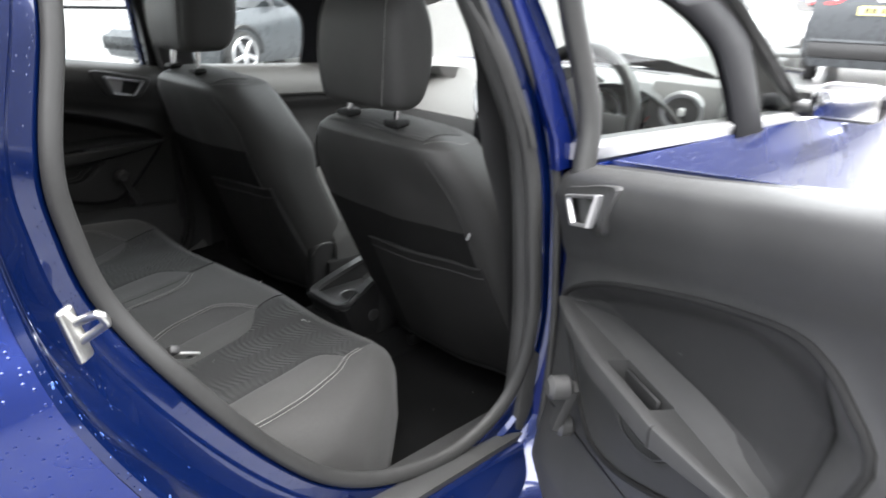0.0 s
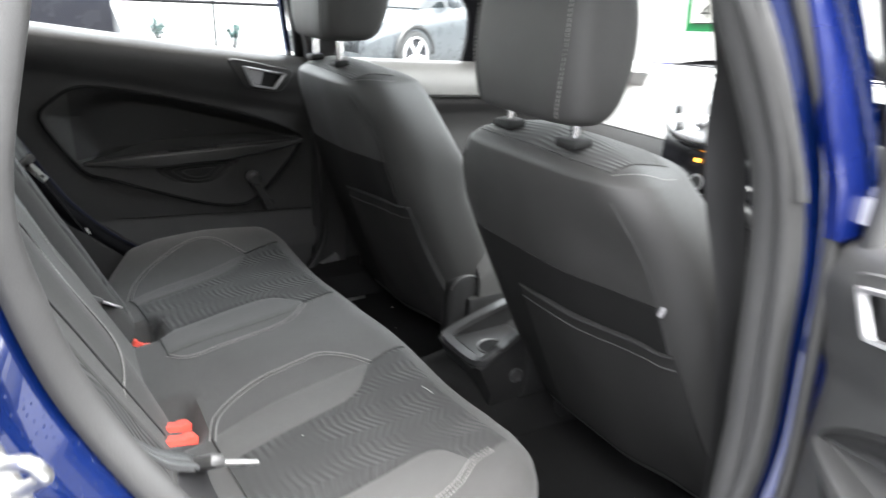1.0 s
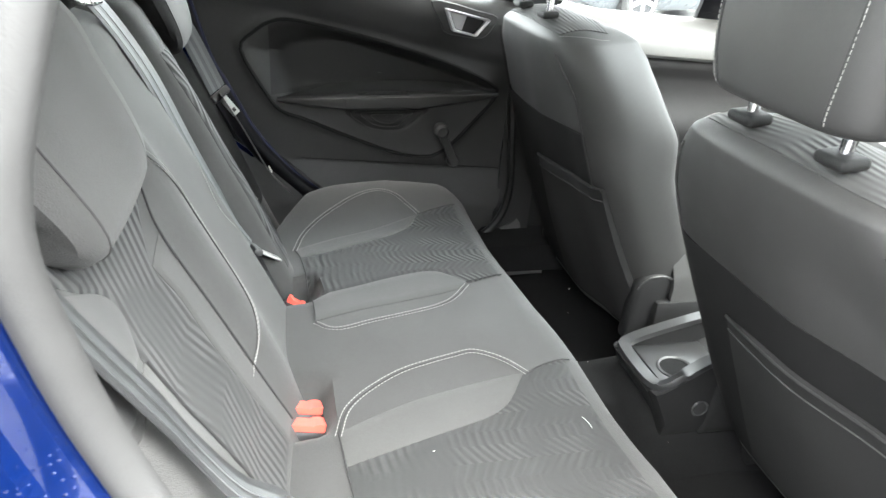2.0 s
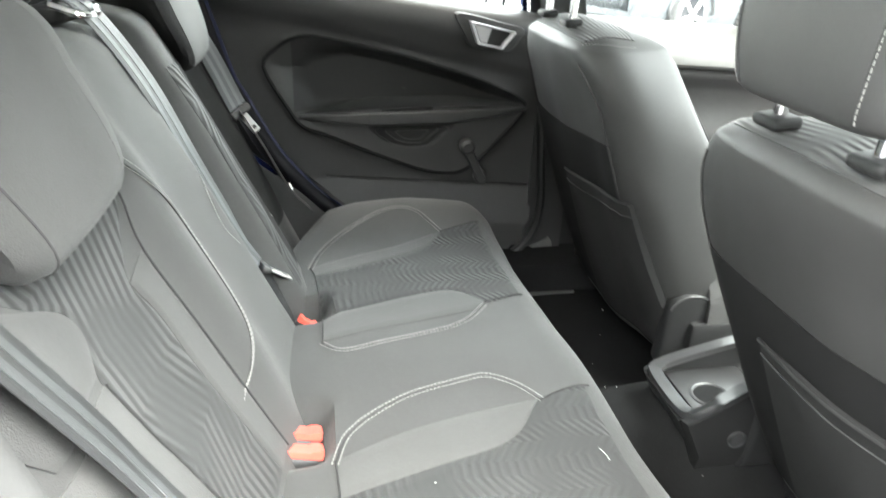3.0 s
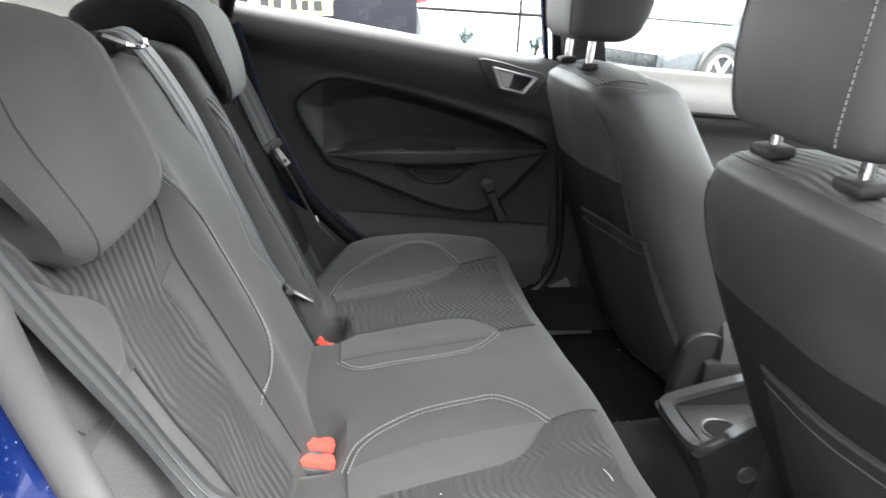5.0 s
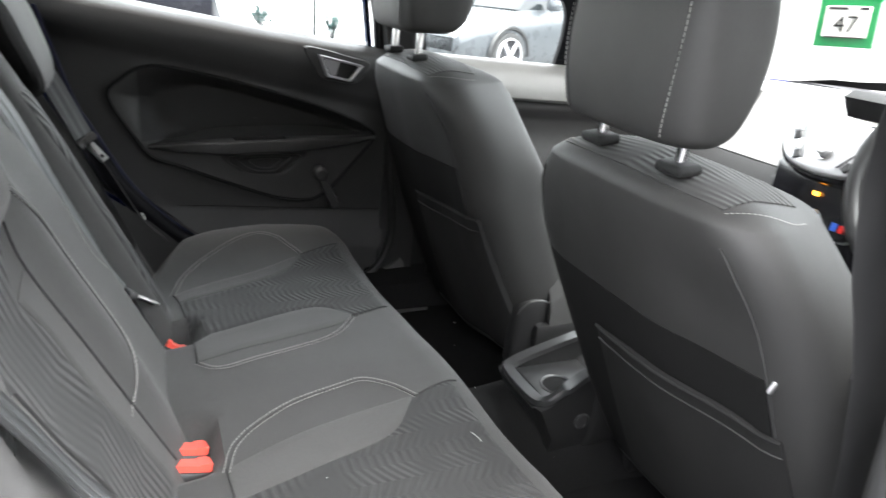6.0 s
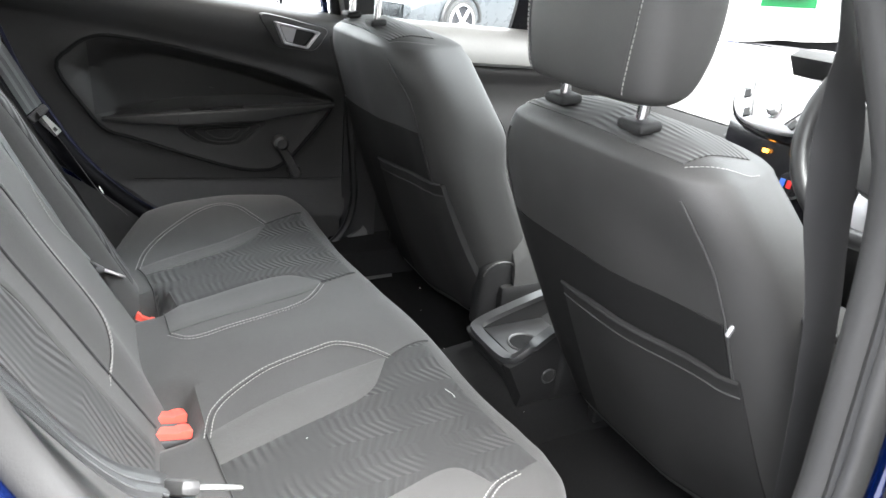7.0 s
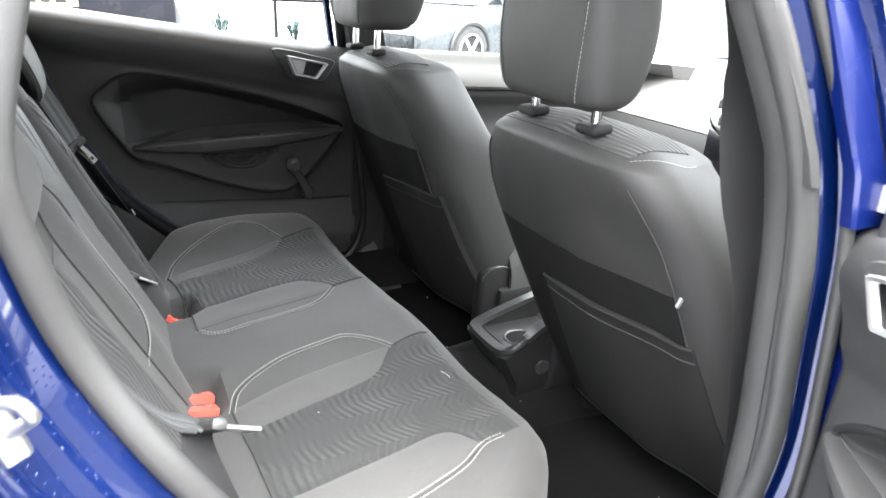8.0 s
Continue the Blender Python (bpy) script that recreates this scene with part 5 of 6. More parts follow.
    # painted shell behind the lining, window rubber and glass
    ring = [(lerp_table(z, DOOR_REAR) - 0.02, z) for z in steps(0.37, 1.07, 16)] + [(lerp_table(z, DOOR_FRONT) + 0.018 + wide * 0.6, z) for z in steps(0.97, 0.37, 16)]
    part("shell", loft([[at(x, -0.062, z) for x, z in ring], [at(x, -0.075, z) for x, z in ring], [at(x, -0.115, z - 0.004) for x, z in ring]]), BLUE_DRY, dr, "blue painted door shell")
    part("waist_rubber", tube([at(x, -0.028, belt_z(x) - 0.003) for x in steps(-0.045, 0.70, 20)], 0.0045, 8), BLACK, dr, "black window waist rubber")
    fr = [at(0.722 + wide * 0.72, -0.06, 0.94), at(0.69 + wide * 0.72, -0.02, 1.12), at(0.62, 0.06, 1.33), at(0.50, 0.08, 1.39), at(0.20, 0.08, 1.385), at(-0.04, 0.04, 1.26), at(-0.06, -0.02, 1.08)]
    if s > 0:
        fr[:3] = [at(0.697, -0.006, 0.95), at(0.708, -0.008, 1.055), at(0.706, 0.041, 1.20), at(0.67, 0.075, 1.32)]
    part("window_frame", tube(spline(fr, 40), 0.017, 14), BLACK if s < 0 else RUBBER, dr, "rubber-lined window frame")
    if s < 0:
        part("rear_frame", tube(spline([at(-0.022, 0.02, 1.05), at(0.0, 0.035, 1.12), at(0.028, 0.055, 1.20), at(0.075, 0.075, 1.30)], 16), 0.021, 12), FRAME_BLACK, dr, "black rear window upright")
    if s < 0:
        g = part("pane", sheet(lambda u, v: at(u, -0.04 + 0.25 * max(0, v - 1.0), v), [-0.05, 0.3, 0.70], [0.96, 1.15, 1.36]), GLASS, dr)
        g.visible_shadow = False
    return dr


car_door(pose(0, 0.660, 0), -1, "closed rear door with dark lining and window winder")
OPEN = pose(0.6425, -0.7635, -0.0076) @ pose(0, 0, 0, 0, 0, 57.1) @ pose(0, 0, 0, 3.76, 0, 0) @ pose(0, 0, 0, 0, 3.6, 0) @ pose(-0.691, 0, 0)
car_door(OPEN, 1, "open rear door with dark grained lining and satin chrome handle")

# closed front doors
for s, lab in ((-1, "closed blue driver's door with a bright waist moulding"), (1, "closed front passenger door with grey lining")):
    fd = thing("front_door", lab, "car door", group="front doors")
    sy = lambda z: s * -skin_y(z)
    part("skin", sheet(lambda u, v: Vector((u, sy(v), v - 0.03 * (u - 0.78) * (v > 0.9))), steps(0.735, 1.78, 14), steps(0.24, 0.962, 18), skirt=Vector((0, -s * 0.02, 0))), BLUE, fd, "wet glossy blue door skin")
    fall = lambda u: 0.05 * (u - 0.78)
    part("lining", sheet(lambda u, v: Vector((u, s * (0.668 - 0.012 * math.exp(-((v - 0.858) / 0.012) ** 2) - 0.035 * math.exp(-((v - 0.70) / 0.06) ** 2)), v - fall(u) * max(0, (v - 0.6) / 0.37))), steps(0.79, 1.78, 14), steps(0.30, 0.880, 40), skirt=Vector((0, s * 0.05, 0))), MATTE_BLACK, fd, "dark grained plastic door lining")
    sill = ((0.735, 0.972), (0.722, 0.974), (0.702, 0.966), (0.680, 0.944), (0.664, 0.918), (0.655, 0.898), (0.653, 0.888), (0.660, 0.880), (0.735, 0.880))
    # Upper slope of the lining: light from above is put into a paler grey.
    part("door_sill", loft([[Vector((x, s * y, z - fall(x))) for y, z in sill] for x in steps(0.79, 1.60, 10)]), SILL, fd, "sloping top of the door lining, light from above put into its paler grey")
    part("waist_moulding", loft([[Vector((x, s * (0.745 + a), (0.982 if s < 0 else 0.945) - 0.045 * (x - 0.76) + b)) for a, b in ((-0.05, 0.008), (-0.010, 0.010), (0.0, 0.004), (-0.002, -0.014), (-0.05, -0.014))] for x in steps(0.736 if s < 0 else 0.745, 1.53, 8)]), SATIN, fd, "bright waist moulding")
    frame_line = spline([(0.728, s * 0.735, 0.97), (0.688, s * 0.705, 1.11), (0.63, s * 0.645, 1.30), (0.66, s * 0.62, 1.38), (0.80, s * 0.615, 1.40), (1.0, s * 0.625, 1.37), (1.20, s * 0.655, 1.25), (1.40, s * 0.70, 1.09), (1.56, s * 0.725, 0.96)], 61)
    if s < 0:
        def upright(a, b, out, thick):
            return loft([[Vector((lerp_table(z, REAR_FACE) + 0.10 * max(0, z - 1.05) + dx, pillar_y(z) - out + dy, z)) for dx, dy in ((a, thick), (a, 0.003), (a + 0.003, 0), (b - 0.003, 0), (b, 0.003), (b, thick))] for z in steps(0.955, 1.35, 18)])
        part("pillar_cover", upright(0.023, 0.061, 0.720, 0.014), BLUE_PLAIN, fd, "blue painted door frame upright")
        part("cover_edge", upright(0.061, 0.066, 0.717, 0.012), BLACK, fd, "black edge beside the upright")
    else:
        part("pillar_cover", tube(frame_line[:18], 0.012, 14, False, 1.2), BLACK, fd, "door frame upright")
        part("window_channel", tube(spline([(0.785, 0.735, 0.97), (0.748, 0.712, 1.09), (0.69, 0.645, 1.28)], 20), 0.016, 8), RUBBER, fd)
    part("window_frame", tube(frame_line[17:], 0.016 if s > 0 else 0.011, 8, False, 1.2), BLACK, fd, "black window frame")
    inner = [(0.80, 1.265), (0.90, 1.235), (1.04, 1.186), (1.124, 1.149), (1.19, 1.099), (1.211, 1.029), (1.212, 0.945)]
    outer = [(0.84, 1.33), (0.98, 1.29), (1.19, 1.205), (1.262, 1.17), (1.318, 1.130), (1.337, 1.082), (1.329, 0.945)]
    inner, outer = spline([(a, 0, b) for a, b in inner], 26), spline([(a, 0, b) for a, b in outer], 26)
    lean_in = lambda z: 0.735 - 0.35 * (z - 1.0)
    part("quarter_frame", loft([[Vector((p.x, s * (lean_in(p.z) - d), p.z)) for p, d in ((a, 0.002), (a.lerp(b, 0.12), -0.004), (a.lerp(b, 0.88), -0.004), (b, 0.002), (b, 0.016), (a, 0.016))] for a, b in zip(inner, outer)]), FRAME_BLACK, fd, "dark quarter window upright")
    g = part("pane", sheet(lambda u, v: Vector((u, s * (0.735 - 0.32 * max(0, v - 0.96)), v)), [0.78, 1.2, 1.6], [0.95, 1.15, 1.36]), GLASS, fd)
    g.visible_shadow = False
    mr = part("door_mirror", rbox((0.10, 0.150, 0.080), 0.038, 5, pose(1.56, s * 0.83, 0.985, 0, 0, s * -12)), GLOSS_BLACK if s < 0 else BLUE, fd, "glossy door mirror housing")
    part("mirror_glass", rbox((0.006, 0.116, 0.056), 0.0029, 2, pose(1.511, s * 0.839, 0.985, 0, 0, s * -12)), CHROME, mr, "mirror glass")
    part("mirror_foot", rbox((0.07, 0.07, 0.03), 0.012, 3, pose(1.55, s * 0.745, 0.965)), BLACK, mr, "black mirror foot")

# ---- seat belts and buckles ----


TONGUE = material("brushed_latch_steel", (0.52, 0.52, 0.51), 0.42, 1.0, vary=0.06)


def tongue(parent, p, along, up):
    """Metal latch plate with its black grip."""
    x = Vector(along).normalized()
    z = (Vector(up) - Vector(up).dot(x) * x).normalized()
    y = z.cross(x)
    m = Matrix.Translation(p) @ Matrix((x, y, z)).transposed().to_4x4()
    g = part("tongue_grip", rbox((0.016, 0.058, 0.012), 0.005, 2, m), PLASTIC, parent, "dark grey tongue grip")
    b = rbox((0.040, 0.023, 0.004), 0.0015, 1, m @ pose(0.028, 0, 0))
    part("tongue_plate", b, TONGUE, g, "bright steel latch tongue")
    part("tongue_hole", rbox((0.009, 0.011, 0.0045), 0.001, 1, m @ pose(0.038, 0, 0)), BLACK, g)


def belt(name_label, pts, across, lower, across_low, tip, along, up, web_mat, stripe_mat):
    b = thing("seat_belt", name_label, "seat belt", group="rear seat belts")
    line = spline(pts, 40)
    turn = [a.normalized() for a in spline(across, 40)] if isinstance(across, list) else [Vector(across).normalized()] * 40
    web = part("webbing", strap(line, turn, 0.046), web_mat, b, "woven belt webbing")
    for d in (-0.0095, 0.0075):
        part("stripe", strap([p + a * d for p, a in zip(line, turn)], turn, 0.009, 0.0024), stripe_mat, web, "paler woven stripe")
    part("lower_webbing", strap(spline(lower, 30), across_low, 0.046), BELT_DARK, b)
    tongue(b, tip, along, up)
    return b


belt("grey seat belt hanging from the far pillar trim", [(-0.222, 0.541, 1.138), (-0.16, 0.545, 1.102), (-0.10, 0.545, 1.070), (-0.03, 0.525, 1.015), (0.03, 0.508, 0.930), (0.080, 0.518, 0.812)], Vector((0.5, 0.75, 0.25)),
     [(0.083, 0.520, 0.806), (0.122, 0.510, 0.74), (0.170, 0.500, 0.65), (0.21, 0.510, 0.60)], Vector((-0.02, 0.95, -0.25)), Vector((0.084, 0.520, 0.802)), (0.62, -0.10, -0.78), (0.55, -0.45, 0.6), BELT, BELT_PALE)
belt("grey centre seat belt over the rear backrest", [(-0.075, -0.005, 1.040), (-0.045, 0.01, 1.052), (-0.012, 0.022, 1.042), (0.036, 0.046, 0.955), (0.078, 0.082, 0.83), (0.122, 0.099, 0.72), (0.146, 0.106, 0.676)], Vector((0.15, 1, 0.05)),
     [(0.150, 0.106, 0.668), (0.166, 0.108, 0.63), (0.186, 0.106, 0.58), (0.19, 0.105, 0.555)], Vector((0.3, 1, 0)), Vector((0.150, 0.108, 0.668)), (0.80, 0.20, -0.55), (0.25, 0.22, 0.85), BELT, BELT_PALE)
NEAR_LINE = [(0.02, -0.545, 1.08), (0.066, -0.514, 0.95), (0.113, -0.494, 0.85), (0.138, -0.489, 0.80), (0.165, -0.500, 0.772), (0.192, -0.508, 0.760)]
NEAR_TURN = [(-0.244, 0.959, 0.142), (-0.25, 0.962, 0.112), (-0.253, 0.965, 0.074), (-0.303, 0.951, 0.067), (-0.33, 0.93, 0.0), (-0.30, 0.95, -0.1)]
# Near belt: its shade is put into darker webbing and stripe colours.
belt("grey seat belt across the near end of the rear bench, shade put into its colours", NEAR_LINE, NEAR_TURN,
     [(0.190, -0.508, 0.758), (0.190, -0.520, 0.735), (0.200, -0.533, 0.70), (0.218, -0.548, 0.64), (0.225, -0.556, 0.59)], Vector((0.55, 0.80, 0.1)), Vector((0.200, -0.508, 0.757)), (0.90, 0.10, -0.38), (0.22, 0.60, 0.76), BELT_DARK, BELT_SHADE)
gd = thing("belt_guide", "chrome-lipped black belt guide on the backrest top", "belt guide")
part("shell", rbox((0.075, 0.078, 0.022), 0.009, 3, pose(-0.055, 0.005, 1.036, 0, -8, 0)), MATTE_BLACK, gd)
part("lip", tube(spline([(-0.03, -0.036, 1.050), (-0.006, -0.030, 1.041), (0.004, 0.0, 1.037), (-0.004, 0.040, 1.040)], 14), 0.004, 8), CHROME, gd, "chrome lip")


def buckle(m, n, label):
    """n red-buttoned buckles on black stalks, in one holder."""
    b = thing("buckle", label, "seat belt buckle", m, group="rear buckles")
    for i in range(n):
        o = pose(0, (i - (n - 1) / 2) * 0.0235, (i - (n - 1) / 2) * 0.008)
        h = part("housing", rbox((0.052, 0.023, 0.060), 0.004, 2, o @ pose(0, 0, -0.034)), BLACK, b)
        top = [(-0.023, -0.009), (-0.023, 0.004), (-0.020, 0.005), (-0.014, 0.004), (-0.011, 0.002), (0.011, 0.002), (0.014, 0.004), (0.020, 0.005), (0.023, 0.004), (0.023, -0.009)]
        part("button", loft([[o @ Vector((x * k, y, z * k)) for x, z in top] for y, k in ((-0.0092, 0.90), (-0.0078, 1.0), (0.0078, 1.0), (0.0092, 0.90))]), RED, h, "red notched release button")
    part("stalk", tube([(0, 0, -0.06), (-0.015, 0, -0.10)], 0.013, 8), BELT_DARK, b)
    return b


buckle(pose(0.209, -0.198, 0.588, -14, 14, 4) @ Matrix.Diagonal((1.25, 1.3, 1.1, 1)), 2, "pair of red-buttoned buckles between cushion and backrest")
buckle(pose(0.212, 0.088, 0.580, -12, 28, -10) @ Matrix.Diagonal((0.62, 0.75, 1, 1)), 1, "red-buttoned belt buckle on a black stalk")

tg = thing("belt_label", "small white printed label sewn on the far belt", "label")
part("tab", rbox((0.0016, 0.010, 0.014), 0.0006, 1, pose(0.173, 0.497, 0.655, 0, -24, 0)), LABEL_WHITE, tg)
part("print", rbox((0.0006, 0.007, 0.002), 0.0002, 1, pose(0.1742, 0.497, 0.657, 0, -24, 0)), BLACK, tg)
# specks of lint on the bench and the carpet
rnd = random.Random(7)
bm = bmesh.new()
for k in range(12):
    on = k < 1
    x, y = (rnd.uniform(0.28, 0.52), rnd.uniform(-0.42, 0.42)) if on else (rnd.uniform(0.66, 0.92), rnd.uniform(-0.42, 0.42))
    z = cush_z(x, y) + 0.0032 if on else FLOOR + 0.012 * noise.noise(Vector((x * 6, y * 6, 0))) + 0.12 * max(0, 1 - (abs(y) / 0.13) ** 2) ** 0.5 + 0.002
    rbox((rnd.uniform(0.0016, 0.003), 0.0007, 0.0006), 0.0003, 1, pose(x, y, z, 0, 0, rnd.uniform(0, 180)), bm)
for x, y, big in ((0.902, -0.122, 0.006), (0.947, -0.075, 0.004), (0.864, 0.474, 0.004)):
    rbox((big, 0.0028, 0.0024), 0.0008, 1, pose(x, y, FLOOR + 0.012, 0, 0, 40), bm)
tube(spline([(x, y, cush_z(x, y) + 0.0035) for x, y in ((0.553, -0.262), (0.557, -0.272), (0.558, -0.282))], 8), 0.00025, 5, bm=bm)
tagged(part("lint", bm, LABEL_WHITE, None), "specks of pale lint on bench and carpet", "lint", kind="stuff")

# driver's belt along the centre pillar
db = thing("driver_belt", "dark grey driver's seat belt hanging down the centre pillar", "seat belt")
BELT_LINE = [(0.60, -0.575, 1.33), (0.6635, -0.60, 1.124), (0.681, -0.60, 1.068), (0.6955, -0.60, 1.02), (0.711, -0.60, 0.96), (0.731, -0.60, 0.905), (0.752, -0.60, 0.84), (0.78, -0.60, 0.70), (0.80, -0.60, 0.55)]
TURN = [(0.9, 0.40), (0.9, 0.34), (0.96, 0.12), (0.97, -0.2), (0.97, -0.2), (1.0, -0.05), (1.0, 0.0), (1.0, 0.0), (1.0, 0.0)]
part("webbing", strap(spline(BELT_LINE, 49), [Vector((p.x, p.y, 0.1)) for p in spline([(a, c, 0) for a, c in TURN], 49)], 0.047), BELT_DARK, db)
part("bar", tube([(0.775, -0.535, 0.826), (0.80, -0.575, 0.815), (0.825, -0.615, 0.79)], 0.005, 8), BLACK, db, "thin dark belt bar beside the seat")

# ---- centre console and dash ----
con = thing("centre_console", "dark plastic centre console with rear cup holder", "console")
NEARW = [(0.757, 0.497), (0.775, 0.501), (0.80, 0.516), (0.843, 0.543), (0.90, 0.560), (1.0, 0.572), (1.40, 0.58)]
FARW = [(0.757, 0.493), (0.80, 0.506), (0.86, 0.522), (0.915, 0.535), (1.0, 0.552), (1.40, 0.58)]
rings = []
for x in (0.752, 0.757, 0.77, 0.80, 0.843, 0.90, 1.0, 1.2, 1.4):
    k = 0.012 if x < 0.756 else 0.0
    zn, zf = lerp_table(x, NEARW), lerp_table(x, FARW)
    rings.append([Vector((x + 0.03 * (q < 0.45), y, q)) for y, q in ((-0.104 + k, 0.40), (-0.113 + k, 0.43), (-0.113 + k, zn - 0.004), (-0.103, zn - 0.002), (-0.097, zn - 0.004), (-0.095, 0.487 if x < 0.99 else 0.53), (0.027, 0.487 if x < 0.99 else 0.53), (0.029, zf - 0.004), (0.035, zf - 0.002), (0.043 - k, zf - 0.004), (0.043 - k, 0.43), (0.034 - k, 0.40))])
cb = part("body", loft(rings), MATTE_BLACK, con)
rim = [(1.0, -0.104, 0.574), (0.90, -0.104, 0.562), (0.843, -0.104, 0.545), (0.80, -0.103, 0.518), (0.775, -0.099, 0.502), (0.764, -0.085, 0.497), (0.761, -0.035, 0.496), (0.764, 0.016, 0.496), (0.776, 0.030, 0.500), (0.82, 0.035, 0.512), (0.915, 0.035, 0.537), (1.0, 0.035, 0.553)]
part("rim", strap(spline(rim, 60), [Vector((0, 1, 0))] * 16 + [Vector((1, 1, 0))] * 8 + [Vector((1, 0, 0))] * 12 + [Vector((1, -1, 0))] * 8 + [Vector((0, -1, 0))] * 16, 0.021, 0.010), GLOSS_GREY, cb, "raised smooth rim of the cup holder")
part("tray_floor", rbox((0.19, 0.120, 0.006), 0.002, 2, pose(0.878, -0.034, 0.4885)), GLOSS_GREY, cb)
# No hole is cut: a flat black disc stands for its shade.
part("cup_well", disc(0.028, 0.006, pose(0.828, -0.046, 0.4895), 28, 0.002), CARPET, cb, "flat black disc for the shade down the cup hole")
part("cup_lip", tube([(0.828 + 0.030 * math.cos(a), -0.046 + 0.030 * math.sin(a), 0.4915) for a in steps(0, 2 * math.pi * 27 / 28, 28)], 0.003, 6, True), PLASTIC_TOP, cb)
part("screw_cap", disc(0.013, 0.006, pose(0.838, -0.1145, 0.462, 90, 0, 0), 20, 0.002), INSET, cb)
part("screw_ring", tube([(0.838 + 0.0135 * math.cos(a), -0.1165, 0.462 + 0.0135 * math.sin(a)) for a in steps(0, 2 * math.pi * 19 / 20, 20)], 0.0016, 6, True), PLASTIC_TOP, cb)
part("gear_gaiter", loft([[Vector((1.25 + 0.06 * k * math.cos(a), -0.02 + 0.05 * k * math.sin(a), z)) for a in steps(0, 6.0, 16)] for k, z in ((1, 0.55), (0.7, 0.60), (0.3, 0.66))]), BLACK, con)
part("gear_knob", disc(0.025, 0.055, pose(1.25, -0.02, 0.71), 20, 0.015), GLOSS_BLACK, con)

dash = thing("dashboard", "grey soft-top dashboard with black centre stack", "dashboard")
LOW = [(1.60, 0.45), (1.52, 0.52), (1.47, 0.62), (1.455, 0.70), (1.46, 0.745), (1.470, 0.776), (1.492, 0.804), (1.60, 0.80), (1.94, 0.78), (1.94, 0.45)]
TOP = [(1.494, 0.807), (1.502, 0.818), (1.53, 0.850), (1.60, 0.91), (1.72, 0.945), (1.86, 0.96), (1.94, 0.955), (1.94, 0.80), (1.60, 0.802)]
# Top coloured paler than the front to carry the windscreen light on it.
for nm, prof, mat, lab in (("lower_moulding", LOW, INSET, "dark lower dash moulding"), ("top_moulding", TOP, DASH, "soft dash top, windscreen light put into its pale grey")):
    part(nm, loft([[Vector((x - (0.30 * (abs(y) / 0.68) ** 2 if x > 1.65 else 0.0), y, z)) for x, z in prof] for y in steps(-0.69, 0.70, 24)]), mat, dash, lab)
part("glove_box", loft([[Vector((x, y, z)) for x, z in ((1.448, 0.76), (1.44, 0.70), (1.45, 0.60), (1.50, 0.60), (1.50, 0.76))] for y in (0.15, 0.17, 0.60, 0.62)]), BLACK, dash, "black glove box lid")
part("pad_edge", tube([(1.450, 0.15, 0.742), (1.452, 0.35, 0.757), (1.47, 0.66, 0.757)], 0.016, 8), PLASTIC, dash)
# centre stack
st = part("radio_tower", loft([[Vector((x + 0.015 * abs(y / 0.13) ** 2, y - 0.01, z)) for x, z in ((1.50, 0.93), (1.435, 0.90), (1.40, 0.84), (1.395, 0.76), (1.42, 0.66), (1.44, 0.56), (1.6, 0.56), (1.6, 0.93))] for y in steps(-0.135, 0.135, 9)]), GLOSS_BLACK, dash, "gloss black centre stack")
# the control fascia: a wide shield, tilted back, with slanted keys round a dial
FM = pose(1.386, -0.01, 0.895, 0, -58, 0)


def shield(k, z):
    """The fascia's outline, across y and up its slope, at a height off its face."""
    pts = [(0.052, -0.128), (0.060, -0.06), (0.062, 0.0), (0.060, 0.06), (0.052, 0.128), (0.020, 0.122), (-0.022, 0.098), (-0.045, 0.062), (-0.052, 0.0), (-0.045, -0.062), (-0.022, -0.098), (0.020, -0.122)]
    return [FM @ Vector((p.x * k, p.y * k, z)) for p in spline([(a, b, 0) for a, b in pts], 48, True)]


cp = part("control_panel", loft([shield(0.97, -0.030), shield(1.0, -0.004), shield(0.985, 0.001), shield(0.93, 0.004), shield(0.60, 0.007), shield(0.1, 0.008)]), SATIN, st, "silver radio control panel")
part("panel_surround", loft([shield(1.10, -0.034), shield(1.09, -0.012), shield(1.0, -0.006)]), GLOSS_BLACK, st, "gloss black surround")
for sg in (-1, 1):
    for i in range(4):
        part("key", rbox((0.020, 0.017, 0.006), 0.002, 1, FM @ pose(0.030 - 0.019 * i, sg * (0.092 - 0.012 * i), 0.006, 0, 0, sg * 24)), BLACK if i % 2 else LAMP_CLEAR, cp)
    part("key_line", rbox((0.085, 0.003, 0.003), 0.001, 1, FM @ pose(0.004, sg * 0.060, 0.008, 0, 0, sg * 30)), BLACK, cp)
part("volume_dial", disc(0.013, 0.016, FM @ pose(-0.008, 0, 0.014), 26, 0.004), SATIN, cp, "round volume dial")
part("dial_ring", tube([FM @ Vector((-0.008 + 0.016 * math.cos(a), 0.016 * math.sin(a), 0.009)) for a in steps(0, 2 * math.pi * 23 / 24, 24)], 0.003, 6, True), CHROME, cp)
part("hazard_light", rbox((0.004, 0.014, 0.008), 0.001, 1, pose(1.392, 0.000, 0.806)), plain("amber_glow", (1.0, 0.35, 0.03), 0.35), st, "lit amber warning button")
for y, c in ((-0.006, SATIN), (-0.066, SATIN), (-0.124, SATIN)):
    kn = part("climate_knob", disc(0.026, 0.026, pose(1.405, y, 0.754, 0, -80, 0), 26, 0.005), GLOSS_BLACK, st, "round climate knob")
    part("ring", disc(0.031, 0.010, pose(1.412, y, 0.754, 0, -80, 0), 26, 0.003), c, kn)
part("knob_dial", disc(0.014, 0.004, pose(1.390, -0.006, 0.757, 0, -80, 0), 20, 0.001), GLOSS_GREY, st)
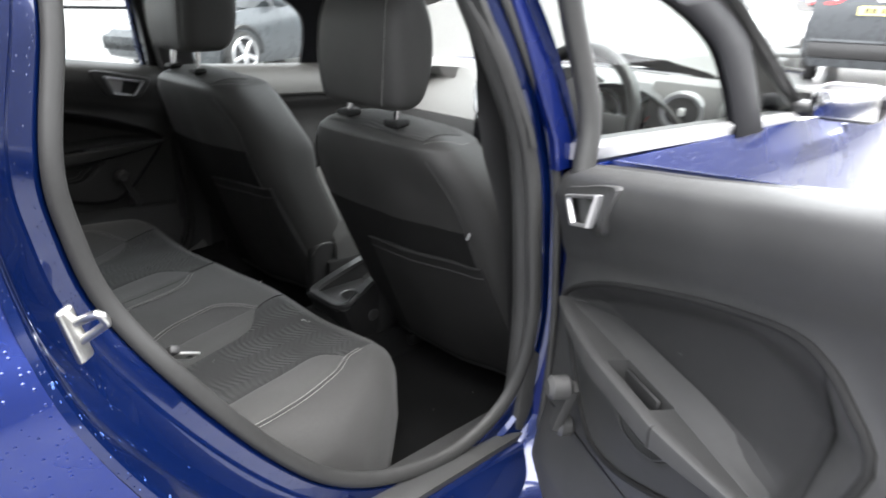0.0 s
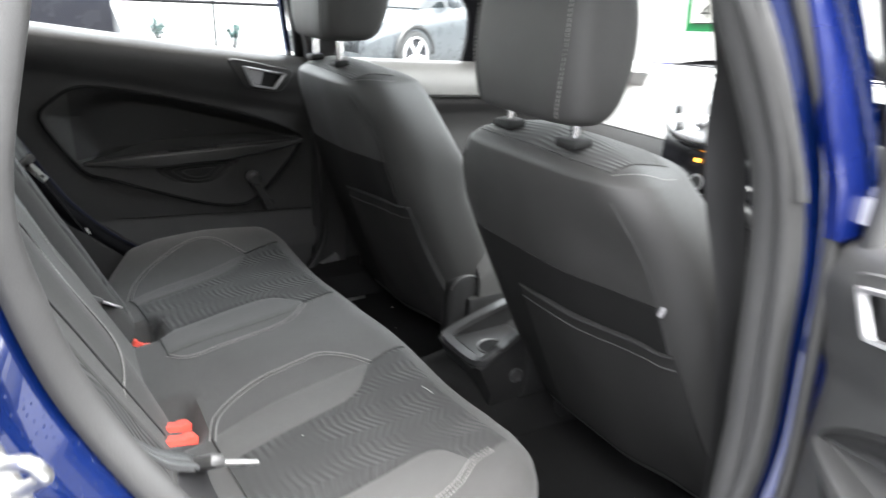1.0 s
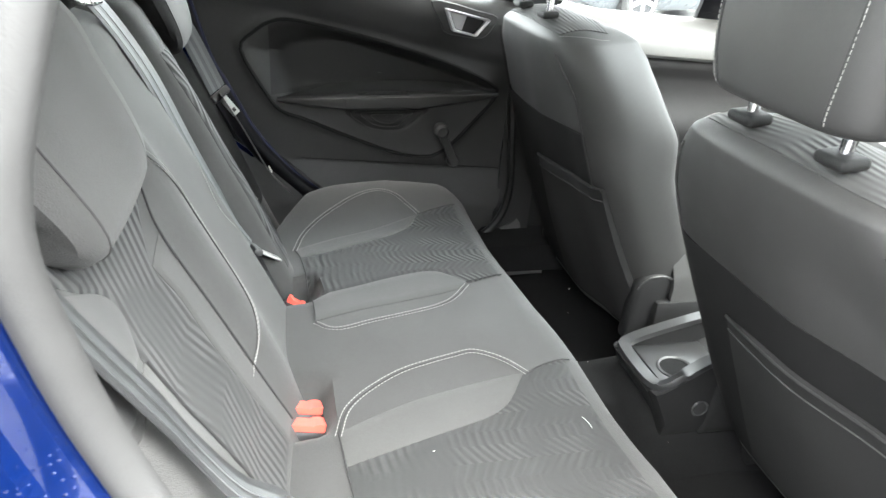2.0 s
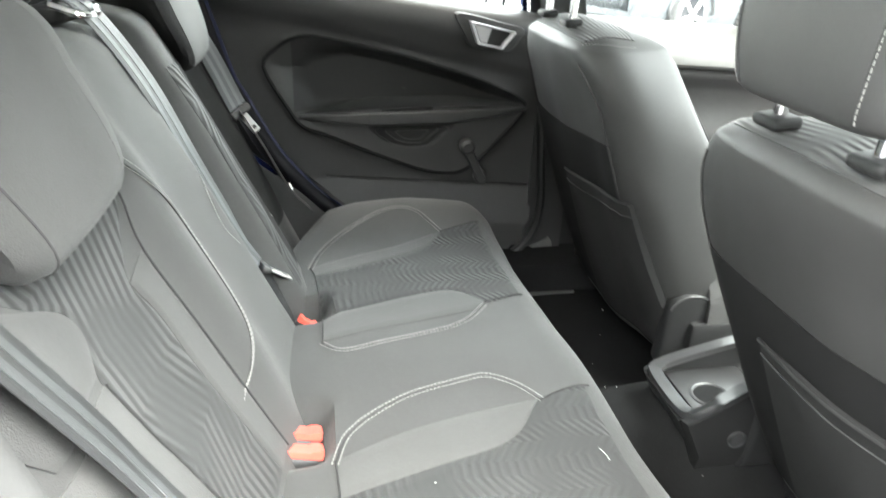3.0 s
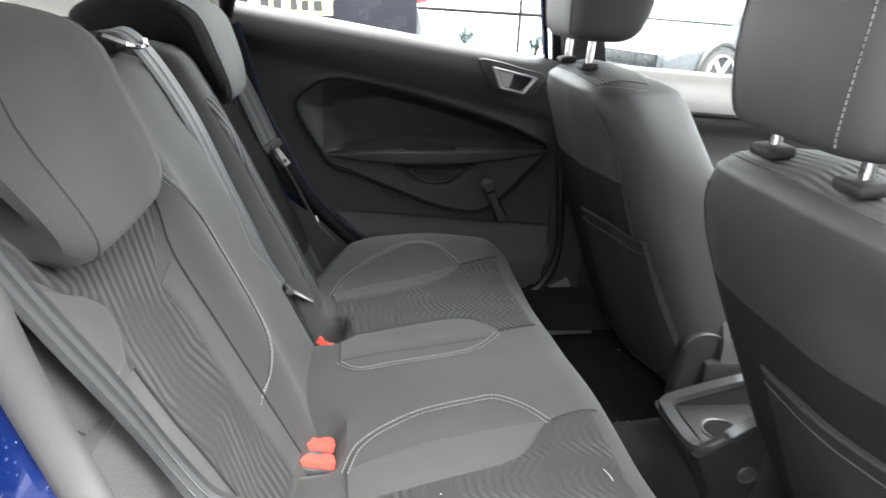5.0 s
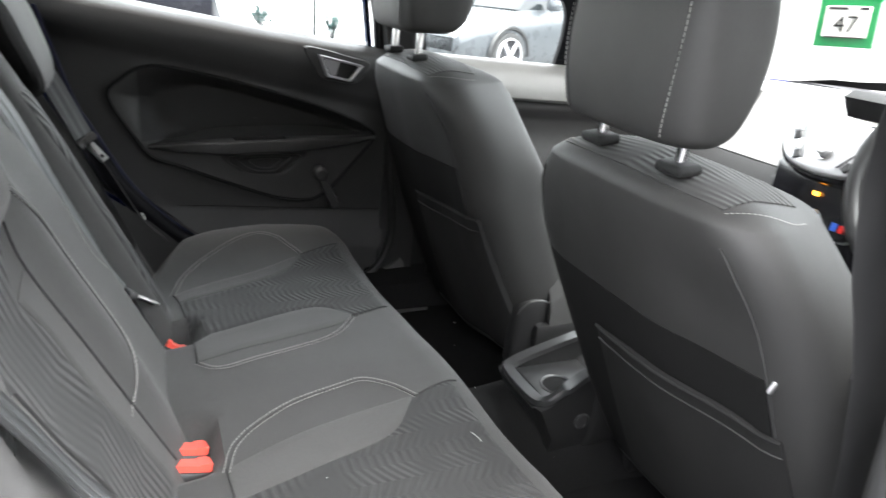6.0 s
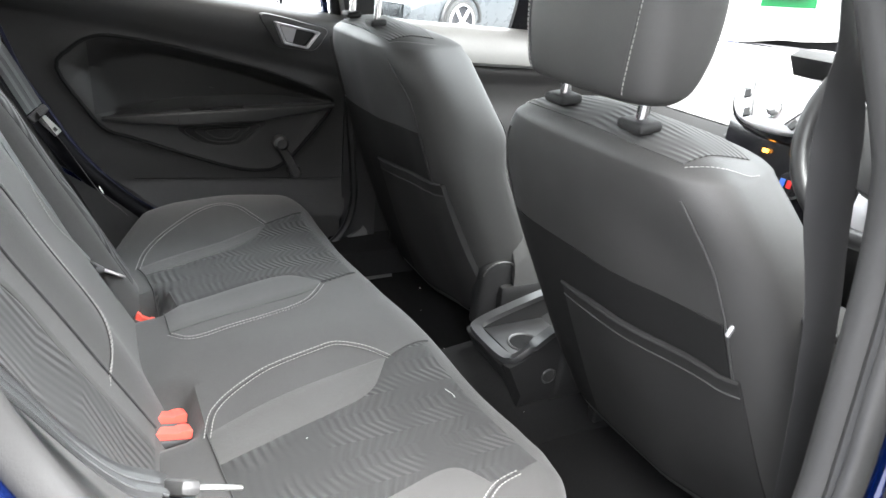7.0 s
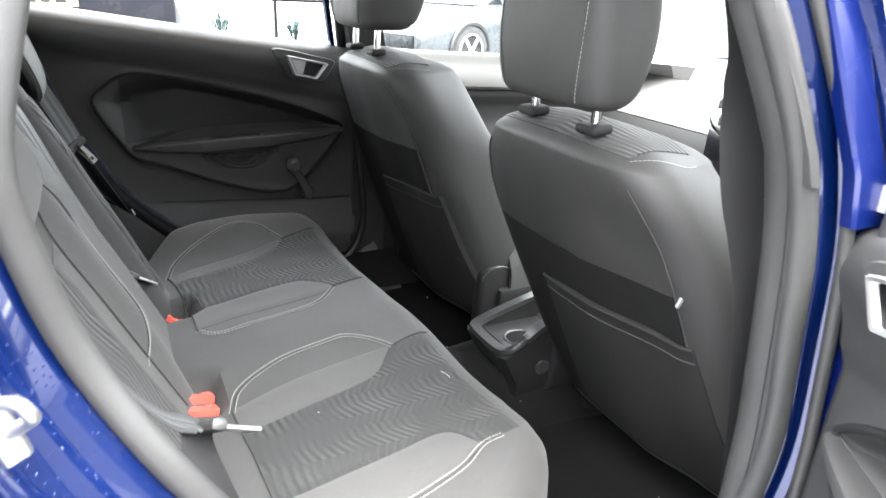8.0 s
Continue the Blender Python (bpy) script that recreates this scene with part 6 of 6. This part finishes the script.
part("knob_dial", disc(0.019, 0.003, pose(1.391, -0.006, 0.757, 0, -80, 0), 20, 0.001), SATIN, st)
part("warm_mark", rbox((0.003, 0.012, 0.016), 0.001, 1, pose(1.389, -0.074, 0.757, 0, 10, 0)), LAMP_RED, st, "red warm mark")
part("cool_mark", rbox((0.003, 0.012, 0.016), 0.001, 1, pose(1.389, -0.058, 0.757, 0, 10, 0)), plain("cool_blue", (0.03, 0.12, 0.6)), st, "blue cool mark")
# display hood on top of the stack
part("display_hood", loft([[Vector((x, y - 0.01, z)) for x, z in ((1.50, 0.945), (1.475, 0.985), (1.50, 0.998), (1.62, 0.985), (1.70, 0.945))] for y in (-0.12, -0.105, 0.06, 0.075)]), MATTE_BLACK, dash, "dark display hood")
# slatted vents
for y in (0.14, -0.155):
    for k in range(5):
        part("vent_slat", rbox((0.020, 0.035, 0.003), 0.001, 1, pose(1.452 + 0.004 * k, y, 0.80 + 0.016 * k, 0, -30, 0)), BLACK, dash)
# round end vent in its pod on the driver's side
part("vent_pod", loft([[Vector((x, y, z)) for x, z in ((1.475, 0.84), (1.452, 0.88), (1.45, 0.95), (1.475, 0.995), (1.54, 1.005), (1.62, 0.985), (1.64, 0.84))] for y in (-0.60, -0.59, -0.50, -0.43, -0.42)]), DASH, dash, "pale grey vent pod")
VM = pose(1.446, -0.515, 0.935, 0, -86, 14)
ev = part("end_vent", tube([VM @ Vector((0.040 * math.sin(a), 0.046 * math.cos(a), 0)) for a in steps(0, 2 * math.pi * 23 / 24, 24)], 0.0095, 8, True), SATIN, dash, "round vent with a silver ring")
part("louvre", disc(0.041, 0.012, VM, 24, 0.003), BLACK, ev)
part("louvre_tab", rbox((0.020, 0.016, 0.010), 0.003, 1, VM @ pose(0, 0, 0.008)), LAMP_CLEAR, ev)
# instrument cluster and hood
part("instrument_hood", loft([[Vector((x, -0.355 + w * math.cos(a), z + h * math.sin(a))) for a in steps(0, math.pi, 20)] for x, w, z, h in ((1.425, 0.17, 0.86, 0.115), (1.415, 0.185, 0.86, 0.125), (1.53, 0.19, 0.86, 0.12), (1.64, 0.20, 0.87, 0.06))], False, False), PLASTIC, dash, "dark instrument hood")
for y in (-0.43, -0.28):
    dl = part("dial", disc(0.062, 0.02, pose(1.465, y, 0.895, 0, -70, 0), 30, 0.004), GLOSS_BLACK, dash, "round instrument dial")
    part("bezel", tube([(1.453 + 0.02 * math.sin(a), y + 0.063 * math.cos(a), 0.897 + 0.060 * math.sin(a)) for a in steps(0, 2 * math.pi * 23 / 24, 24)], 0.005, 8, True), SATIN, dl)
    part("needle", rbox((0.002, 0.003, 0.022), 0.001, 1, pose(1.451, y + 0.008, 0.905, 35, -20, 0)), plain("red_needle", (0.35, 0.02, 0.015), 0.0), dl)
    part("readout", rbox((0.002, 0.030, 0.006), 0.001, 1, pose(1.452, y - 0.01, 0.868)), plain("cyan_readout", (0.10, 0.6, 0.8), 0.15), dl)

sw = thing("steering_wheel", "black steering wheel with a silver lower spoke", "steering wheel", pose(1.32, -0.295, 0.905, 0, -74, 0))
part("rim", tube([(0.167 * math.cos(a), 0.167 * math.sin(a), 0) for a in steps(0, 2 * math.pi * 47 / 48, 48)], 0.0165, 12, True), BLACK, sw, "black rim")
part("hub", loft([[Vector((k * 0.085 * math.cos(a) * (1 + 0.15 * math.cos(2 * a)), k * 0.075 * math.sin(a), z)) for a in steps(0, 2 * math.pi * 27 / 28, 28)] for k, z in ((1.0, -0.03), (1.05, 0.0), (0.95, 0.022), (0.6, 0.034), (0.2, 0.037))]), PLASTIC, sw)
for a in (90, -90, 180):
    part("spoke", rbox((0.10, 0.05, 0.018), 0.008, 2, pose(0, 0, 0, 0, 0, a) @ pose(0.115, 0, -0.006)), SATIN if a == 180 else PLASTIC, sw)
part("column", tube([(0, 0, -0.02), (0, 0, -0.22)], 0.045, 14), BLACK, sw)

# price sticker hung inside the windscreen
sk = thing("window_sticker", "green-edged white windscreen sticker reading 47", "sticker")
SM = Matrix(((0.3, 0, -0.954, 1.575), (-0.954, 0, -0.3, 0.184), (0, 1, 0, 1.118), (0, 0, 0, 1))) @ pose(0.014, 0.002, 0.035, 0, 0, 3) @ Matrix.Scale(1.10, 4)
part("card", rbox((0.107, 0.088, 0.002), 0.0009, 1, SM), plain("sticker_green", (0.005, 0.20, 0.055), 0, 0.4), sk)
part("panel", rbox((0.081, 0.056, 0.002), 0.0009, 1, SM @ pose(0, 0.002, 0.0025)), plain("sticker_white", (0.8, 0.8, 0.76), 0, 0.5), sk)
tc = bpy.data.curves.new("number", "FONT")
tc.body, tc.size, tc.align_x, tc.align_y, tc.extrude = "47", 0.043, "CENTER", "CENTER", 0.0004
to = new("number", tc)
to.data.materials.append(BLACK)
to.parent, to.matrix_local = sk, SM @ pose(0, -0.004, 0.0045)
for x, w in ((-0.018, 0.036), (0.029, 0.016)):
    part("small_print", rbox((w, 0.0045, 0.001), 0.0004, 1, SM @ pose(x, 0.026, 0.004)), PLASTIC, sk)
part("small_print", rbox((0.072, 0.0025, 0.001), 0.0004, 1, SM @ pose(0, -0.026, 0.004)), PLASTIC, sk)


# ---- car park beyond ----
def parked_car(m, paint, label, length=4.2, height=1.5, suv=False):
    """A whole car along local x, its tail at -x, standing on its wheels."""
    c = thing("parked_car", label, "car", m, group="parked cars")
    L, hgt = length / 2, height
    bx = [(-L, 0.55, 0.32, 0.62, 0.80), (-L + 0.08, 0.30, 0.22, 0.86, 0.86), (-L + 0.5, 0.95, 0.20, 0.90, 0.88), (-0.5, 0.95, 0.18, 0.93, 0.90), (0.4, 0.93, 0.18, 0.92, 0.90), (L - 1.0, 0.9, 0.18, 0.90, 0.89), (L - 0.35, 0.8, 0.20, 0.74, 0.86), (L - 0.05, 0.7, 0.28, 0.62, 0.78), (L, 0.6, 0.35, 0.52, 0.70)]
    k = hgt / 1.5
    rings = [[Vector((x, y * w, z)) for y, z in ((-0.86, z0 * k), (-1.0, (z0 + 0.18) * k), (-1.0, (z1 - 0.15) * k), (-0.94, z1 * k), (0.94, z1 * k), (1.0, (z1 - 0.15) * k), (1.0, (z0 + 0.18) * k), (0.86, z0 * k))] for x, _, z0, z1, w in bx]
    part("body", loft(rings), paint, c)
    cab = [(-L + 0.12, 0.9), (-L + 0.45, 1.40 if suv else 1.32), (-L + 0.8, 1.48), (-0.1, 1.5), (0.5, 1.42), (L - 0.95, 0.9)]
    part("cabin_glass", loft([[Vector((x, s * (0.84 - 0.28 * (z - 0.9)), z * k)) for x, z in cab] for s in (-1, 1)]), DARK_GLASS, c, "dark side and rear glass")
    part("roof", loft([[Vector((x, y * (0.70 if abs(y) == 1 else 0.6), z * k + 0.01 + (0.02 if abs(y) < 1 else 0))) for y in (-1, -0.8, 0.8, 1)] for x, z in ((-L + 0.42, 1.39 if suv else 1.31), (-L + 0.8, 1.475), (-0.1, 1.495), (0.5, 1.415))], False, False), paint, c)
    for s in (-1, 1):
        for x in (-L + 0.12, -L + 0.85, 0.05, 0.5):
            part("pillar", tube([(x, s * 0.845, 0.9 * k), (x + (0.25 if x < -1 else 0.02), s * 0.69, 1.42 * k)], 0.035, 6), paint, c)
        for x in (-L + 0.78, L - 0.82):
            wl = part("wheel", disc(0.315, 0.2, pose(x, s * 0.80, 0.315, 90, 0, 0), 32, 0.04), TYRE, c)
            part("rim", disc(0.215, 0.205, pose(x, s * 0.802, 0.315, 90, 0, 0), 28, 0.02), GLOSS_BLACK, wl)
            for q in range(5):
                part("spoke", rbox((0.20, 0.022, 0.05), 0.008, 1, pose(x, s * 0.905, 0.315) @ pose(0, 0, 0, 0, 72 * q + 18, 0) @ pose(0.10, 0, 0)), ALLOY, wl)
            part("rim_lip", tube([(x + 0.215 * math.cos(a), s * 0.902, 0.315 + 0.215 * math.sin(a)) for a in steps(0, 2 * math.pi * 23 / 24, 24)], 0.014, 6, True), ALLOY, wl)
            part("arch", tube([(x + 0.345 * math.cos(a), s * 0.885, 0.315 + 0.345 * math.sin(a)) for a in steps(0.0, math.pi, 18)], 0.03, 6), BLACK, c)
        if suv:
            lens = [(0.37, 1.190), (0.43, 1.120), (0.48, 1.075), (0.55, 1.055), (0.86, 1.045), (0.885, 1.090), (0.86, 1.150), (0.74, 1.230), (0.60, 1.225)]
            red = [(0.375, 1.188), (0.425, 1.118), (0.478, 1.070), (0.55, 1.048), (0.862, 1.038), (0.87, 1.075), (0.56, 1.088), (0.49, 1.110), (0.43, 1.170)]
            tl = part("tail_lamp", loft([[Vector((x + 0.10 * max(0, y - 0.6), s * y, z)) for y, z in lens] for x in (-L - 0.035, -L + 0.10)]), LAMP_CLEAR, c, "clear wraparound tail lamp with a red edge")
            part("red_edge", loft([[Vector((x + 0.10 * max(0, y - 0.6), s * y, z)) for y, z in red] for x in (-L - 0.045, -L + 0.09)]), LAMP_RED, tl, "red lower lens")
        else:
            part("tail_lamp", rbox((0.10, 0.34, 0.16), 0.04, 2, pose(-L + 0.05, s * 0.66, 0.80 * k, 0, 10, s * 18)), LAMP_RED, c, "red tail lamp")
        part("head_lamp", rbox((0.25, 0.30, 0.14), 0.05, 2, pose(L - 0.16, s * 0.62, 0.60 * k, 0, 20, -s * 25)), LAMP_CLEAR, c, "clear headlamp")
        part("mirror", rbox((0.12, 0.2, 0.13), 0.04, 2, pose(0.62, s * 0.98, 0.98 * k)), paint, c)
    pl = part("number_plate", rbox((0.012, 0.52, 0.11), 0.004, 1, pose(-L - (0.045 if suv else 0.03), 0, 0.985 if suv else 0.66 * k)), PLATE_YELLOW, c, "yellow rear number plate")
    for i, w in ((-0.17, 0.06), (-0.09, 0.05), (-0.02, 0.05), (0.08, 0.06), (0.16, 0.06)):
        part("bar", rbox((0.004, w, 0.065), 0.001, 1, pose(-L - (0.053 if suv else 0.038), i, 0.985 if suv else 0.66 * k)), BLACK, pl)
    if suv:
        tg = part("tailgate", loft([[Vector((x, y, z)) for x, z in ((-L - 0.005, 0.62), (-L - 0.03, 0.70), (-L - 0.036, 1.07), (-L - 0.02, 1.22), (-L + 0.03, 1.26), (-L + 0.2, 1.25), (-L + 0.2, 0.62))] for y in (-0.80, -0.74, -0.4, 0, 0.4, 0.74, 0.80)]), paint, c, "black tailgate panel")
        part("garnish", rbox((0.02, 0.80, 0.032), 0.008, 2, pose(-L - 0.028, 0, 1.23)), BLACK, tg, "dark strip under the rear window")
        part("badge", disc(0.075, 0.012, pose(-L - 0.036, 0, 1.165, 0, -83, 0), 28, 0.003), CHROME, tg, "round chrome badge")
        part("badge_bar", rbox((0.008, 0.115, 0.022), 0.003, 1, pose(-L - 0.044, 0, 1.165)), SATIN, tg)
        part("rear_wiper", tube([(-L + 0.01, 0.12, 1.325), (-L + 0.02, -0.10, 1.352), (-L + 0.035, -0.46, 1.338)], 0.013, 6), BLACK, tg, "black rear wiper")
        part("wiper_motor", disc(0.035, 0.03, pose(-L + 0.01, 0.10, 1.325, 0, -80, 0), 16, 0.01), BLACK, tg)
    part("bumper", rbox((0.16, 1.60, 0.22), 0.06, 2, pose(-L + 0.02, 0, 0.42 * k)), BLACK if suv else paint, c)
    return c


# railing of the car park
rl = thing("railing", "black painted steel car park railing", "railing")
fall_to = lambda x: 0.02 * (x - 3.0)
for i in range(-3, 7):
    x = 2.8 + 3.5 * i
    part("post", tube([(x, 11.0, 0.0), (x, 11.0, 1.31 - fall_to(x))], 0.03, 8), RAIL, rl)
for z in (1.30, 0.78):
    part("rail", tube([(-9.0, 11.0, z - fall_to(-9.0)), (26.0, 11.0, z - fall_to(26.0))], 0.026, 8), RAIL, rl)


def shrub(m, seed, high, wide):
    """A thin bush: forking twigs with a few small leaves."""
    r = random.Random(seed)
    b = thing("shrub", "small sparse dark shrub beside the railing", "shrub", m, group="shrubs")
    twigs, leaves = bmesh.new(), bmesh.new()
    for k in range(16):
        a, lean_out = r.uniform(0, 6.28), r.uniform(0.2, 1.0) * wide
        tip = Vector((lean_out * math.cos(a), lean_out * math.sin(a), high * r.uniform(0.6, 1.0)))
        bend = Vector((tip.x * 0.35, tip.y * 0.35, tip.z * 0.55))
        tube(spline([Vector((0, 0, 0)), bend, tip], 6), 0.007, 5, bm=twigs)
        for q in range(3):
            p = bend.lerp(tip, r.uniform(0, 0.7))
            e = p + Vector((r.uniform(-0.1, 0.1), r.uniform(-0.1, 0.1), r.uniform(0.05, 0.16)))
            tube([p, e], 0.004, 4, bm=twigs)
            for w in range(3):
                rbox((0.035, 0.02, 0.003), 0.001, 1, pose(*p.lerp(e, r.uniform(0.3, 1.0)), r.uniform(0, 180), r.uniform(0, 180), 0), leaves)
    part("twigs", twigs, RAIL, b)
    part("leaves", leaves, PAINT_GREEN, b, "few small dark leaves")


shrub(pose(1.9, 10.8, 0), 3, 0.62, 0.30)
shrub(pose(3.05, 10.8, 0), 5, 0.55, 0.26)

parked_car(pose(-0.20, 6.05, 0, 0, 0, 90), PAINT_BLACK, "black sport utility car parked tail towards the hatchback", 4.4, 1.72, True)
parked_car(pose(5.33, 8.41, 0, 0, 0, 200), PAINT_GREY, "dark grey car parked beyond the far windows", 4.2, 1.46)
parked_car(pose(10.5, 6.6, 0, 0, 0, 35), PAINT_GREEN, "dark green car parked ahead", 4.2, 1.5)
parked_car(pose(13.2, 4.4, 0, 0, 0, 205), PAINT_WHITE, "white car parked nose towards the hatchback", 4.0, 1.5)
parked_car(pose(12.6, 2.1, 0, 0, 0, 12), PAINT_GREY, "grey sport utility car parked ahead", 4.4, 1.7, True)
parked_car(pose(15.0, -1.8, 0, 0, 0, 8), PAINT_GREY, "dark grey car parked at the end of the row", 4.2, 1.5)

# pale apartment house far behind the railing
ho = thing("apartment_house", "pale rendered apartment house far behind the railing", "building", pose(6, 42, 0))
part("wall", rbox((46, 10, 9.5), 0.05, 1, pose(0, 5, 4.75)), PALE_PAVING, ho)
part("roof", rbox((47, 11, 0.5), 0.05, 1, pose(0, 5, 9.7)), PAINT_GREY, ho)
for fl in range(3):
    for i in range(11):
        wx = -20 + 4.0 * i
        w = part("window", rbox((1.5, 0.12, 1.3), 0.03, 1, pose(wx, -0.02, 1.9 + 3.0 * fl)), PALE_GLASS, ho)
        part("frame", rbox((1.7, 0.10, 0.12), 0.02, 1, pose(wx, -0.05, 1.2 + 3.0 * fl)), PAINT_WHITE, w)
        if i % 3 == 1:
            part("balcony", rbox((2.6, 0.9, 0.12), 0.02, 1, pose(wx, -0.45, 1.05 + 3.0 * fl)), PALE_PAVING, ho)
            for q in range(9):
                part("baluster", rbox((0.05, 0.05, 1.0), 0.01, 1, pose(wx - 1.2 + 0.3 * q, -0.88, 1.6 + 3.0 * fl)), RAIL, ho)
